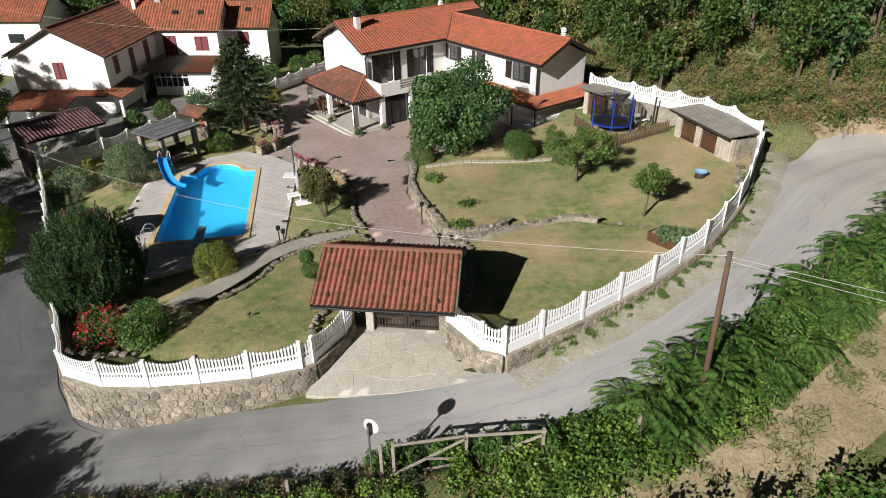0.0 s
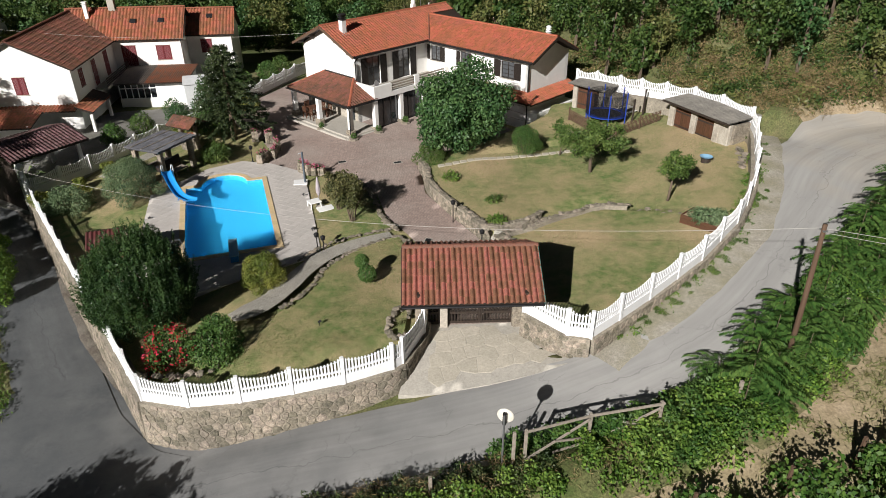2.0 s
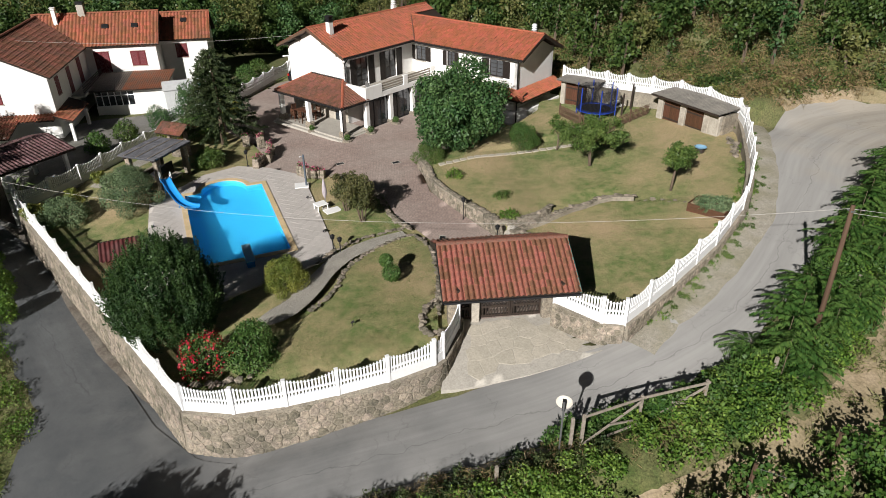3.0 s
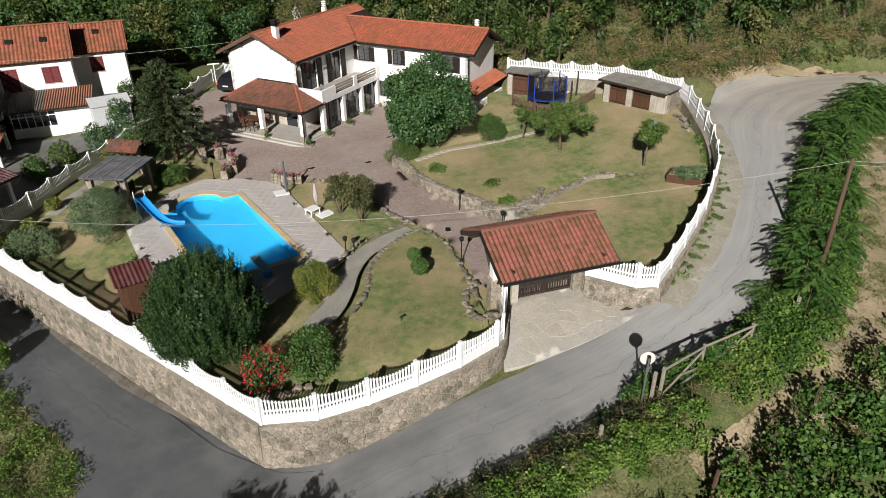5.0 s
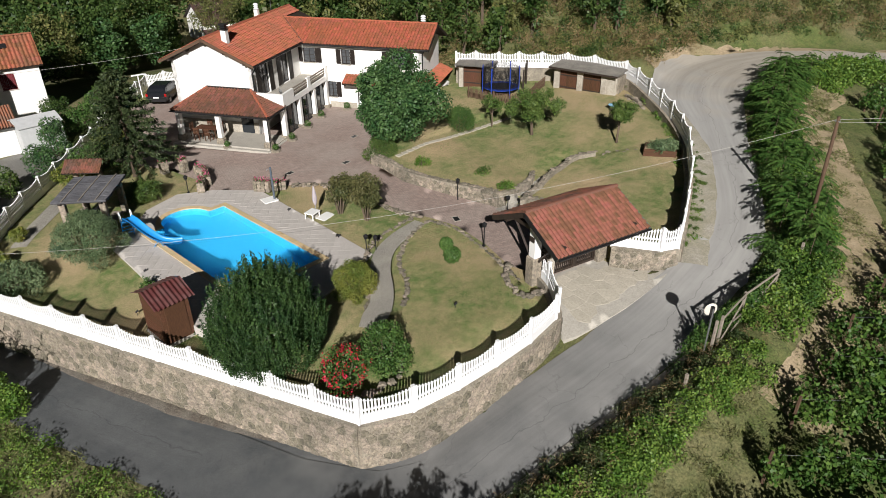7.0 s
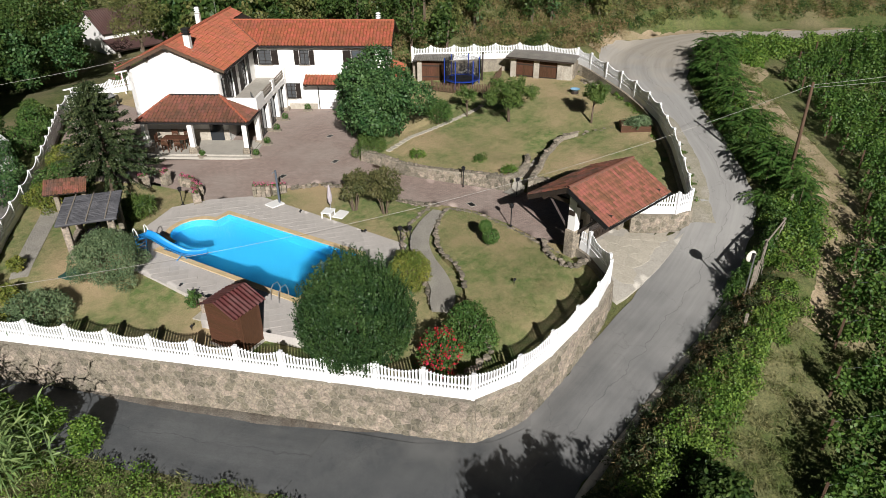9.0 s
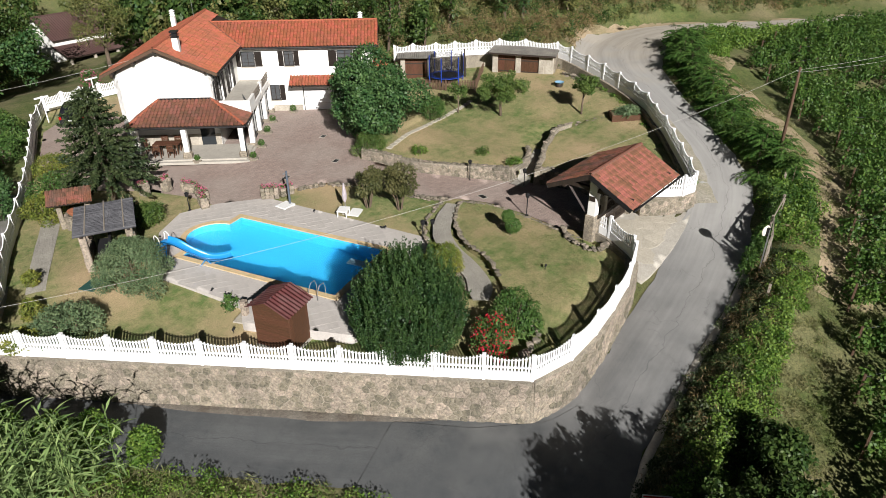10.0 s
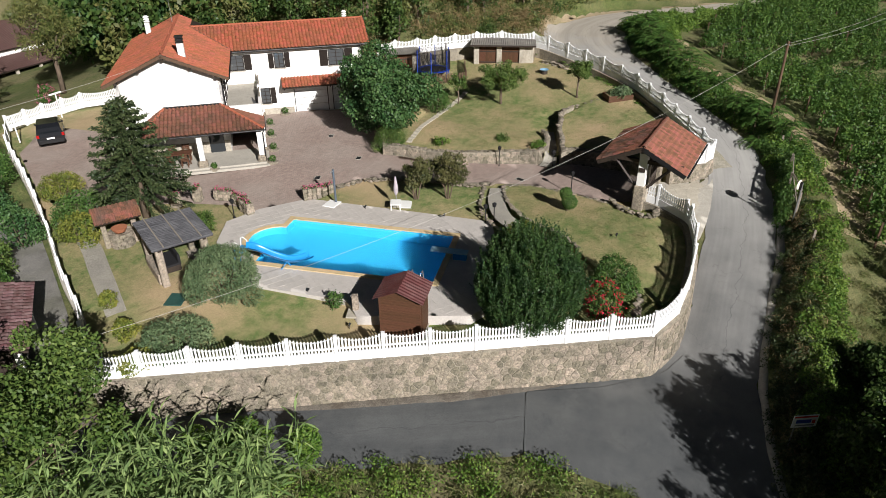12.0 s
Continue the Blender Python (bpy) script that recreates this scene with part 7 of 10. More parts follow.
for i, (x, y, r, h) in enumerate(((1.2, 33.6, 0.5, 0.3), (0.75, 30.9, 0.55, 0.5), (-0.75, 37.4, 0.6, 0.5))):
    bush("fern_clump", (x, y, upper_z(x, y)), "low tuft of bright green leaves on the lawn", "bramble" if i else "fruit", r, h, 420, 0.22, 140 + i, 8, 0.2, 0.25, group="fern clumps", spread=1.1)
t = thing("topiary", pose(-6.55, 27.1, -0.55), "clipped double-ball topiary on the small lawn", "bush")
rng = np.random.default_rng(150)
part("trunk", Mesh().tube([(0, 0, -0.1), (0.02, 0, 0.35), (0, 0.05, 1.0)], [0.04, 0.035, 0.02], 6), M["bark"], t)
for c in ((0.1, -0.1, 0.55, 0.44, 0.44, 0.42), (-0.1, 0.12, 1.15, 0.33, 0.33, 0.33)):
    p, d = blob_points([c], 1500, rng, 0.85)
    part("ball", ngon_mesh(leaf_quads(p, d, 0.09, 0.055, rng, 0.7), 4, "ball", L["box"]), None, t)

# monkey puzzle: whorls of drooping, scaly branches
t = thing("monkey_puzzle_tree", pose(-15.65, 49.9, -1.0), "dark conical monkey puzzle tree with drooping scaly branches", "tree")
part("trunk", Mesh().tube([(0, 0, -0.3), (0.05, 0, 2.5), (0, 0.03, 6.9)], [0.24, 0.18, 0.04], 10), M["bark"], t, smooth=True)
rng = np.random.default_rng(160)
pts, dirs, outs = [], [], []
for k in range(150):
    f = (k + rng.uniform(0, 1)) / 150
    z = 1.1 + 5.9 * f
    a = k * 2.4 + rng.uniform(-0.3, 0.3)
    reach = (3.0 * (1 - f) ** 0.75 + 0.25) * rng.uniform(0.8, 1.1)
    n = int(46 * reach / 3.0) + 8
    s = np.linspace(0.12, 1, n)
    r = reach * s
    zz = z + 0.35 * reach * s - 0.75 * reach * s ** 2 * (1 - 0.6 * f) + 0.25 * reach * s ** 5
    for rr, h, q in zip(r, zz, s):
        for _ in range(4):
            pts.append((rr * math.cos(a) + rng.normal(0, 0.05), rr * math.sin(a) + rng.normal(0, 0.05), h + rng.normal(0, 0.045)))
            dirs.append((math.cos(a) * 0.8, math.sin(a) * 0.8, 0.35 - 0.5 * q) + rng.normal(0, 0.45, 3))
            outs.append((0, 0, 1))
part("foliage", ngon_mesh(leaf_quads(np.array(pts), np.array(outs, float), 0.2, 0.09, rng, 0.7, unit(np.array(dirs))), 4, "foliage", L["conifer"]), None, t)

# ---------------------------------------------------------------- woods on the hillside
rng = np.random.default_rng(200)
crowns = {"forest": [], "forest_dry": [], "fig": []}
trunks = Mesh()
plot_ring = [(*p[:2], 0.0) for p in PLOT] + [(*PLOT[0][:2], 0.0)]


def wooded(x, y):
    d = 0.6 * (x - 24) + 0.8 * (y - 45.0)
    if inside(PLOT, x, y) or nearest(plot_ring, x, y)[0] < 2.6:
        return False
    if x > 4 and not (1 < x < 24 and 84 < y < 108):
        return d > -1.2 + 1.3 * math.sin(x * 0.33) and nearest(road_c, x, y)[0] > 7.0
    gap = x - (-3 + (y - 72) * 0.55)
    if y < 94 and -6 < gap < 6.5 or (1 < x < 24 and 86 < y < 108):
        return False
    if x > -2:
        return y > 71
    return y > 75.5 + 1.5 * math.sin(x * 0.5)


spots = []
for gx in np.arange(-52, 80, 2.7):
    for gy in np.arange(14, 126, 2.7):
        x, y = gx + rng.uniform(-1.2, 1.2), gy + rng.uniform(-1.2, 1.2)
        d = 0.6 * (x - 24) + 0.8 * (y - 45.0)
        if (d < 20 or (x < 10 and y < 118)) and wooded(x, y) and ((x > 4 and d < 12) or y < 90 or rng.uniform() < 0.7):
            spots.append((x, y, d))
for x, y, d in spots:
    h = rng.uniform(4.0, 8.0) if d < 10 else rng.uniform(6.5, 10)
    r = h * rng.uniform(0.26, 0.36)
    z = land_z(x, y)
    kind = rng.choice(["forest", "forest", "forest", "forest_dry", "fig"])
    near = (x > 4 and d < 9) or (x <= 4 and y < 84)
    n = 1200 if near else 560
    if x > 4 and d < 8:
        trunks.tube([(x, y, z - 0.3), (x + rng.normal(0, .3), y + rng.normal(0, .3), z + h * 0.7)], [0.15, 0.06], 5, False)
    cl = crown_clumps(rng, r, r, z + h * 0.12, z + h, 11, r * 0.4)
    cl = [(a + x, b + y, *rest) for a, b, *rest in cl]
    p, dd = blob_points(cl, n, rng, 0.6)
    crowns[kind].append(leaf_quads(p, dd, 0.32 if near else 0.56, 0.2 if near else 0.38, rng, 0.8))
for kind, lab in (("forest", "dense green broadleaf woods on the hillside"), ("forest_dry", "yellowing trees among the woods"), ("fig", "dark trees among the woods")):
    tagged(part("woods", ngon_mesh(np.concatenate(crowns[kind]), 4, "woods", L[kind]), None, None, lab), "", "woods", "", "stuff")
tagged(part("trunks", trunks, M["bark"], None, "thin pale trunks at the edge of the woods"), "", "trunks", "", "stuff")


def scatter(name, label, category, spots, leaf, n, size, aspect, seed, clump=0.35, flat_=1.0, spread=0.9):
    """Low growth: clumps of leaves at x, y, z, radius, height."""
    rng = np.random.default_rng(seed)
    s = np.asarray(spots, float)
    w = s[:, 3] * (s[:, 3] + s[:, 4])
    k = rng.choice(len(s), n, p=w / w.sum())
    d = unit(rng.normal(0, 1, (n, 3)))
    d[:, 2] = np.abs(d[:, 2])
    r = rng.uniform(0.55, 1.0, n)[:, None]
    p = s[k, :3] + d * r * np.stack([s[k, 3], s[k, 3], s[k, 4]], 1)
    return tagged(part(name, ngon_mesh(leaf_quads(p, d * [1, 1, flat_], size, size * aspect, rng, spread), 4, name, L[leaf]), None, None, label), "", category, "", "stuff")


def band(rng, n, lo_off, hi_off, x_range, r=(0.3, 0.7), h=(0.3, 0.9), side=-1, line=None):
    """Spots beside the road, between two distances from its middle."""
    out = []
    src = [p for p in (line or road_line) if x_range[0] < p[0] < x_range[1]]
    for _ in range(n):
        i = rng.integers(1, len(src) - 1)
        d = np.array(src[i + 1][:2]) - np.array(src[i - 1][:2])
        d = d / np.linalg.norm(d)
        o = src[i][3] + rng.uniform(lo_off, hi_off)
        x = src[i][0] + (d[1] * o if side < 0 else -d[1] * o) + rng.normal(0, 0.2)
        y = src[i][1] + (-d[0] * o if side < 0 else d[0] * o) + rng.normal(0, 0.2)
        if inside(JUNCTION, x, y) or (lo_off > 0.05 and (nearest(lane_c, x, y)[0] < 1.8 or nearest(road_c, x, y)[0] < 1.65)):
            continue
        low = 0.65 if -2.4 < x < 3.6 and 12.8 < y < 15.0 else 1.0
        out.append((x, y, land_z(x, y) - 0.05, rng.uniform(*r) * (0.4 + 0.6 * low), rng.uniform(*h) * low))
    return out


rng = np.random.default_rng(300)
scatter("brambles", "thick bright green brambles along the road's edge", "brambles", band(rng, 420, 0.6, 3.0, (-1, 27), (0.35, 0.7), (0.4, 1.0)), "bramble", 66000, 0.135, 0.75, 301)
scatter("brambles", "dark green undergrowth along the road's edge", "brambles", band(rng, 260, 0.4, 2.8, (0, 31), (0.3, 0.65), (0.4, 1.3)), "ailanthus", 42000, 0.15, 0.5, 302)
scatter("brambles", "green undergrowth between the far road and the vines", "brambles", band(rng, 420, 0.5, 5.5, (27, 62), (0.5, 1.0), (0.4, 1.2)), "bramble", 40000, 0.2, 0.7, 314)
# road side of the bank: its shade is put into the leaf colour
scatter("brambles", "scrub on the road's bank, its leaves toned for shade", "brambles", band(rng, 330, 0.5, 1.9, (-30, -0.5), (0.25, 0.5), (0.25, 0.8)), "scrub", 46000, 0.10, 0.6, 303)
scatter("brambles", "bright green brambles along the crest of the bank", "brambles", band(rng, 260, 1.7, 3.1, (-24, -0.5), (0.3, 0.6), (0.4, 0.95)), "bramble", 52000, 0.11, 0.75, 309)
hedge_sp = [(x, y, land_z(x, y) - 0.05, rng.uniform(0.25, 0.4), rng.uniform(0.9, 1.5)) for x, y in zip(rng.uniform(-2.6, 3.4, 34), rng.uniform(15.4, 15.85, 34))]
scatter("brambles", "leafy undergrowth between the barrier and the road", "brambles", hedge_sp, "ailanthus", 9000, 0.15, 0.5, 315)
scatter("weeds", "dry stalks among the scrub of the bank", "weeds", band(rng, 200, 0.5, 2.4, (-26, 3), (0.2, 0.4), (0.4, 1.0)), "drybrush", 9000, 0.26, 0.07, 313, spread=1.2)
scatter("weeds", "grass and weeds behind the bank", "weeds", band(rng, 420, 2.6, 6.2, (-26, 3), (0.3, 0.6), (0.1, 0.35)), "grass", 42000, 0.24, 0.09, 304, spread=1.2)
scatter("weeds", "dry weeds beside the track", "weeds", band(rng, 160, 3.2, 6.0, (0, 26), (0.3, 0.6), (0.1, 0.4)), "grass", 14000, 0.3, 0.1, 305, spread=1.2)
scatter("weeds", "green weeds at the foot of the wall", "weeds", band(rng, 110, 0.0, 0.8, (3, 20), (0.15, 0.4), (0.06, 0.2), side=1), "bramble", 5000, 0.13, 0.5, 306)
scatter("brambles", "green thicket along the lane", "brambles", band(rng, 1100, 0.25, 8.5, (-40, -19.5), (0.4, 0.9), (0.3, 0.9), side=1, line=lane_line), "bramble", 105000, 0.105, 0.7, 307)
scatter("weeds", "dry grass along the lane", "weeds", band(rng, 320, 0.1, 8, (-32, -17), (0.3, 0.6), (0.2, 0.6), side=1, line=lane_line), "grass", 26000, 0.3, 0.1, 308, spread=1.2)
# brush on the bank behind the far road and under the trees
spots = []
for _ in range(20000):
    x, y = rng.uniform(-4, 75), rng.uniform(12, 80)
    d = 0.6 * (x - 24) + 0.8 * (y - 45.0)
    if -9 < d < 6 and (x > 17 or d > -2) and nearest(road_c, x, y)[0] > 4.2 and not inside(PLOT, x, y) and nearest(plot_ring, x, y)[0] > 0.8 and nearest(road_c, x, y)[2] > 0:
        spots.append((x, y, land_z(x, y) - 0.1, rng.uniform(0.4, 1.1), rng.uniform(0.4, 1.4)))
rng.shuffle(spots)
k3 = len(spots) // 3
scatter("brush", "dry brown brush on the bank", "brush", spots[:k3], "drybrush", 70000, 0.3, 0.14, 310, spread=1.2)
scatter("brush", "yellow-green shrubs on the bank", "brush", spots[k3:2 * k3], "forest_dry", 45000, 0.22, 0.55, 311)
scatter("brush", "green shrubs on the bank", "brush", spots[2 * k3::2], "forest", 36000, 0.2, 0.6, 312)

# tree-of-heaven shoots: arching fronds of paired leaflets
rng = np.random.default_rng(320)
pts, outs, als = [], [], []
stems = Mesh()
for _ in range(125):
    got = band(rng, 1, 0.5, 2.8, (4.0, 30))
    if not got:
        continue
    x, y, z, _r, _h = got[0]
    top = rng.uniform(0.5, 2.5)
    stems.tube([(x, y, z - 0.1), (x, y, z + top)], [0.025, 0.012], 4, False)
    for k in range(rng.integers(8, 13)):
        a = k * 2.4 + rng.uniform(-0.3, 0.3)
        ln = rng.uniform(0.7, 1.3)
        z0 = z + top * rng.uniform(0.7, 1.0)
        m_ = 17
        for s in np.linspace(0.15, 1, m_):
            c = (x + math.cos(a) * ln * s, y + math.sin(a) * ln * s, z0 + 0.35 * ln * s - 0.55 * ln * s * s)
            for side in (-1, 1):
                pts.append(c)
                al = np.array([math.cos(a + side * 1.2), math.sin(a + side * 1.2), -0.35])
                als.append(al)
                outs.append((0, 0, 1))
lv = leaf_quads(np.array(pts), np.array(outs, float), 0.22, 0.065, rng, 0.2, unit(np.array(als)))
tagged(part("saplings", ngon_mesh(lv, 4, "saplings", L["ailanthus"]), None, None, "tree-of-heaven saplings with long arching fronds"), "", "saplings", "", "stuff")
tagged(part("sapling_stems", stems, M["bark"], None, "thin sapling stems"), "", "stems", "", "stuff")

# giant reeds and young trees by the lane
pts, outs, als = [], [], []
stems = Mesh()
for _ in range(260):
    x, y = rng.uniform(-35.5, -27.0), rng.uniform(31.5, 43.5)
    if nearest(lane_c, x, y)[0] < 2.4:
        continue
    z = land_z(x, y)
    top = rng.uniform(2.4, 4.3)
    lx, ly = rng.normal(0, 0.2, 2)
    stems.tube([(x, y, z - 0.1), (x + lx * 0.4, y + ly * 0.4, z + top * 0.6), (x + lx, y + ly, z + top)], [0.018, 0.015, 0.006], 4, False)
    for k in range(18):
        f = 0.25 + 0.75 * k / 18
        a = k * 2.6 + rng.uniform(-0.4, 0.4)
        o = np.array((x + lx * f, y + ly * f, z + top * f))
        d = np.array((math.cos(a), math.sin(a), rng.uniform(0.2, 0.9)))
        pts.append(o), als.append(d), outs.append((-math.cos(a) * 0.5, -math.sin(a) * 0.5, 1))
        pts.append(o + unit(d) * 0.36), als.append(d * (1, 1, -0.15)), outs.append((0, 0, 1))
lv = leaf_quads(np.array(pts), np.array(outs, float), 0.6, 0.085, rng, 0.25, unit(np.array(als)))
tagged(part("reeds", ngon_mesh(lv, 4, "reeds", L["reed"]), None, None, "tall pale green reeds beside the lane"), "", "reeds", "", "stuff")
tagged(part("reed_stems", stems, L["reed"], None, "pale reed stems"), "", "stems", "", "stuff")
for i, (x, y, r, h) in enumerate(((-26.8, 34.4, 1.0, 1.9), (-25.9, 32.3, 0.75, 1.5), (-27.6, 36.0, 0.9, 1.7), (-28.6, 38.0, 0.9, 1.8))):
    bush("roadside_shrub", (x, y, land_z(x, y)), "bright green roadside shrub by the lane", "bramble", r, h, 4200, 0.13, 330 + i, 14, 0.35, group="roadside shrubs")
for i, (x, y, h, r) in enumerate(((-30.9, 39.2, 7.4, 3.0), (-33.2, 42.6, 9.2, 3.2), (-35.2, 47.5, 9.5, 3.2), (-38.0, 52.5, 9.0, 3.0))):
    plant("lane_tree", (x, y, land_z(x, y)), "spreading open tree with thin leaves beside the lane", "tree", "fruit", r, h * 0.2, h, 13000, 0.175, 340 + i, 30, 0.65, (h * 0.4, 0.12, 5), group="lane trees", shell=0.35)

# vineyard rows
rng = np.random.default_rng(350)
heads = [(-19.1, 7.4), (-16.4, 8.0), (-13.7, 8.6), (-11.0, 9.3), (-8.3, 9.9), (-5.7, 10.4), (-2.9, 11.0), (0.0, 11.3), (2.4, 12.0), (5.0, 12.6), (7.8, 13.2), (10.6, 13.9), (13.4, 14.7), (16.2, 15.6), (19.0, 16.5), (21.8, 17.4), (24.8, 18.2), (28, 18.8), (31.2, 19.2), (34.4, 19.2), (37.6, 18.8), (40.8, 17.4), (44.0, 15.2), (47.2, 12.6), (50.4, 10.0), (53.6, 7.4)]
ROW = np.array((0.76, -0.65))
vine_sp, post = [], Mesh().box(-0.05, -0.05, -0.3, 0.05, 0.05, 1.55, None, 0.01)
post_data = post.data("vine_post", M["wood_pole"])
yard_v = thing("vineyard_posts", Matrix.Identity(4), "grey wooden posts and wires of the vineyard rows", "vine posts")
for hx, hy in heads:
    back = 0.9 * smoothstep(1, 5, hx) - 1.9 * smoothstep(13, 20, hx) - 4.2 * smoothstep(24, 32, hx)
    hx, hy = hx + ROW[0] * back, hy + ROW[1] * back
    length = 17 if hx < 6 else 25
    wire = Mesh()
    ends = []
    for k in range(int(length / 0.45)):
        x, y = hx + ROW[0] * k * 0.45, hy + ROW[1] * k * 0.45
        z = land_z(x, y)
        g = rng.uniform(0.6, 1.15)
        vine_sp.append((x + rng.normal(0, 0.15), y + rng.normal(0, 0.15), z + 0.35, 0.52 * g, 2.15 * g * (0.75 + 0.25 * min(1, k / 3))))
        if k % 10 == 0:
            part("post", post_data, None, yard_v, m=pose(x, y, z))
            ends.append((x, y, z + 1.4))
    part("wire", Mesh().tube(ends, 0.006, 3, False), M["metal_grey"], yard_v)
scatter("vines", "rows of leafy grape vines", "vines", vine_sp, "vine", 245000, 0.17, 0.85, 351)

# tall trees below the junction, whose shade falls over the road
for i, (x, y, top, r) in enumerate(((-19.4, 12.9, 1.2, 1.6), (-22.0, 11.8, 2.0, 1.8), (-24.5, 10.5, 3.0, 1.9), (-16.6, 11.3, 0.1, 1.5), (-13.6, 12.0, -0.9, 1.2), (-20.0, 9.3, 3.0, 1.9), (-27.2, 9.0, 3.4, 2.0), (-23.2, 7.2, 4.4, 2.1), (-27.5, 12.3, 1.6, 1.7))):
    z = land_z(x, y)
    plant("roadside_tree", (x, y, z), "small-leaved broadleaf tree on the slope by the junction", "tree", "forest", r, (top - z) * 0.15, top - z, 5500, 0.19, 360 + i, 24, 0.55, ((top - z) * 0.45, 0.1, 5), group="roadside trees", shell=0.4)
rng = np.random.default_rng(370)
# darker leaf colour here carries the shade of the trees
scatter("thicket", "thicket below the road in shade-toned leaves", "brambles", band(rng, 200, 1.0, 5, (-26, -12), (0.4, 0.8), (0.35, 0.9)), "scrub", 30000, 0.12, 0.6, 371)

# short turf over the lawns
rng = np.random.default_rng(380)
for nm, poly, zf, count, sd in (("turf", UPPER, upper_z, 42000, 381), ("turf", ISLAND, island_z, 15000, 382), ("turf", PLOT, yard_z, 34000, 383)):
    x0, x1 = min(p[0] for p in poly), max(p[0] for p in poly)
    y0, y1 = min(p[1] for p in poly), min(54.0, max(p[1] for p in poly))
    pts = []
    while len(pts) < count:
        x, y = rng.uniform(x0, x1), rng.uniform(y0, y1)
        if noise.noise((x * 0.9, y * 0.9, 7)) < -0.35 + 0.35 * rng.normal() or not inside(poly, x, y):
            continue
        if poly is PLOT:
            if inside(DECK, x, y) or inside(DRIVE, x, y) or inside(UPPER, x, y) or inside(ISLAND, x, y) or x > -4:
                count -= 1
                continue
        pts.append((x, y, zf(x, y)))
    p = np.array(pts)
    out = np.tile((0.0, 0.0, 0.25), (len(p), 1))
    al = unit(rng.normal(0, 1, (len(p), 3)) * (1, 1, 0.25) + (0, 0, 0.45))
    tagged(part(nm, ngon_mesh(leaf_quads(p, out, 0.075, 0.028, rng, 0.6, al), 4, nm, L["turf"]), None, None, "short green and straw-coloured turf blades"), "", "grass", "", "stuff")
# weeds on the verge under the wall
vs_ = []
for i in range(1, len(verge_line) - 1):
    d = unit(np.array(verge_line[i + 1][:2]) - np.array(verge_line[i - 1][:2]))
    for _ in range(rng.integers(1, 9)):
        o = 0.1 + 0.9 * rng.uniform() ** 3
        x, y = verge_line[i][0] + d[1] * o + rng.normal(0, 0.2), verge_line[i][1] - d[0] * o + rng.normal(0, 0.2)
        vs_.append((x, y, land_z(x, y) + 0.07, rng.uniform(0.08, 0.26), rng.uniform(0.03, 0.12)))
scatter("weeds", "low green weeds on the gravel verge", "weeds", vs_, "fruit", 15000, 0.11, 0.22, 384)

# ---------------------------------------------------------------- pool things
slide = thing("water_slide", pose(-18.45, 40.4, DECK_Z), "sky-blue fibreglass water slide with white handrails", "slide")
path_ = spline([(0, 0, 1.28), (0.2, -0.55, 1.2), (0.6, -1.25, 0.72), (1.05, -1.85, 0.36), (1.65, -2.25, 0.22), (2.0, -2.4, 0.24)], 0.16)
ch = Mesh()
n = 9
for i, p in enumerate(path_):
    d = path_[min(i + 1, len(path_) - 1)] - path_[max(i - 1, 0)]
    d = d / np.linalg.norm(d[:2])
    sd = np.array([d[1], -d[0]])
    for layer in (0, 1):
        for k in range(n):
            q = (k / (n - 1) * 2 - 1)
            w = 0.30 - 0.02 * layer
            ch.v.append((p[0] + sd[0] * w * math.sin(q * 1.45), p[1] + sd[1] * w * math.sin(q * 1.45), p[2] + 0.24 * (1 - math.cos(q * 1.5)) + 0.02 * layer))
for i in range(len(path_) - 1):
    for layer in (0, 1):
        for k in range(n - 1):
            a = (i * 2 + layer) * n + k
            f = (a, a + 1, a + 1 + 2 * n, a + 2 * n)
            ch.f.append(f if layer else f[::-1])
    for k in (0, n - 1):
        a, b = (i * 2) * n + k, (i * 2 + 1) * n + k
        ch.f.append((a, b, b + 2 * n, a + 2 * n))
part("chute", ch, M["slide_blue"], slide, "sky-blue curved chute", True)
part("platform", Mesh().box(-0.32, -0.05, 1.18, 0.32, 0.45, 1.24, None, 0.02), M["slide_blue"], slide)
for s in (-1, 1):
    part("ladder_side", Mesh().tube([(s * 0.28, 0.75, 0.0), (s * 0.28, 0.42, 1.2)], 0.03, 8), M["slide_blue"], slide)
    part("handrail", Mesh().tube([(s * 0.3, 0.5, 1.1), (s * 0.3, 0.45, 1.62), (s * 0.3, 0.3, 1.72), (s * 0.3, 0.08, 1.6), (s * 0.3, 0.0, 1.3)], 0.025, 8), M["plastic_white"], slide, "white handrail")
    part("leg", Mesh().tube([(0.95 + s * 0.22, -1.6 - s * 0.15, 0.0), (0.95, -1.72, 0.42)], 0.025, 8), M["slide_blue"], slide)
for k in range(5):
    part("rung", Mesh().tube([(-0.28, 0.70 - k * 0.065, 0.22 + k * 0.22), (0.28, 0.70 - k * 0.065, 0.22 + k * 0.22)], 0.022, 6), M["slide_blue"], slide)

board = thing("diving_board", pose(*pool_xy(2.55, -1.0), DECK_Z, 0, 0, 10), "pale blue diving board over the deep end", "diving board")
part("plank", Mesh().box(-0.24, -0.2, 0.36, 0.24, 1.75, 0.42, None, 0.02), mat("pale blue plank", (0.30, 0.55, 0.72), (0.26, 0.5, 0.66), 20, 0.7), board)
part("stand", Mesh().box(-0.2, -0.15, 0.0, 0.2, 0.55, 0.36, None, 0.03), M["slide_blue"], board)


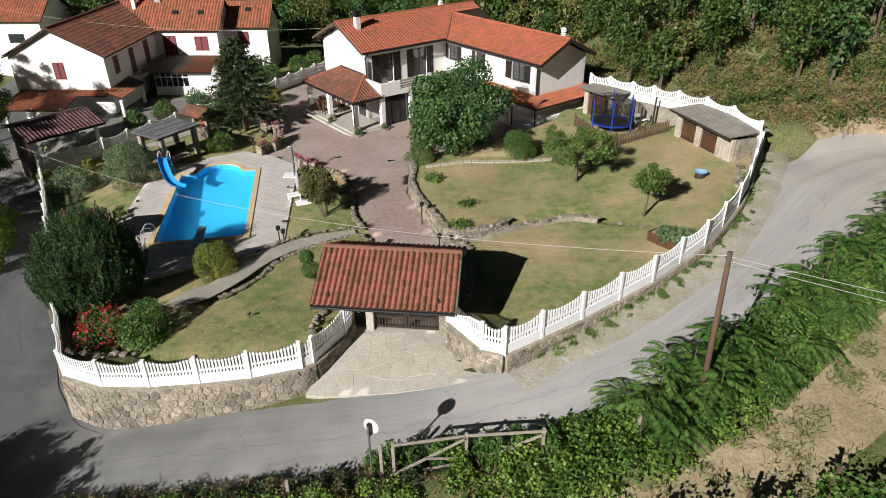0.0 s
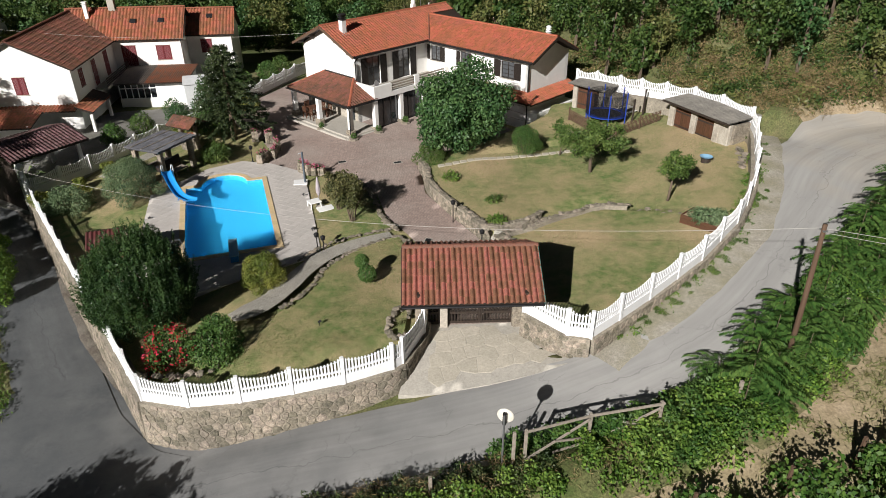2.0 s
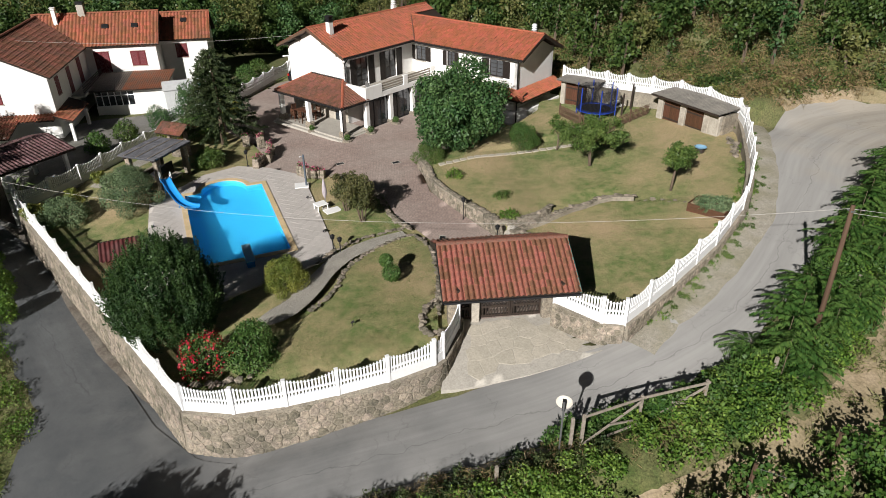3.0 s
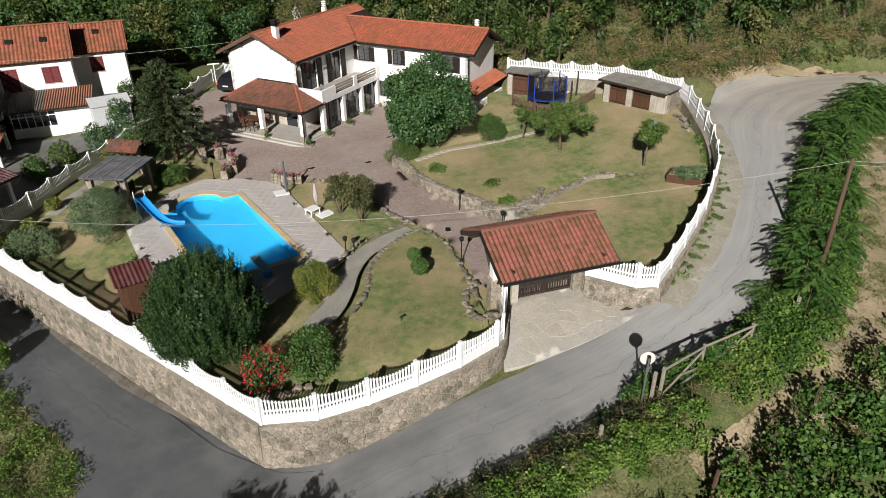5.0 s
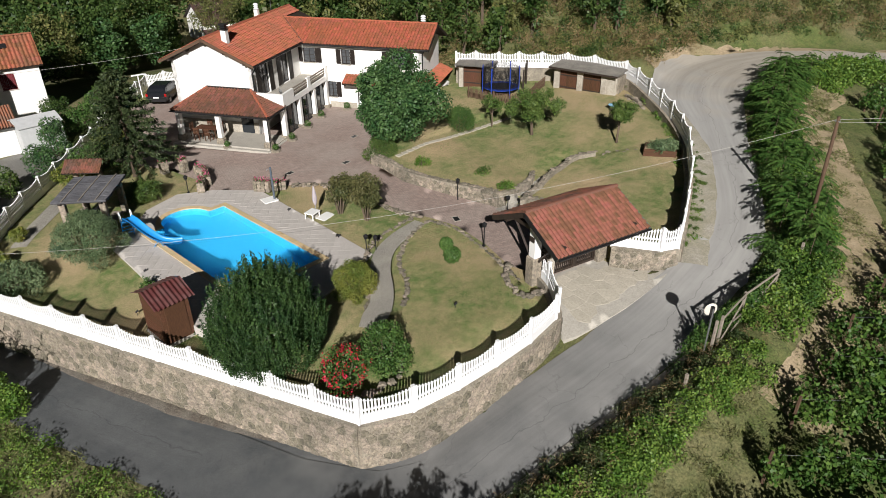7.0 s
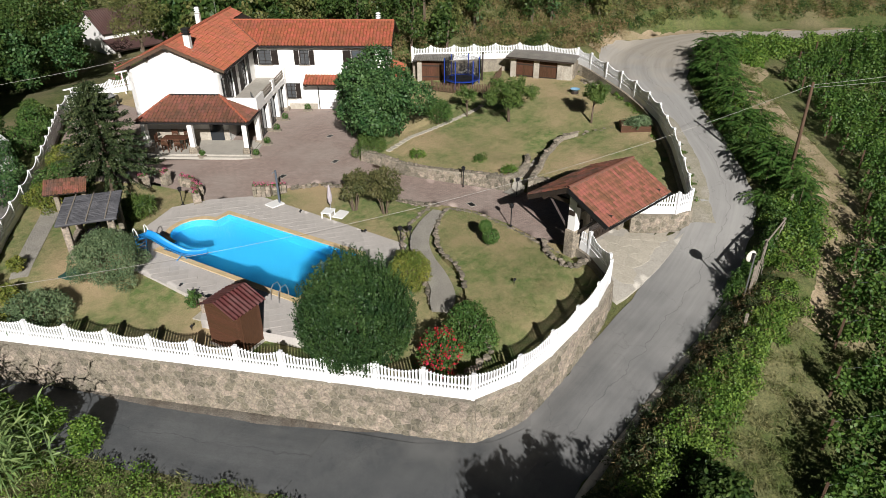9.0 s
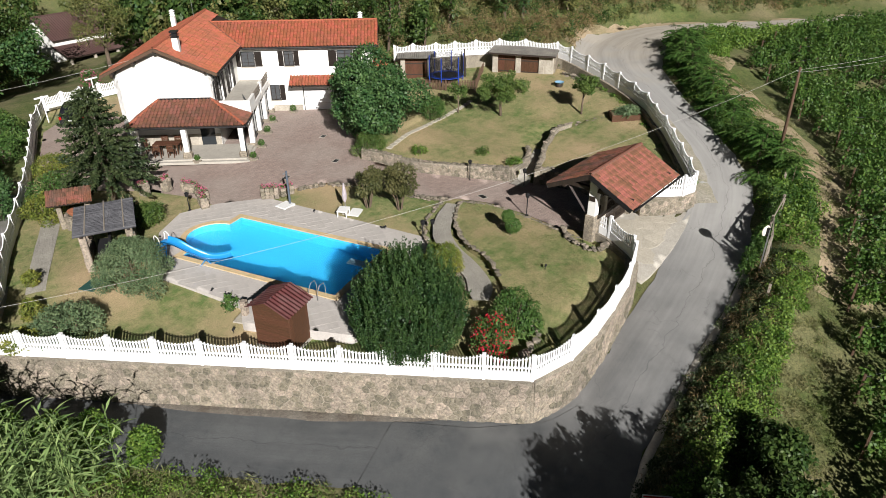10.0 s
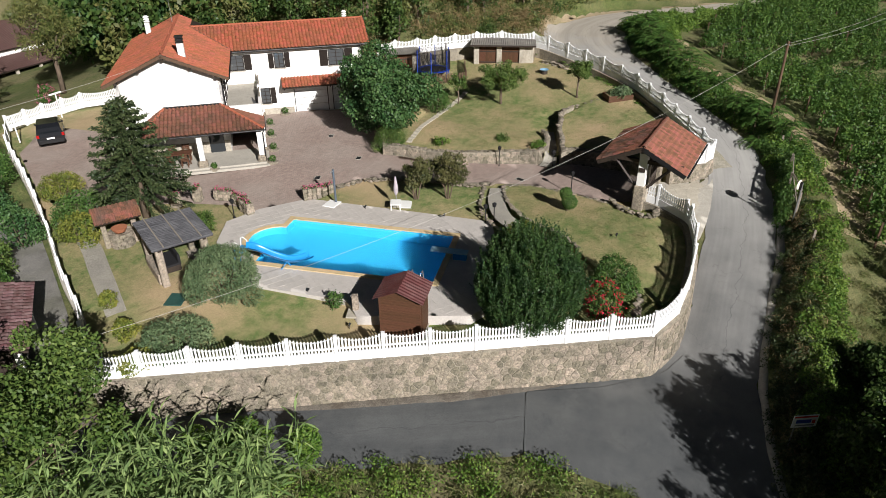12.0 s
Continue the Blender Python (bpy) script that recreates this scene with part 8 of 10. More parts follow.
def pool_ladder(at, rot, label):
    t = thing("pool_ladder", pose(*at, 0, 0, rot), label, "pool ladder", "pool ladders")
    for s in (-0.25, 0.25):
        part("rail", Mesh().tube([(s, 0.55, 0), (s, 0.5, 0.5), (s, 0.3, 0.72), (s, 0.0, 0.7), (s, -0.12, 0.4), (s, -0.12, -0.9)], 0.022, 8), M["metal_grey"], t)
    for z in (-0.25, -0.5, -0.75):
        part("step", Mesh().box(-0.25, -0.18, z, 0.25, -0.08, z + 0.03), M["metal_grey"], t)


pool_ladder((*pool_xy(-0.12, 0.75), DECK_Z), 100, "bright steel pool ladder at the shaded corner")
shower = thing("outdoor_shower", pose(-9.95, 40.45, DECK_Z), "grey pole shower on a white tray by the pool", "shower")
part("tray", Mesh().box(-0.75, -0.3, 0.0, 0.15, 0.5, 0.05, None, 0.015), M["plastic_white"], shower, "white shower tray")
part("pole", Mesh().lathe([(0.07, 0.05), (0.065, 2.1), (0.05, 2.16)], sides=12), mat("dark grey shower pole", (0.10, 0.12, 0.15), (0.08, 0.10, 0.12), 8, 0.4), shower)
part("head", Mesh().tube([(0, 0, 2.05), (-0.18, 0, 2.08), (-0.26, 0, 2.02)], 0.03, 8), M["metal_grey"], shower)
par_ = thing("parasol", pose(-8.95, 36.85, yard_z(-8.95, 36.85)), "closed pale parasol on a pole beside the white table", "parasol")
part("pole", Mesh().tube([(0, 0, 0), (0, 0, 1.95)], 0.025, 8), M["metal_grey"], par_)
part("canopy", Mesh().lathe([(0.05, 0.75), (0.13, 0.95), (0.15, 1.2), (0.10, 1.6), (0.04, 1.95)], sides=9), mat("grey-mauve folded canvas", (0.48, 0.43, 0.45), (0.34, 0.30, 0.33), 7, 0.85, stretch=(4, 4, 0.4)), par_)
part("base", Mesh().lathe([(0.25, 0.0), (0.25, 0.06), (0.06, 0.12)], sides=14), M["concrete"], par_)
tb = thing("plastic_table", pose(-9.25, 36.75, yard_z(-9.25, 36.75), 0, 0, 25), "low white plastic garden table on the grass", "table")
part("top", Mesh().box(-0.38, -0.32, 0.42, 0.38, 0.32, 0.47, None, 0.02), M["plastic_white"], tb)
for x in (-0.3, 0.3):
    for y in (-0.25, 0.25):
        part("leg", Mesh().tube([(x * 1.1, y * 1.1, 0), (x, y, 0.43)], [0.03, 0.045], 6), M["plastic_white"], tb)
tagged(part("stepping_slab", Mesh().box(-0.5, -0.35, 0, 0.5, 0.35, 0.04, None, 0.01), M["plastic_white"], None, "white slab on the grass beside the table", m=pose(-8.6, 36.4, yard_z(-8.6, 36.4) + 0.01, 0, 0, 20)), "", "slab")

# garden shed of brown boards
gs = thing("garden_shed", pose(-20.15, 32.05, -1.3, 0, 0, -80), "brown board garden shed with a maroon corrugated roof", "shed")
W_, D_, H_ = 1.85, 1.35, 2.05
for k in range(15):
    z = k * 0.136
    part("board", Mesh().box(0, 0, z, W_, 0.04, z + 0.128, None, 0.008), M["wood_brown"], gs)
    part("board", Mesh().box(W_ - 0.04, 0.045, z, W_, D_, z + 0.128, None, 0.008), M["wood_brown"], gs)
part("plinth", Mesh().box(-0.05, -0.05, -0.25, W_ + 0.05, D_ + 0.05, -0.002), M["concrete"], gs)
part("wall", Mesh().box(0, 0.045, 0, 0.04, D_, H_).box(0.04, D_ - 0.04, 0, W_ - 0.045, D_, H_), M["wood_brown"], gs)
part("gable", Mesh().add([(0, 0.0, H_), (W_, 0.0, H_), (W_ / 2, 0.0, H_ + 0.42), (0, 0.04, H_), (W_, 0.04, H_), (W_ / 2, 0.04, H_ + 0.42)], [(0, 1, 2), (5, 4, 3), (0, 3, 4, 1), (1, 4, 5, 2), (2, 5, 3, 0)]), M["wood_brown"], gs)
part("door", Mesh().box(W_ + 0.002, 0.2, 0.05, W_ + 0.035, D_ - 0.2, 1.85, None, 0.01), M["wood_door"], gs, "red-brown plank door")
for s in (0, 1):
    rf = Mesh()

    def sheet_pt(u, v, s=s):
        x = -0.2 + (W_ / 2 + 0.2) * u if s == 0 else W_ + 0.2 - (W_ / 2 + 0.2) * u
        return (x, -0.25 + (D_ + 0.5) * v, H_ - 0.05 + 0.50 * u + 0.028 * math.sin(v * 2 * math.pi * 9))

    rf.grid(sheet_pt, 2, 72)
    part("roof_sheet", rf, M["roof_maroon"], gs, "maroon corrugated roof sheet")
bb = thing("barbecue", pose(-19.3, 33.75, -1.12, 0, 0, 20), "small stone chimney on a pale slab beside the shed", "barbecue")
part("slab", Mesh().box(-0.5, -0.4, 0, 0.5, 0.4, 0.06, None, 0.015), M["flag"], bb)
part("chimney", Mesh().box(-0.14, -0.14, 0.06, 0.14, 0.14, 0.95, None, 0.03), M["stone"], bb)
tagged(part("ground_mat", Mesh().box(-0.5, -0.42, 0, 0.5, 0.42, 0.05, None, 0.01), mat("dark green cover", (0.02, 0.07, 0.06), (0.03, 0.09, 0.075), 9, 0.6), None, "flat dark green cover lying on the grass", m=pose(-21.75, 42.1, -1.06, 0, 0, 20)), "", "cover")

# reed-roofed pergola on stone posts
pg = thing("pergola", pose(-21.25, 43.35, -1.08, 0, 0, -31), "open pergola with a dark reed roof on rough stone posts", "pergola")
for x, y in ((0.2, 0.15), (2.35, 0.15), (0.2, 2.9), (2.35, 2.9)):
    part("post", Mesh().box(x - 0.17, y - 0.17, 0, x + 0.17, y + 0.17, 2.1 + 0.1 * (y > 1), None, 0.04), M["stone"], pg, "rough stone post")
for x in (0.2, 2.35):
    part("beam", Mesh().box(x - 0.07, -0.2, 2.08, x + 0.07, 3.3, 2.24), M["wood_dark"], pg)
rng = random.Random(600)
for k in range(22):
    y = -0.25 + k * 0.165
    part("reed", Mesh().tube([(-0.15, y + rng.uniform(-0.03, 0.03), 2.27 + rng.uniform(0, .03)), (2.75, y + rng.uniform(-0.03, 0.03), 2.27 + rng.uniform(0, .03))], 0.088, 7), M["thatch_dark"], pg)
for x in (0.4, 1.3, 2.2):
    part("batten", Mesh().box(x - 0.03, -0.3, 2.34, x + 0.03, 3.4, 2.39), M["wood_grey"], pg)
part("low_wall", Mesh().box(-0.05, 0.35, 0, 0.3, 2.7, 0.6, None, 0.05), M["stone"], pg, "low rough stone side wall")
pt_ = thing("bench", pose(-20.15, 44.1, -1.08, 0, 0, -31), "dark cushioned bench under the pergola", "bench")
part("seat", Mesh().box(0, 0, 0.38, 0.75, 1.6, 0.48, None, 0.02), M["black_mat"], pt_)
part("frame", Mesh().box(0.02, 0.02, 0, 0.73, 1.58, 0.38), M["wood_dark"], pt_)
part("backrest", Mesh().box(0.62, 0, 0.48, 0.75, 1.6, 0.95, None, 0.03), M["black_mat"], pt_)
tt = thing("low_table", pose(-19.1, 43.3, -1.08, 0, 0, -31), "pale low table under the pergola", "table")
part("top", Mesh().box(0, 0, 0.4, 0.6, 1.2, 0.45, None, 0.015), M["wood_grey"], tt)
for x in (0.05, 0.55):
    for y in (0.06, 1.14):
        part("leg", Mesh().box(x - 0.03, y - 0.03, 0, x + 0.03, y + 0.03, 0.4), M["wood_grey"], tt)

# tiled well
wl = thing("well", pose(-18.65, 48.6, -1.05, 0, 0, -34), "round stone well under a small tiled roof", "well")
for k in range(4):
    for j in range(12):
        a0, a1 = 2 * math.pi * (j + 0.5 * (k % 2)) / 12 + 0.02, 2 * math.pi * (j + 1 + 0.5 * (k % 2)) / 12 - 0.02
        r0, r1, z0 = 0.42, 0.64 + rng.uniform(-0.02, 0.03), k * 0.21
        me = Mesh().prism([(r0 * math.cos(a0), r0 * math.sin(a0)), (r1 * math.cos(a0), r1 * math.sin(a0)), (r1 * math.cos(a1), r1 * math.sin(a1)), (r0 * math.cos(a1), r0 * math.sin(a1))], z0, z0 + 0.2)
        part("stone", me, M["stone"], wl)
part("pot", Mesh().lathe([(0.28, 0.82), (0.40, 1.02), (0.42, 1.06)], sides=12), M["terracotta"], wl)
for x in (-0.75, 0.75):
    part("post", Mesh().box(x - 0.13, -0.13, 0, x + 0.13, 0.13, 1.85, None, 0.03), M["stone"], wl)
part("ridge_beam", Mesh().box(-1.1, -0.06, 2.2, 1.1, 0.06, 2.34), M["wood_dark"], wl)
part("tie", Mesh().box(-0.8, -0.06, 1.8, 0.8, 0.06, 1.92), M["wood_dark"], wl)
for s in (-1, 1):
    part("tiles", tiled(((-1.15 if s < 0 else 1.15), s * 0.95, 1.85), (1 if s < 0 else -1, 0, 0), Vector((0, -s * 0.95, 0.55)), 2.3, 1.1, 0.21, 0.3, seed=610 + s), M["tile_gate_i"], wl, "weathered clay tiles")
    part("boarding", slab([(-1.12, s * 0.93, 1.83), (1.12, s * 0.93, 1.83), (1.12, 0, 2.36), (-1.12, 0, 2.36)][::-s], 0.05), M["wood_dark"], wl)

# ---------------------------------------------------------------- garden lamps


def garden_lamp(x, y, z, h, label="dark metal garden lamp with a small lantern head"):
    t = thing("garden_lamp", pose(x, y, z), label, "lamp", "garden lamps")
    part("base", Mesh().lathe([(0.1, 0), (0.1, 0.04), (0.04, 0.08)], sides=10), M["metal_dark"], t)
    part("post", Mesh().tube([(0, 0, 0.05), (0, 0, h)], 0.03, 8), M["metal_dark"], t)
    part("lantern", Mesh().lathe([(0.04, h), (0.11, h + 0.06), (0.12, h + 0.2), (0.15, h + 0.22), (0.03, h + 0.32)], sides=8), M["metal_dark"], t)


for x, y, h in ((-1.3, 33.0, 1.15), (-3.9, 27.5, 1.1), (-8.95, 31.2, 0.9), (-8.6, 30.8, 0.9), (-13.8, 45.0, 0.9), (-0.3, 29.6, 1.0)):
    garden_lamp(x, y, yard_z(x, y) if x > -1.5 or y > 31 or x < -8 else -0.6, h)
for x, y in ((-8.7, 23.9), (-14.2, 24.2), (-18.9, 36.6), (-20.2, 33.6), (-9.3, 33.6), (-10.0, 38.4)):
    t = thing("spot_lamp", pose(x, y, yard_z(x, y) if x < -9 else island_z(x, y)), "tiny black spotlight on a ground spike", "lamp", "spot lamps")
    part("spike", Mesh().tube([(0, 0, 0), (0, 0, 0.2)], 0.015, 6), M["metal_dark"], t)
    part("head", Mesh().tube([(-0.06, 0, 0.2), (0.08, 0, 0.27)], [0.04, 0.06], 8), M["metal_dark"], t)

# flower planters and stub walls of stone by the court
def stone_planter(x, y, z, w, d, h, rot, seed, label):
    rng = random.Random(seed)
    t = thing("stone_planter", pose(x, y, z, 0, 0, rot), label, "planter", "stone planters")
    rows = max(2, round(h / 0.2))
    for j in range(rows):
        n = max(2, round(w / 0.3))
        for i in range(n):
            x0 = -w / 2 + w * i / n + rng.uniform(-0.015, 0.015)
            part("stone", Mesh().box(x0 + 0.008, -d / 2 + rng.uniform(-.03, .03), j * h / rows, x0 + w / n - 0.008, d / 2 + rng.uniform(-.03, .03), (j + 1) * h / rows - 0.012, None, 0.025), M["stone"], t)
    r2 = np.random.default_rng(seed)
    p = np.stack([r2.uniform(-w / 2, w / 2, 140), r2.uniform(-d / 3, d / 3, 140), h + r2.uniform(0, 0.22, 140)], 1)
    part("bloom", ngon_mesh(leaf_quads(p[:70], np.tile((0, 0, 1.0), (70, 1)), 0.1, 0.09, r2, 0.9), 4, "flowers", L["flower_pink"]), None, t, "pink-red geraniums")
    part("foliage", ngon_mesh(leaf_quads(p[70:] - (0, 0, 0.06), np.tile((0, 0, 1.0), (70, 1)), 0.11, 0.09, r2, 0.9), 4, "foliage", L["box"]), None, t)


stone_planter(-13.0, 44.7, -1.0, 1.1, 0.45, 0.75, 65, 620, "rough stone planter with pink geraniums at the court's edge")
stone_planter(-12.3, 45.7, -0.95, 1.2, 0.4, 0.6, 80, 621, "rough stone planter wall with pink geraniums")
stone_planter(-12.2, 47.0, -0.9, 1.2, 0.4, 0.6, 105, 622, "rough stone planter wall with pink geraniums")
stone_planter(-12.9, 48.4, -0.9, 0.5, 0.5, 0.85, 20, 623, "square stone pillar topped with geraniums")
stone_planter(-14.0, 49.1, -0.95, 0.5, 0.5, 0.8, 10, 624, "square stone pillar topped with geraniums")
stone_planter(-10.0, 42.1, -0.9, 1.1, 0.45, 0.7, -50, 625, "rough stone planter with pink geraniums by the shower")
stone_planter(-9.1, 41.6, -0.9, 0.9, 0.4, 0.55, -20, 626, "low stone planter with pink geraniums")
for i, (x, y, r) in enumerate(((-2.75, -6.0, 0.22), (-0.4, -6.15, 0.24), (2.5, -6.1, 0.24), (5.1, -6.1, 0.24), (-2.9, -2.2, 0.2), (7.5, -7.4, 0.26))):
    w = HOUSE @ Vector((x, y, 0))
    t = thing("box_ball", pose(w.x, w.y, w.z + 0.03), "small clipped box ball in a stone ring by the house", "bush", "box balls")
    r2 = np.random.default_rng(640 + i)
    p, d = blob_points([(0, 0, r + 0.12, r, r, r)], 420, r2, 0.85)
    part("foliage", ngon_mesh(leaf_quads(p, d, 0.07, 0.05, r2, 0.7), 4, "foliage", L["box"]), None, t)
    part("ring", Mesh().lathe([(r + 0.16, 0), (r + 0.14, 0.12), (r + 0.02, 0.14)], sides=9), M["stone_i"], t, "rough stone ring")
for x, y, rot in ((-0.6, 46.5, 20), (-3.7, 42.4, 15), (-7.5, 43.3, 20), (-3.0, 31.0, 70)):
    t = thing("drain_cover", pose(x, y, yard_z(x, y) + 0.072, 0, 0, rot), "dark iron drain grate set in the paving", "drain", "drain covers")
    part("rim", Mesh().box(-0.3, -0.2, 0, 0.3, -0.16, 0.02).box(-0.3, 0.16, 0, 0.3, 0.2, 0.02).box(-0.3, -0.16, 0, -0.26, 0.16, 0.02).box(0.26, -0.16, 0, 0.3, 0.16, 0.02), M["concrete"], t)
    part("grate", Mesh().box(-0.26, -0.16, 0, 0.26, 0.16, 0.012), M["metal_dark"], t)

# ---------------------------------------------------------------- sheds, trampoline, far corner


def plank_door(parent, m, w, h, n, label):
    dr = part("door", Mesh().box(0, 0.02, 0.02, w, 0.05, h), M["wood_door"], parent, label, m=m)
    for k in range(n):
        part("plank", Mesh().box(w * k / n + 0.005, -0.01, 0.02, w * (k + 1) / n - 0.005, 0.02, h, None, 0.005), M["wood_door"], dr)
    for z in (h * 0.2, h * 0.75):
        part("ledge", Mesh().box(0.03, -0.03, z, w - 0.03, -0.011, z + 0.1), M["wood_dark"], dr)


sh = thing("store_shed", pose(15.0, 41.0, 1.28, 0, 0, -72.5), "low plastered store with two plank doors and a grey roof", "shed")
LS = 4.75
for x in (0.0, 2.0, 4.0):
    part("pillar", Mesh().box(x - 0.05, -0.05, -0.1, x + 0.42, 0.4, 1.85, None, 0.04), M["plaster_old"], sh, "rough plastered pillar")
part("wall", Mesh().box(4.37, 0.0, -0.2, 5.2, 0.35, 1.75, None, 0.05), M["plaster_old"], sh, "rubble end wall with lime plaster")
part("wall", Mesh().box(5.0, 0.36, -0.3, 5.3, 2.3, 1.7, None, 0.05), M["stone_i"], sh, "rubble side wall")
part("wall", Mesh().box(-0.1, 0.41, -0.3, 0.15, 2.3, 1.7), M["plaster_old"], sh)
part("back_wall", Mesh().box(0.16, 2.1, -0.3, 4.98, 2.3, 1.75), M["plaster_old"], sh)
part("sill", Mesh().box(-0.1, -0.35, -0.25, 5.3, -0.06, 0.05, None, 0.03), M["concrete"], sh, "concrete step along the front")
plank_door(sh, pose(0.44, 0.12, 0.02), 1.48, 1.7, 8, "red-brown plank double doors, shut")
plank_door(sh, pose(2.44, 0.12, 0.02), 1.48, 1.7, 8, "red-brown plank double doors, shut")
part("lintel", Mesh().box(-0.1, -0.02, 1.86, 5.2, 0.2, 2.0), M["wood_dark"], sh)
rf = Mesh().grid(lambda u, v: (-0.35 + 5.75 * u, -0.45 + 2.9 * v, 2.0 + 0.12 * v + 0.02 * math.sin(u * 2 * math.pi * 30)), 240, 3)
k_ = len(rf.v)
rf.grid(lambda u, v: (-0.35 + 5.75 * u, -0.45 + 2.9 * v, 1.95 + 0.12 * v), 2, 2)
part("roof", rf, M["slate_roof"], sh, "lichen-grey corrugated roof")
part("fascia", Mesh().box(-0.35, -0.48, 1.86, 5.4, -0.43, 1.99), M["wood_dark"], sh)
s1 = thing("store_shed", pose(10.25, 47.3, 1.0, 0, 0, -55), "small plastered store with a plank door and a grey roof", "shed")
for x in (0.0, 2.3):
    part("pillar", Mesh().box(x - 0.05, -0.05, -0.1, x + 0.35, 0.4, 1.8, None, 0.04), M["plaster_old"], s1, "rough plastered pillar")
part("back_wall", Mesh().box(0, 1.7, -0.2, 2.6, 1.85, 1.8).box(-0.05, 0.41, -0.2, 0.1, 1.69, 1.75).box(2.5, 0.41, -0.2, 2.62, 1.69, 1.75), M["plaster_old"], s1)
plank_door(s1, pose(0.34, 0.12, 0.02), 1.92, 1.7, 10, "red-brown plank doors, shut")
part("roof", Mesh().grid(lambda u, v: (-0.3 + 3.3 * u, -0.5 + 2.4 * v, 1.95 + 0.1 * v + 0.02 * math.sin(u * 2 * math.pi * 18)), 140, 3).grid(lambda u, v: (-0.3 + 3.3 * u, -0.5 + 2.4 * v, 1.9 + 0.1 * v), 2, 2), M["slate_roof"], s1, "lichen-grey corrugated roof")

tr = thing("trampoline", pose(11.4, 43.4, upper_z(11.4, 43.4)), "round trampoline with blue padding and a black safety net", "trampoline")
ringm = Mesh()
for r0, r1, z0 in ((1.12, 1.42, 0.62),):
    N = 32
    for k in range(N):
        a = 2 * math.pi * k / N
        ringm.v += [(r0 * math.cos(a), r0 * math.sin(a), z0 - 0.03), (r1 * math.cos(a), r1 * math.sin(a), z0 - 0.05), (r1 * math.cos(a), r1 * math.sin(a), z0), (r0 * math.cos(a), r0 * math.sin(a), z0 + 0.03)]
    for k in range(N):
        a, b = 4 * k, 4 * ((k + 1) % N)
        ringm.f += [(a + i, b + i, b + (i + 1) % 4, a + (i + 1) % 4) for i in range(4)]
part("pad", ringm, M["tarp_blue"], tr, "blue padded rim")
part("mat", Mesh().lathe([(1.14, 0.58), (1.14, 0.59)], sides=32), M["black_mat"], tr, "black jumping mat")
for k in range(6):
    a = 2 * math.pi * k / 6 + 0.3
    part("pole", Mesh().tube([(1.45 * math.cos(a), 1.45 * math.sin(a), 0), (1.45 * math.cos(a), 1.45 * math.sin(a), 2.3)], 0.045, 8), M["tarp_blue"], tr, "blue sleeved net pole")
net = Mesh()
for k in range(96):
    a = 2 * math.pi * k / 96
    net.tube([(1.42 * math.cos(a), 1.42 * math.sin(a), 0.65), (1.42 * math.cos(a), 1.42 * math.sin(a), 2.15)], 0.010, 3, False)
for j in range(30):
    z = 0.7 + j * 0.05
    net.tube([(1.42 * math.cos(2 * math.pi * k / 24), 1.42 * math.sin(2 * math.pi * k / 24), z) for k in range(25)], 0.010, 3, False)
part("net", net, M["metal_dark"], tr, "fine black safety net")

bf = thing("picket_fence", Matrix.Identity(4), "low dark brown picket fence round the play corner", "fence")
sl_d = Mesh().box(-0.035, -0.012, 0.05, 0.035, 0.012, 0.82, None, 0.006).data("slat", M["wood_pole"])
po_d = Mesh().box(-0.05, -0.05, -0.1, 0.05, 0.05, 0.95, None, 0.012).data("post", M["wood_pole"])
BF = [(9.2, 44.8), (9.7, 42.3), (11.0, 40.2), (13.0, 41.1), (14.8, 41.8)]
for (x0, y0), (x1, y1) in zip(BF, BF[1:]):
    ln = math.hypot(x1 - x0, y1 - y0)
    a = math.degrees(math.atan2(y1 - y0, x1 - x0))
    z0, z1 = upper_z(x0, y0), upper_z(x1, y1)
    part("post", po_d, None, bf, m=pose(x0, y0, z0, 0, 0, a))
    n = int(ln / 0.125)
    for k in range(n):
        f = (k + 0.5) / n
        part("slat", sl_d, None, bf, m=pose(x0 + (x1 - x0) * f, y0 + (y1 - y0) * f, z0 + (z1 - z0) * f, 0, 0, a))
    for z in (0.2, 0.62):
        part("rail", Mesh().tube([(x0, y0, z0 + z), (x1, y1, z1 + z)], 0.025, 4), M["wood_pole"], bf)
for x, y, h in ((14.2, 43.4, 1.9), (13.1, 42.6, 1.6)):
    tagged(part("wooden_post", Mesh().tube([(0, 0, -0.2), (0.03, 0, h)], [0.08, 0.06], 7), M["wood_dark"], None, "tall dark wooden post behind the trampoline", m=pose(x, y, upper_z(x, y))), "", "post", "tall posts")
pk = thing("picnic_table", pose(13.3, 44.3, upper_z(13.3, 44.3), 0, 0, 30), "small white plastic picnic table in the play corner", "table")
part("top", Mesh().box(-0.5, -0.3, 0.45, 0.5, 0.3, 0.5, None, 0.02), M["plastic_white"], pk)
for y in (-0.5, 0.5):
    part("seat", Mesh().box(-0.5, y - 0.12, 0.25, 0.5, y + 0.12, 0.29, None, 0.015), M["plastic_white"], pk)
for x in (-0.4, 0.4):
    part("leg", Mesh().tube([(x, -0.5, 0.0), (x, -0.2, 0.45)], 0.03, 5), M["plastic_white"], pk)
    part("leg", Mesh().tube([(x, 0.5, 0.0), (x, 0.2, 0.45)], 0.03, 5), M["plastic_white"], pk)
lump_row("rockery", [(16.9, 35.2), (16.6, 34.0), (15.9, 33.0)], upper_z, 0.4, 650, "heap of rough stones beside the store", 2, 0.12)

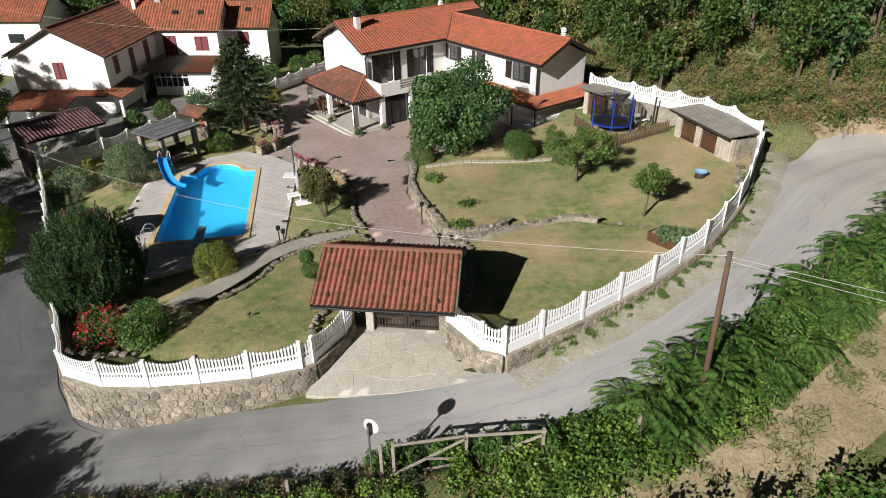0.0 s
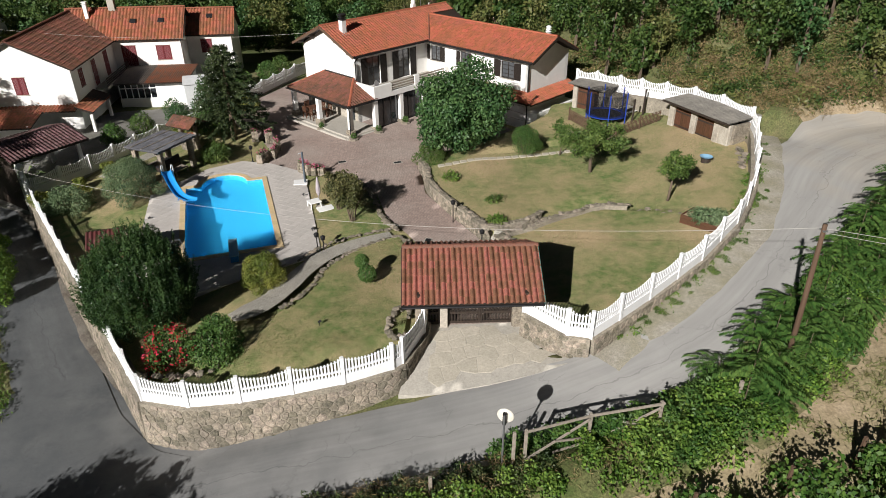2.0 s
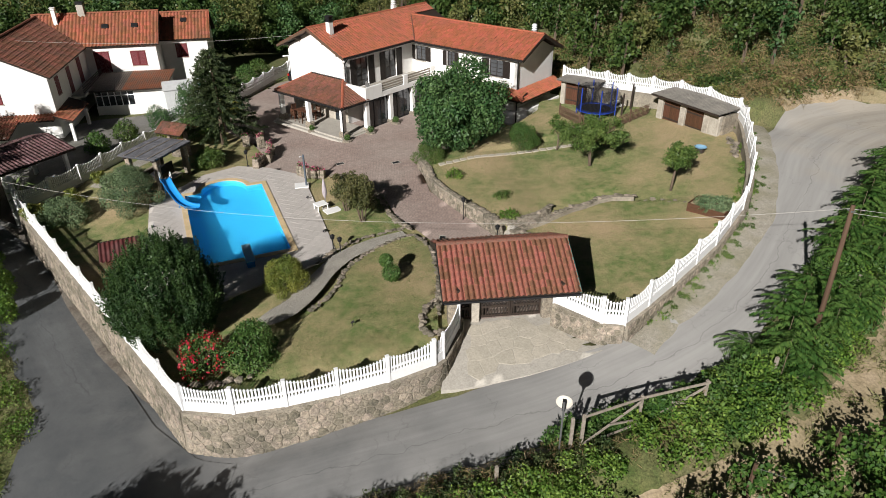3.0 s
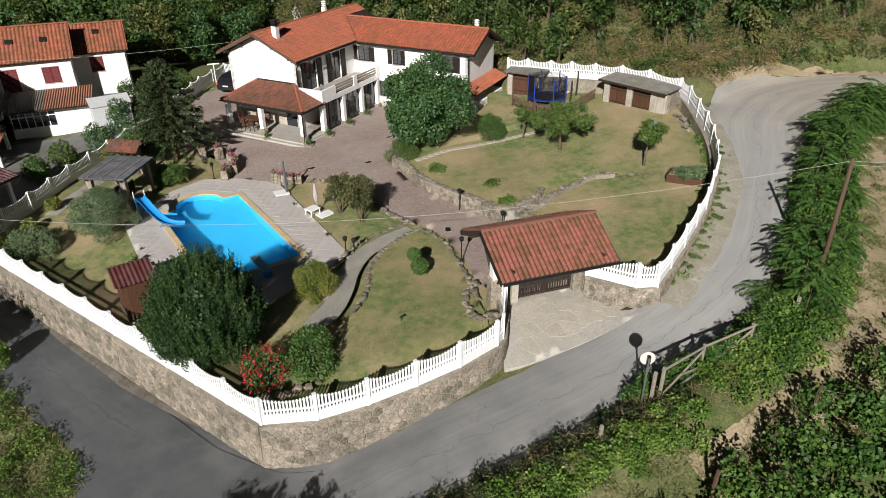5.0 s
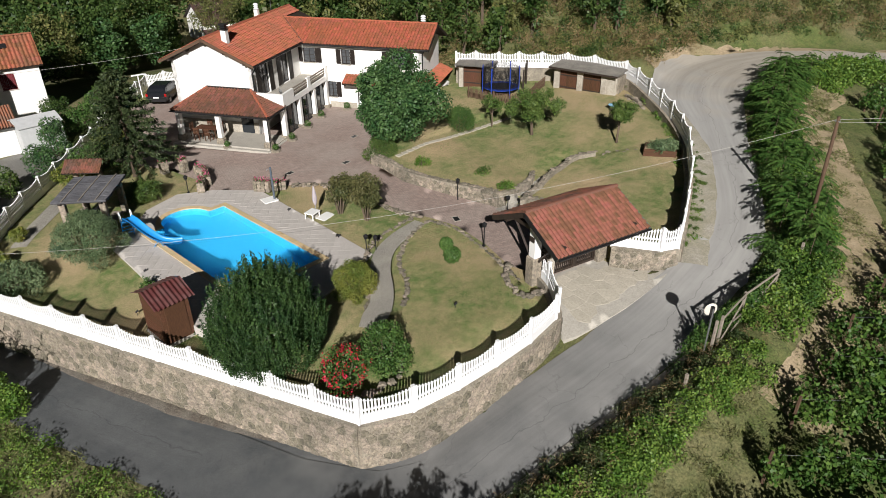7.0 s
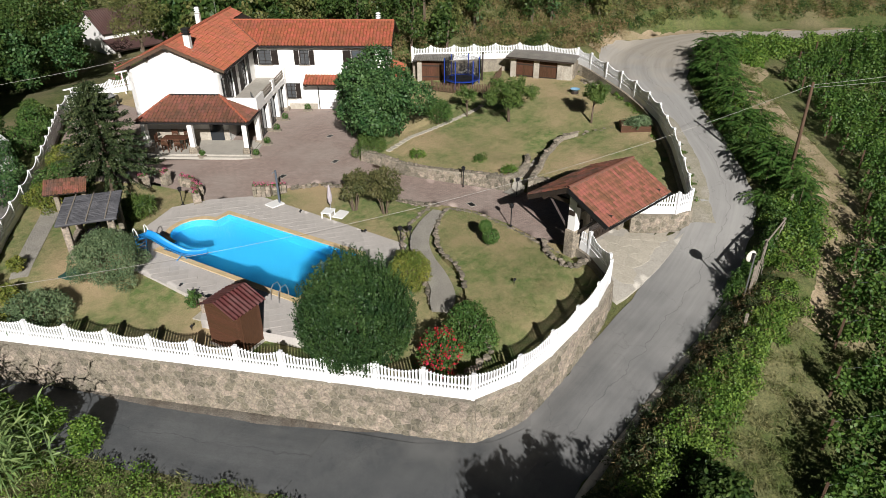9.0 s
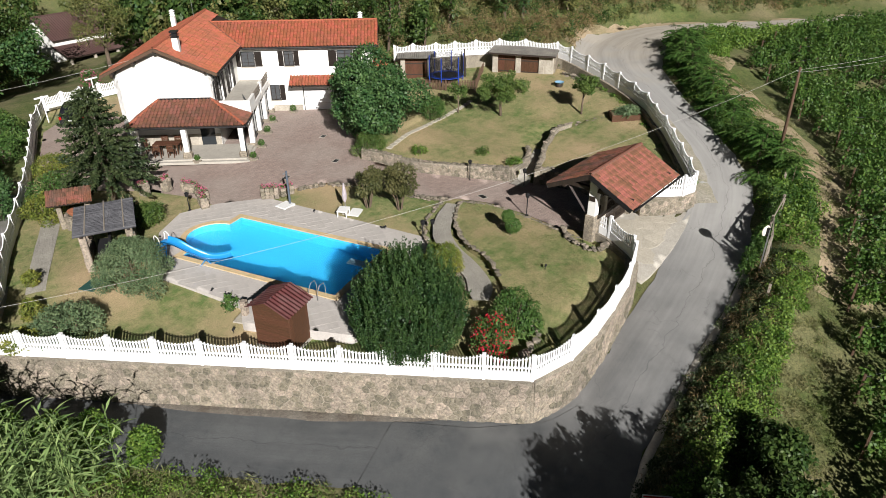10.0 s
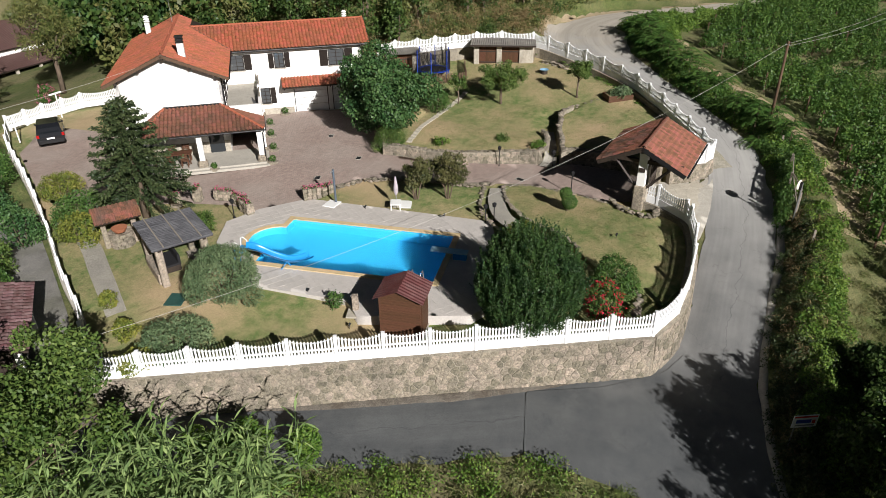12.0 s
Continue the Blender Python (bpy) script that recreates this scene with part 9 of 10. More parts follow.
pb = thing("planter_box", pose(9.75, 28.0, upper_z(10.8, 28.0) - 0.16, 0, 0, -56), "red-brown board planter with a spreading juniper", "planter")
for k in range(3):
    z = k * 0.19
    part("board", Mesh().box(0, 0, z, 2.0, 0.05, z + 0.18, None, 0.01), M["wood_brown"], pb)
    part("board", Mesh().box(0, 1.25, z, 2.0, 1.3, z + 0.18, None, 0.01), M["wood_brown"], pb)
    part("board", Mesh().box(0, 0.055, z, 0.05, 1.245, z + 0.18, None, 0.01), M["wood_brown"], pb)
    part("board", Mesh().box(1.95, 0.055, z, 2.0, 1.245, z + 0.18, None, 0.01), M["wood_brown"], pb)
part("soil", Mesh().box(0.05, 0.055, 0, 1.95, 1.245, 0.48), M["earth"], pb)
w = pb.matrix_basis @ Vector((1.1, 0.65, 0.48))
bush("creeping_juniper", tuple(w), "grey-green creeping juniper spilling over its planter", "juniper", 0.95, 0.55, 2400, 0.2, 660, 14, 0.3, 0.25)
wb = thing("sand_bowl", pose(14.4, 34.4, upper_z(14.4, 34.4)), "tree stump with a blue plastic bowl on it", "bowl")
part("stump", Mesh().lathe([(0.3, -0.1), (0.27, 0.2), (0.26, 0.22)], sides=11), M["wood_dark"], wb)
part("bowl", Mesh().lathe([(0.2, 0.22), (0.38, 0.34), (0.40, 0.35), (0.36, 0.33), (0.15, 0.26)], sides=14), mat("pale blue plastic", (0.25, 0.45, 0.62), (0.22, 0.4, 0.56), 8, 0.4), wb)

# ---------------------------------------------------------------- road side: pole, wires, mirror, barrier, board
pole = thing("utility_pole", pose(8.45, 16.75, 0.2), "brown wooden utility pole carrying two thin cables", "utility pole")
part("shaft", Mesh().tube([(0.12, 0, -0.5), (0.02, 0.02, 3.5), (-0.06, 0.06, 6.55)], [0.11, 0.095, 0.075], 10), M["wood_pole"], pole, smooth=True)
part("bracket", Mesh().box(-0.12, -0.04, 6.3, 0.02, 0.2, 6.36), M["metal_grey"], pole)


def cable(a, b, sag, label):
    a, b = Vector(a), Vector(b)
    pts = [a.lerp(b, t) - Vector((0, 0, 4 * sag * t * (1 - t))) for t in np.linspace(0, 1, 40)]
    tagged(part("cable", Mesh().tube(pts, 0.008, 5, False), mat("pale cable sheath", (0.46, 0.44, 0.41), (0.4, 0.38, 0.35), 3, 0.6), None, label), "", "cable", "overhead cables")


cable((8.4, 16.85, 6.6), (-28.28, 40.73, 1.4), 1.55, "pale overhead cable sagging across the garden")
cable((8.4, 16.8, 6.6), (52, -3, 8.5), 1.2, "pale overhead cable running off along the vineyard")
cable((8.4, 16.8, 6.45), (52, -3.6, 8.2), 1.4, "pale overhead cable running off along the vineyard")
cable((-7.9, 54.4, 5.9), (-40, 62, 6.2), 0.9, "thin overhead cable to the gable of the house")
mi = thing("traffic_mirror", pose(-2.45, 15.15, land_z(-2.45, 15.15), 0, 0, -27), "round convex road mirror with a pale back on a pole", "mirror")
mz = 1.34 - land_z(-2.45, 15.15)
part("pole", Mesh().tube([(0, 0, -0.3), (0, 0, mz + 0.15)], 0.035, 10), M["metal_grey"], mi)
dsc = Mesh()
N = 28
for r, y in ((0.0, 0.12), (0.19, 0.125), (0.27, 0.15), (0.29, 0.18)):
    dsc.v += [(r * math.cos(2 * math.pi * k / N), y, mz + r * math.sin(2 * math.pi * k / N)) for k in range(N)]
for j in range(3):
    dsc.f += [(j * N + k, j * N + (k + 1) % N, (j + 1) * N + (k + 1) % N, (j + 1) * N + k) for k in range(N)]
part("back_shell", dsc, mat("pale weathered plastic shell", (0.72, 0.68, 0.60), (0.62, 0.58, 0.5), 5, 0.6), mi, "pale plastic back")
gl2 = Mesh()
for r, y in ((0.0, 0.22), (0.15, 0.21), (0.28, 0.185)):
    gl2.v += [(r * math.cos(2 * math.pi * k / N), y, mz + r * math.sin(2 * math.pi * k / N)) for k in range(N)]
for j in range(2):
    gl2.f += [(j * N + (k + 1) % N, j * N + k, (j + 1) * N + k, (j + 1) * N + (k + 1) % N) for k in range(N)]
part("glass", gl2, mat("mirror glass", (0.9, 0.9, 0.9), (0.88, 0.88, 0.88), 3, 0.03, bump=0, metal=1.0), mi, smooth=True)
part("clamp", Mesh().box(-0.06, 0.0, mz - 0.25, 0.06, 0.12, mz + 0.2), M["metal_dark"], mi)

ba = thing("wooden_barrier", Matrix.Identity(4), "broken weathered timber barrier with crossed rails beside the road", "barrier")
BP = [(-2.1, 15.05), (-1.7, 15.05), (0.65, 15.45), (3.12, 15.4)]
TOP = [0.75, 0.82, 0.83, 1.07]
for x, y in BP:
    z = land_z(x, y)
    part("post", Mesh().box(x - 0.055, y - 0.055, z - 0.3, x + 0.055, y + 0.055, TOP[BP.index((x, y))] + 0.05, None, 0.012), M["wood_grey"], ba)


def rail_(p, q, w=0.065, mt="wood_grey"):
    p, q = Vector(p), Vector(q)
    d = (q - p).normalized()
    side = Vector((d.y, -d.x, 0)).normalized() * 0.02
    up = side.cross(d).normalized() * w
    if up.z < 0:
        up = -up
    me = Mesh()
    me.v = [tuple(o + s_ * side + u_ * up) for o in (p, q) for s_, u_ in ((-1, -1), (1, -1), (1, 1), (-1, 1))]
    me.f = [(3, 2, 1, 0), (4, 5, 6, 7)] + [(i, (i + 1) % 4, 4 + (i + 1) % 4, 4 + i) for i in range(4)]
    part("rail", me, M["wood_grey"], ba)


zz = [land_z(x, y) for x, y in BP]
rail_((-1.75, 15.0, 0.80), (0.65, 15.4, 0.81), 0.05)
rail_((0.60, 15.4, 0.81), (3.2, 15.34, 1.06), 0.05)
rail_((-1.65, 14.97, -0.42), (0.6, 15.36, 0.70), 0.045)
rail_((-0.7, 15.08, 0.15), (0.55, 15.32, -0.12), 0.04)
rail_((-0.75, 15.02, -0.3), (0.5, 15.28, -0.28), 0.04)
rail_((1.3, 15.3, -0.02), (3.05, 15.3, 0.92), 0.045)
rail_((1.7, 15.3, 0.5), (2.6, 15.25, 0.2), 0.04)
for x, y in ((-5.0, 14.3), (6.3, 15.9), (9.9, 17.4), (12.6, 19.2)):
    tagged(part("marker_post", Mesh().box(-0.06, -0.06, -0.2, 0.06, 0.06, 0.85, None, 0.015), M["wood_grey"], None, "short weathered post at the roadside", m=pose(x, y, land_z(x, y))), "", "post", "roadside posts")

sg = thing("advert_board", pose(-18.2, 14.9, land_z(-18.2, 14.9) + 0.35, 0, 0, -62) @ Matrix.Diagonal((0.66, 0.8, 0.8, 1)), "white roadside advertising board with red and blue bars on two posts", "sign")
for x in (-0.5, 0.5):
    part("post", Mesh().box(x - 0.03, 0.03, -0.9, x + 0.03, 0.08, 1.5), M["metal_grey"], sg)
part("panel", Mesh().box(-0.75, 0, 0.75, 0.75, 0.03, 1.5), M["white_paint"], sg, "white panel")
part("header_bar", Mesh().box(-0.7, -0.006, 1.36, 0.7, -0.001, 1.46), mat("red print", (0.5, 0.03, 0.03), (0.45, 0.03, 0.03), 9, 0.5), sg)
part("text_bar", Mesh().box(-0.55, -0.006, 1.02, 0.35, -0.001, 1.24), mat("blue print", (0.05, 0.09, 0.4), (0.05, 0.08, 0.36), 9, 0.5), sg)
part("text_bar", Mesh().box(-0.55, -0.006, 0.84, 0.6, -0.001, 0.92), mat("grey print", (0.25, 0.25, 0.28), (0.22, 0.22, 0.25), 9, 0.5), sg)
part("text_bar", Mesh().box(0.42, -0.006, 0.98, 0.62, -0.001, 1.2), mat("red mark", (0.55, 0.05, 0.03), (0.5, 0.05, 0.03), 9, 0.5), sg)
cl_ = thing("globe_lamp", pose(-27.5, 41.7, -1.2), "white globe lamp on the corner of the fence", "lamp")
part("post", Mesh().box(-0.12, -0.12, 0, 0.12, 0.12, 1.75, None, 0.02), M["white_paint"], cl_)
part("globe", Mesh().lathe([(0.08, 1.75), (0.2, 1.88), (0.24, 2.0), (0.2, 2.14), (0.06, 2.24)], sides=14), M["plastic_white"], cl_, smooth=True)

# ---------------------------------------------------------------- court behind: car, lamps, fence, porch furniture
car = thing("car", pose(-8.5, 66.2, yard_z(-8.5, 66.2) + 0.06, 0, 0, 52), "dark black hatchback parked on the court by the fence", "car")
prof = [(-2.05, 0.38), (-2.1, 0.75), (-1.95, 0.98), (-1.7, 1.32), (-1.2, 1.5), (0.2, 1.52), (0.75, 1.38), (1.2, 1.02), (1.95, 0.86), (2.1, 0.62), (2.08, 0.36)]
cb = Mesh()
rows = [(-0.86, 0.0), (-0.88, 1.0), (0.88, 1.0), (0.86, 0.0)]
cols = []
for x, z in prof:
    tuck = 0.16 * max(0, (z - 0.9)) / 0.6
    cols.append([(x, -0.88 + tuck, z), (x, -0.80 + tuck, z + 0.03), (x, 0.80 - tuck, z + 0.03), (x, 0.88 - tuck, z)])
cb.v = [p for c in cols for p in c]
n = len(cols)
cb.f = [(i * 4 + k, i * 4 + k + 1, i * 4 + k + 5, i * 4 + k + 4) for i in range(n - 1) for k in range(3)]
cb.f += [tuple(i * 4 for i in range(n - 1, -1, -1)), tuple(i * 4 + 3 for i in range(n)), (0, (n - 1) * 4, (n - 1) * 4 + 3, 3)]
part("body", cb, M["car_black"], car, "glossy black body")
part("rear_window", Mesh().add([(-1.93, -0.64, 1.04), (-1.93, 0.64, 1.04), (-1.68, 0.6, 1.37), (-1.68, -0.6, 1.37)], [(0, 1, 2, 3)]), M["glass_car"], car)
for s in (-1, 1):
    part("side_window", Mesh().add([(-1.5, s * 0.84, 1.02), (0.8, s * 0.84, 1.02), (0.35, s * 0.76, 1.42), (-1.3, s * 0.76, 1.42)], [(0, 1, 2, 3)]), M["glass_car"], car)
    part("tail_light", Mesh().box(-2.11, s * 0.82 - 0.12, 0.78, -2.02, s * 0.82 + 0.06, 1.0, None, 0.02), mat("red lamp glass", (0.4, 0.01, 0.01), (0.35, 0.01, 0.01), 9, 0.2), car)
    part("mirror", Mesh().box(0.55, s * 0.92 - 0.06, 0.98, 0.68, s * 0.92 + 0.06, 1.1, None, 0.02), M["car_black"], car)
    for x in (-1.3, 1.3):
        wh = part("wheel", Mesh().tube([(x, s * 0.70, 0.32), (x, s * 0.90, 0.32)], 0.32, 16), M["rubber"], car)
        part("rim", Mesh().tube([(x, s * 0.895, 0.32), (x, s * 0.91, 0.32)], 0.2, 12), M["metal_grey"], wh)
part("number_plate", Mesh().box(-2.125, -0.26, 0.62, -2.10, 0.26, 0.74), M["white_paint"], car)
part("bumper", Mesh().box(-2.14, -0.84, 0.32, -2.0, 0.84, 0.56, None, 0.04), M["metal_dark"], car)
fence_run([(-11.8, 66.5, -0.8), (-8.9, 70.4, -0.75), (-5.6, 70.5, -0.75), (-2.6, 69.6, -0.6), (-0.6, 67.6, -0.5)], "white picket fence behind the parking court", 2.0)
for x, y in ((-10.2, 67.5), (-4.9, 69.4)):
    t = thing("court_lamp", pose(x, y, -0.8), "white T-shaped lamp post by the parking court", "lamp", "court lamps")
    part("post", Mesh().tube([(0, 0, 0), (0, 0, 2.0)], 0.05, 8), M["white_paint"], t)
    part("arm", Mesh().box(-0.55, -0.09, 2.0, 0.55, 0.09, 2.1, None, 0.03), M["white_paint"], t)


def porch_chair(m, group):
    t = thing("garden_chair", m, "dark red-brown slatted wooden chair on the porch", "chair", group)
    for k in range(5):
        part("seat_slat", Mesh().box(-0.22, -0.22 + k * 0.09, 0.43, 0.22, -0.14 + k * 0.09, 0.46), M["wood_door"], t)
        part("back_slat", Mesh().box(-0.2, 0.2, 0.5 + k * 0.1, 0.2, 0.23, 0.57 + k * 0.1), M["wood_door"], t)
    for x in (-0.2, 0.2):
        part("leg", Mesh().box(x - 0.025, -0.22, 0, x + 0.025, -0.17, 0.43), M["wood_door"], t)
        part("leg", Mesh().box(x - 0.025, 0.18, 0, x + 0.025, 0.23, 1.0), M["wood_door"], t)
    return t


PT = HOUSE @ pose(-1.5, 0.1, 0.2, 0, 0, 90)
pt2 = thing("porch_table", PT, "dark red-brown wooden dining table on the porch", "table")
for k in range(6):
    part("top_slat", Mesh().box(-0.9, -0.45 + k * 0.15, 0.71, 0.9, -0.32 + k * 0.15, 0.75), M["wood_door"], pt2)
for x in (-0.75, 0.75):
    for y in (-0.35, 0.35):
        part("leg", Mesh().box(x - 0.04, y - 0.04, 0, x + 0.04, y + 0.04, 0.71), M["wood_door"], pt2)
first = porch_chair(PT @ pose(-0.45, 0.75, 0), "porch chairs")
for x, y, r in ((0.45, 0.75, 0), (-0.45, -0.75, 180), (0.45, -0.75, 180), (1.25, 0, -90)):
    copy_thing(first, PT @ pose(x, y, 0, 0, 0, r))
dish = part("satellite_dish", Mesh().lathe([(0.02, 0), (0.2, 0.03), (0.33, 0.10), (0.35, 0.12)], sides=16), M["metal_grey"], house, "grey satellite dish on the terrace", m=pose(0.35, -5.2, 3.4, 70, 0, 20))
ant = part("antenna", Mesh().tube([(10.6, 0.2, 7.1), (10.6, 0.2, 9.0)], 0.02, 6), M["metal_grey"], house, "thin roof antenna")
for z, w in ((8.9, 0.5), (8.75, 0.4), (8.6, 0.3)):
    part("element", Mesh().tube([(10.6 - w, 0.2, z), (10.6 + w, 0.2, z)], 0.012, 4), M["metal_grey"], ant)

# ---------------------------------------------------------------- neighbour's house: openings and lean-tos


def shut(m, w, h, label="dark red closed shutters"):
    """A closed pair of louvred shutters in a shallow frame."""
    t = part("window", Mesh().box(-0.05, -0.05, -0.06, w + 0.05, 0.0, 0.0).box(-0.05, -0.03, h, w + 0.05, 0.0, h + 0.04), M["concrete"], nb, m=m)
    for k in (0, 1):
        sm = Mesh()
        x0, x1 = k * w / 2 + 0.01, (k + 1) * w / 2 - 0.01
        sm.box(x0, -0.035, 0, x0 + 0.06, 0.0, h).box(x1 - 0.06, -0.035, 0, x1, 0.0, h).box(x0 + 0.06, -0.035, 0, x1 - 0.06, 0, 0.07).box(x0 + 0.06, -0.035, h - 0.07, x1 - 0.06, 0, h)
        nn = int(h / 0.1)
        for j in range(nn):
            z = 0.07 + (h - 0.14) * j / nn
            sm.add([(x0 + 0.06, -0.012, z + 0.08), (x1 - 0.06, -0.012, z + 0.08), (x1 - 0.06, -0.03, z), (x0 + 0.06, -0.03, z)], [(3, 2, 1, 0)])
        part("shutter", sm, M["shutter_red"], t, label)
    return t


shut(pose(-4.47, -0.005, 2.83), 0.94, 1.35)
for y, w, h, z in ((1.4, 0.85, 1.4, 2.9), (4.4, 0.85, 2.1, 2.2), (7.4, 0.95, 2.1, 2.25)):
    shut(pose(0.005, y, z, 0, 0, 90), w, h)
shut(pose(0.73, 10.185, 2.1), 1.28, 2.12)
shut(pose(3.82, 10.185, 2.87), 1.29, 1.3)
shut(pose(7.35, 12.565, 2.88), 1.05, 1.25)
for at, w, h in (((-2.2, 12.0, 6.1), 0.17, 1.5), ((-0.1, 12.8, 7.0), 0.3, 0.9)):
    c = part("chimney", Mesh().box(-w, -w, -0.6, w, w, h, None, 0.02), M["white_wall"] if w < 0.2 else M["concrete"], nb, "pale chimney", m=pose(*at))
    part("cowl", Mesh().box(-w - 0.05, -w - 0.05, h + 0.05, w + 0.05, w + 0.05, h + 0.1).box(-w - 0.05, -w - 0.05, h + 0.2, w + 0.05, w + 0.05, h + 0.25).box(-w + 0.04, -w + 0.04, h, w - 0.04, w - 0.04, h + 0.2), M["metal_dark"] if w > 0.2 else M["white_wall"], c)
# skylights
for x, y in ((1.9, 11.6), (4.4, 11.6), (8.3, 14.0)):
    z = 4.91 + 0.79 * (y - 10.19) if x < 6 else 4.73 + 0.816 * (y - 12.57)
    part("skylight", Mesh().box(-0.28, -0.22, 0.1, 0.28, 0.22, 0.24, None, 0.02), M["metal_dark"], nb, "small dark roof light", m=pose(x, y, z, 38, 0, 0))
# balcony along the side
part("balcony", Mesh().box(0.0, 4.0, 1.92, 1.1, 10.1, 2.08).box(1.02, 4.0, 2.08, 1.1, 10.1, 2.15), M["concrete"], nb, "concrete balcony")
for k in range(4):
    part("rail", Mesh().box(1.02, 4.0, 2.25 + k * 0.17, 1.08, 10.1, 2.33 + k * 0.17), M["wood_dark"], nb)
# tiled lean-tos before the gable and beside it
part("lean_to", slab([(-7.8, -3.5, 1.2), (-2.5, -3.5, 1.2), (-2.5, -1.1, 1.67), (-0.0, -1.1, 1.67), (-0.0, -0.02, 1.88), (-7.8, -0.02, 1.88)], 0.08), M["wood_dark"], nb, "tiled lean-to roof")
part("tiles", tiled((-7.8, -3.55, 1.22), (1, 0, 0), Vector((0, 3.5, 0.68)), 5.3, 3.58, 0.26, 0.36, seed=700), M["tile_neigh"], nb)
part("tiles", tiled((-2.5, -1.12, 1.68), (1, 0, 0), Vector((0, 1.1, 0.21)), 2.5, 1.12, 0.26, 0.36, seed=701), M["tile_neigh"], nb)
part("lean_to", slab([(1.3, -1.1, 1.5), (1.3, 3.4, 1.7), (0.02, 3.4, 2.2), (0.02, -1.1, 2.0)], 0.08), M["wood_dark"], nb, "tiled lean-to roof")
part("tiles", tiled((1.35, -1.1, 1.53), (0, 1, 0), Vector((-1.3, 0, 0.5)), 4.5, 1.42, 0.26, 0.36, seed=702), M["tile_neigh"], nb)
for x, y in ((1.1, -0.9), (1.1, 3.1), (-7.5, -3.3), (-5.2, -3.3), (-2.8, -3.3)):
    part("post", Mesh().box(x - 0.12, y - 0.12, -0.6, x + 0.12, y + 0.12, 1.3, None, 0.02), M["white_wall"], nb, "white post")
# glazed veranda
part("veranda_wall", Mesh().box(1.3, 5.4, -0.6, 7.0, 5.6, 0.6).box(4.5, 5.4, 0.6, 7.0, 5.6, 2.05).box(6.8, 5.6, -0.6, 7.0, 10.15, 2.05), M["white_wall"], nb, "white veranda wall with peeling paint")
vf = Mesh()
for k in range(7):
    x = 1.35 + k * 0.52
    vf.box(x, 5.42, 0.6, x + 0.07, 5.52, 2.05)
for z in (0.6, 1.5, 1.98):
    vf.box(1.35, 5.42, z, 4.5, 5.52, z + 0.07)
vw = part("veranda_window", vf, M["white_paint"], nb, "white-framed veranda windows")
part("pane", Mesh().box(1.4, 5.46, 0.65, 4.48, 5.475, 2.0), M["glass"], vw)
part("lean_to", slab([(1.1, 4.95, 2.06), (7.3, 4.95, 2.06), (7.3, 10.17, 2.32), (1.1, 10.17, 2.32)], 0.08), M["wood_dark"], nb, "corrugated veranda roof")
SHEET_MATS = (mat("grey weathered corrugated sheet", (0.20, 0.17, 0.145), (0.13, 0.11, 0.095), 2.5, 0.8, (0.10, 0.09, 0.08), 0.5, 0.6, 0.2, stretch=(3, 0.5, 1)),
              mat("rusty striped corrugated sheet", (0.45, 0.14, 0.06), (0.25, 0.15, 0.105), 2.5, 0.8, (0.17, 0.13, 0.10), 0.5, 0.6, 0.2, stretch=(3, 0.5, 1)))
for x0, x1, k in ((1.05, 3.75, 0), (3.75, 7.35, 1)):
    cr_ = Mesh().grid(lambda u, v: (x0 + (x1 - x0) * u, 4.88 + 5.28 * v, 2.12 + 0.27 * v + 0.035 * math.sin((x0 + (x1 - x0) * u) * 2 * math.pi * 5.4)), int((x1 - x0) * 34), 2)
    part("roof_sheet", cr_, SHEET_MATS[k], nb, ("grey corrugated sheet", "rusty striped corrugated sheet")[k])
# third house, far behind
n3 = thing("far_cottage", pose(-42.0, 71.3, -1.1, 0, 0, -2), "white cottage with a red tile roof behind the farmhouse", "house")
gable_wing(n3, -10.0, -0.2, 0.0, 6.5, 4.6, 6.9, "x", M["tile_neigh"], seed=750)
part("window", Mesh().box(-3.9, -0.03, 2.3, -2.2, 0.02, 3.2, None, 0.01), M["glass"], n3, "dark window")
# open carport near the lane
cp = thing("carport", pose(-32.0, 46.0, -1.55, 0, 0, -40.5), "open carport with a mottled shade-darkened maroon tile roof on white posts", "carport")
for x, y in ((0.3, 0.3), (4.3, 0.3), (0.3, 4.6), (4.3, 4.6)):
    part("post", Mesh().box(x - 0.12, y - 0.12, -1.5, x + 0.12, y + 0.12, 2.2, None, 0.02), M["white_wall"], cp)
# boarding added on the sunny side to block light and darken the inside
for k in range(20):
    part("plank", Mesh().box(0.3 + k * 0.2, 0.2, -1.5, 0.49 + k * 0.2, 0.23, 2.15), M["wood_dark"], cp)
for s in (0, 1):
    q = [(-0.2, -0.2, 2.2), (2.3, -0.2, 2.85), (2.3, 5.2, 2.85), (-0.2, 5.2, 2.2)] if s else [(4.8, 5.2, 2.2), (2.3, 5.2, 2.85), (2.3, -0.2, 2.85), (4.8, -0.2, 2.2)]
    part("roof", slab(q if s == 0 else q, 0.1), M["wood_dark"], cp)
# maroon tones lowered to include the shade over this roof
mt_ = mat("mottled shade-darkened maroon tile", (0.085, 0.03, 0.03), (0.17, 0.11, 0.11), 5, 0.7, (0.05, 0.025, 0.025), 0.9, 0.6, 0.2, vary=0.25, island=True)
part("tiles", tiled((-0.25, 5.2, 2.25), (0, -1, 0), Vector((2.55, 0, 0.65)), 5.4, 2.63, 0.26, 0.36, seed=710), mt_, cp)
part("tiles", tiled((4.85, -0.2, 2.25), (0, 1, 0), Vector((-2.55, 0, 0.65)), 5.4, 2.63, 0.26, 0.36, seed=711), mt_, cp)
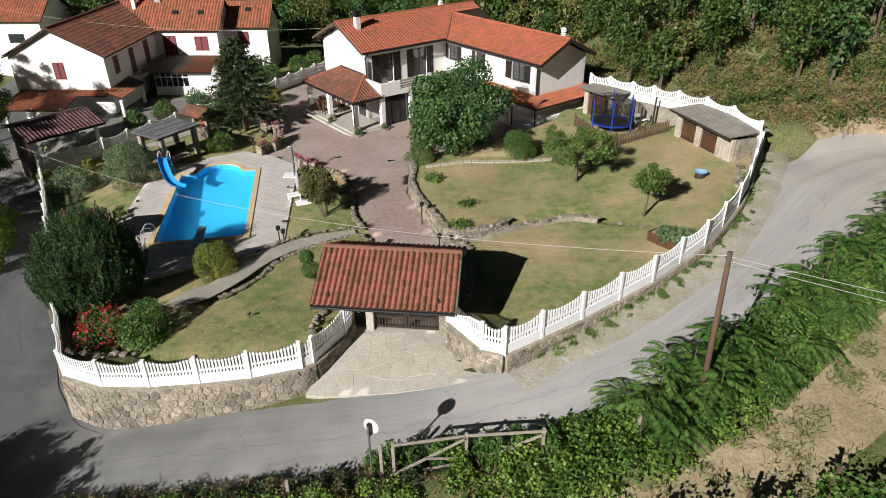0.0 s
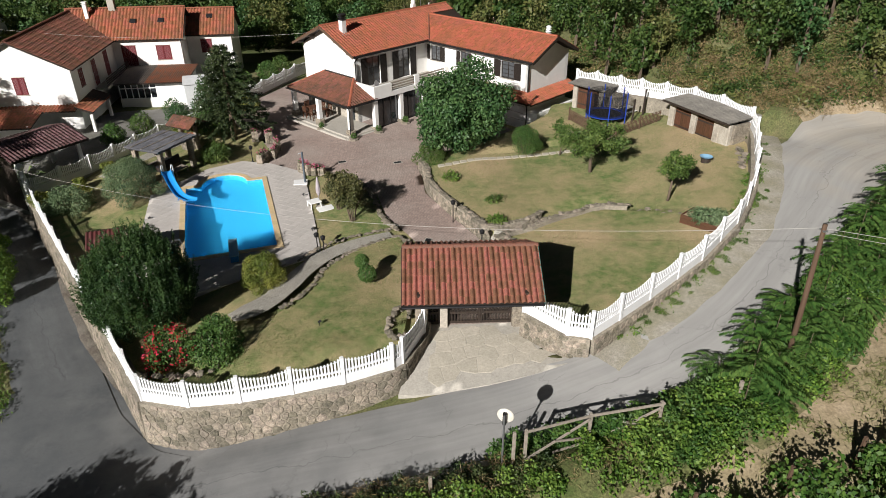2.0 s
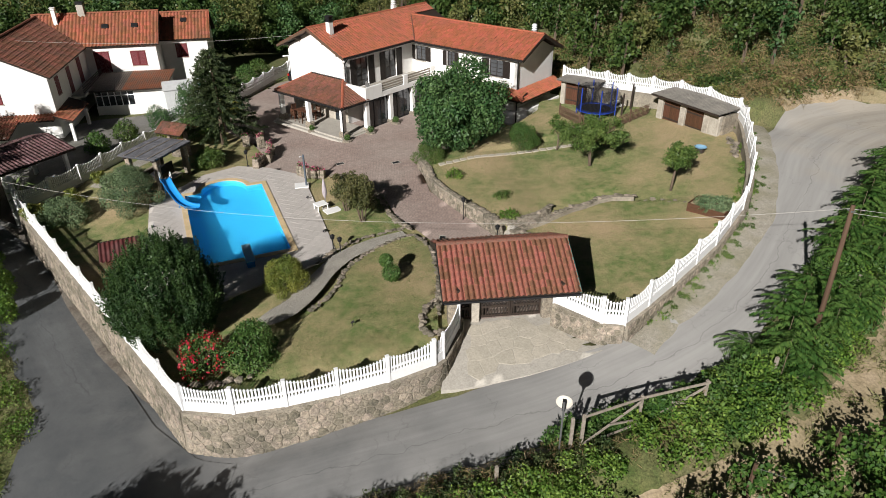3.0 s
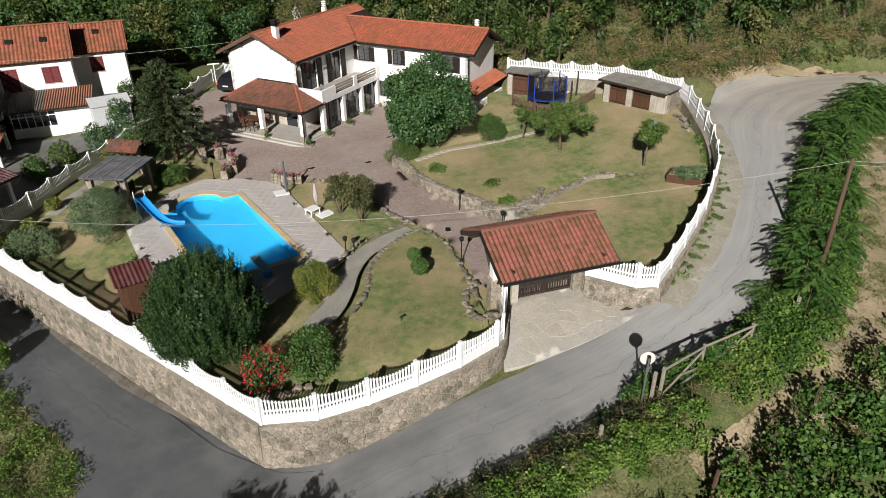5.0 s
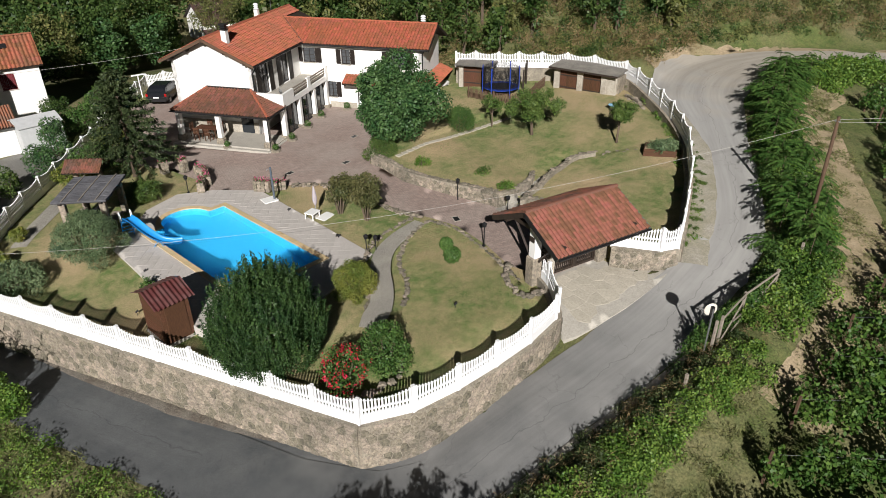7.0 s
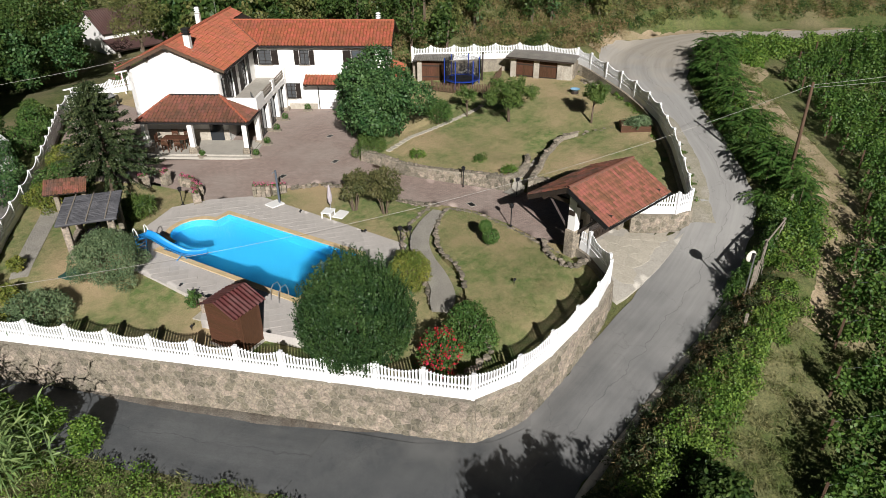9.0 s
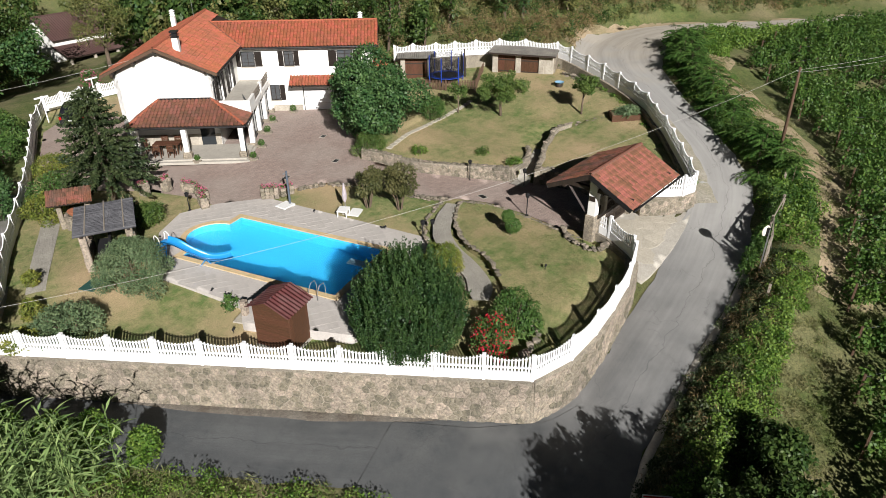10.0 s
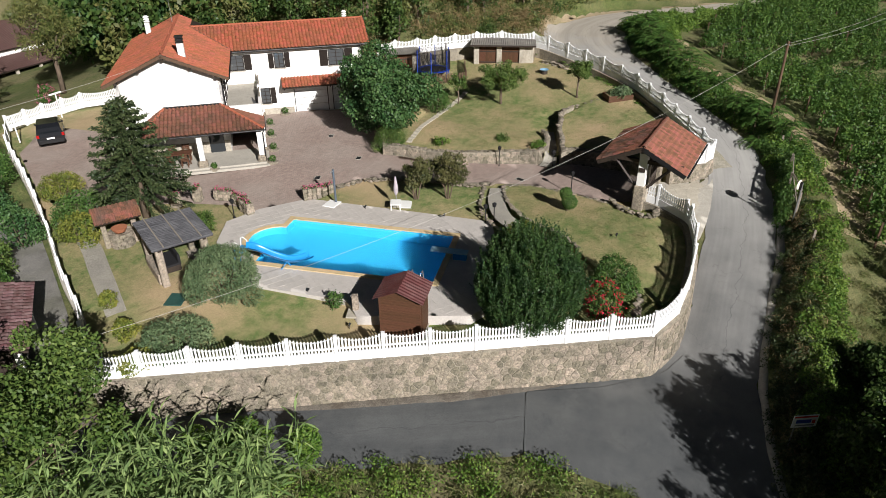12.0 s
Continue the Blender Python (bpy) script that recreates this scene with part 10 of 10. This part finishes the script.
# white tarpaulin booth behind the fence
tp = thing("tarpaulin_booth", pose(-20.85, 59.2, -1.35, 0, 0, 8), "grey-white tarpaulin booth beside the neighbour's hedge", "booth")
part("side", Mesh().box(0, 0, 0, 2.9, 2.6, 2.2, None, 0.02), M["awning_grey"], tp)
part("roof", slab([(-0.1, -0.1, 2.2), (3.0, -0.1, 2.2), (3.0, 1.3, 2.65), (-0.1, 1.3, 2.65)], 0.05), M["awning_grey"], tp)
part("roof", slab([(-0.1, 1.3, 2.65), (3.0, 1.3, 2.65), (3.0, 2.7, 2.2), (-0.1, 2.7, 2.2)], 0.05), M["awning_grey"], tp)
part("gable", Mesh().add([(0, 0.0, 2.2), (0, 2.6, 2.2), (0, 1.3, 2.62), (0.05, 0.0, 2.2), (0.05, 2.6, 2.2), (0.05, 1.3, 2.62)], [(0, 2, 1), (3, 4, 5), (0, 3, 5, 2), (2, 5, 4, 1)]), M["awning_grey"], tp)
# yard of the neighbour
sheet("neighbour_yard", [(-27.3, 42.6), (-24.4, 46.2), (-21, 51.6), (-18.2, 56.2), (-20, 60.5), (-27, 59), (-36, 56), (-36.5, 47), (-32.5, 45.5)], lambda x, y: land_z(x, y) + 0.06, M["yard_floor"], "bare grey concrete yard of the neighbour", "yard", 0.6)
for i, (x, y, r, h, leaf) in enumerate(((-24.6, 50.6, 0.9, 1.9, "box"), (-23.0, 52.6, 1.0, 2.0, "fruit"), (-20.6, 53.9, 1.2, 2.6, "fig"), (-19.0, 58.3, 1.3, 3.0, "fig"), (-16.4, 61.5, 1.5, 2.2, "box"), (-13.2, 68.2, 1.4, 1.8, "fruit"), (-17.6, 63.5, 1.6, 2.6, "forest"), (-14.2, 65.4, 1.3, 2.0, "box"))):
    bush("hedge_bush", (x, y, land_z(x, y) - 0.05 if not inside(PLOT, x, y) else yard_z(x, y)), "leafy green bush along the neighbour's side of the fence", leaf, r, h, 3200, 0.16, 720 + i, 16, 0.5, group="fence bushes")
# second neighbour beyond the court
n2 = thing("far_house", pose(15.0, 96.5, -3.6, 0, 0, 0), "long low house with a dark brown roof beyond the court", "house")
gable_wing(n2, -9, 3, 0, 7, 2.9, 5.0, "x", M["roof_brown"], seed=730)
part("porch_roof", slab([(-9.4, -3.2, 1.2), (3.4, -3.2, 1.2), (3.4, -0.1, 2.1), (-9.4, -0.1, 2.1)], 0.1), M["wood_dark"], n2)
part("tiles", tiled((-9.4, -3.25, 1.23), (1, 0, 0), Vector((0, 3.15, 0.9)), 12.8, 3.28, 0.3, 0.4, seed=731), M["roof_brown"], n2)
for x in (-9, -6, -3, 0, 3):
    part("pillar", Mesh().box(x - 0.15, -3.0, -1.2, x + 0.15, -2.7, 1.2), M["plaster_old"], n2)
plant("pine_tree", (0.4, 75.5, -0.5), "tall open pine with yellow-green needles", "tree", "forest_dry", 3.0, 2.6, 8.5, 5200, 0.3, 740, 20, 1.0, (3.4, 0.2, 5), aspect=0.3)
bush("flowering_bush", (-3.4, 72.6, -0.6), "pink flowering shrub behind the fence", "box", 1.1, 1.8, 1800, 0.15, 741, 10, 0.4, 0.6, ("flower_pink", 120, 0.1))
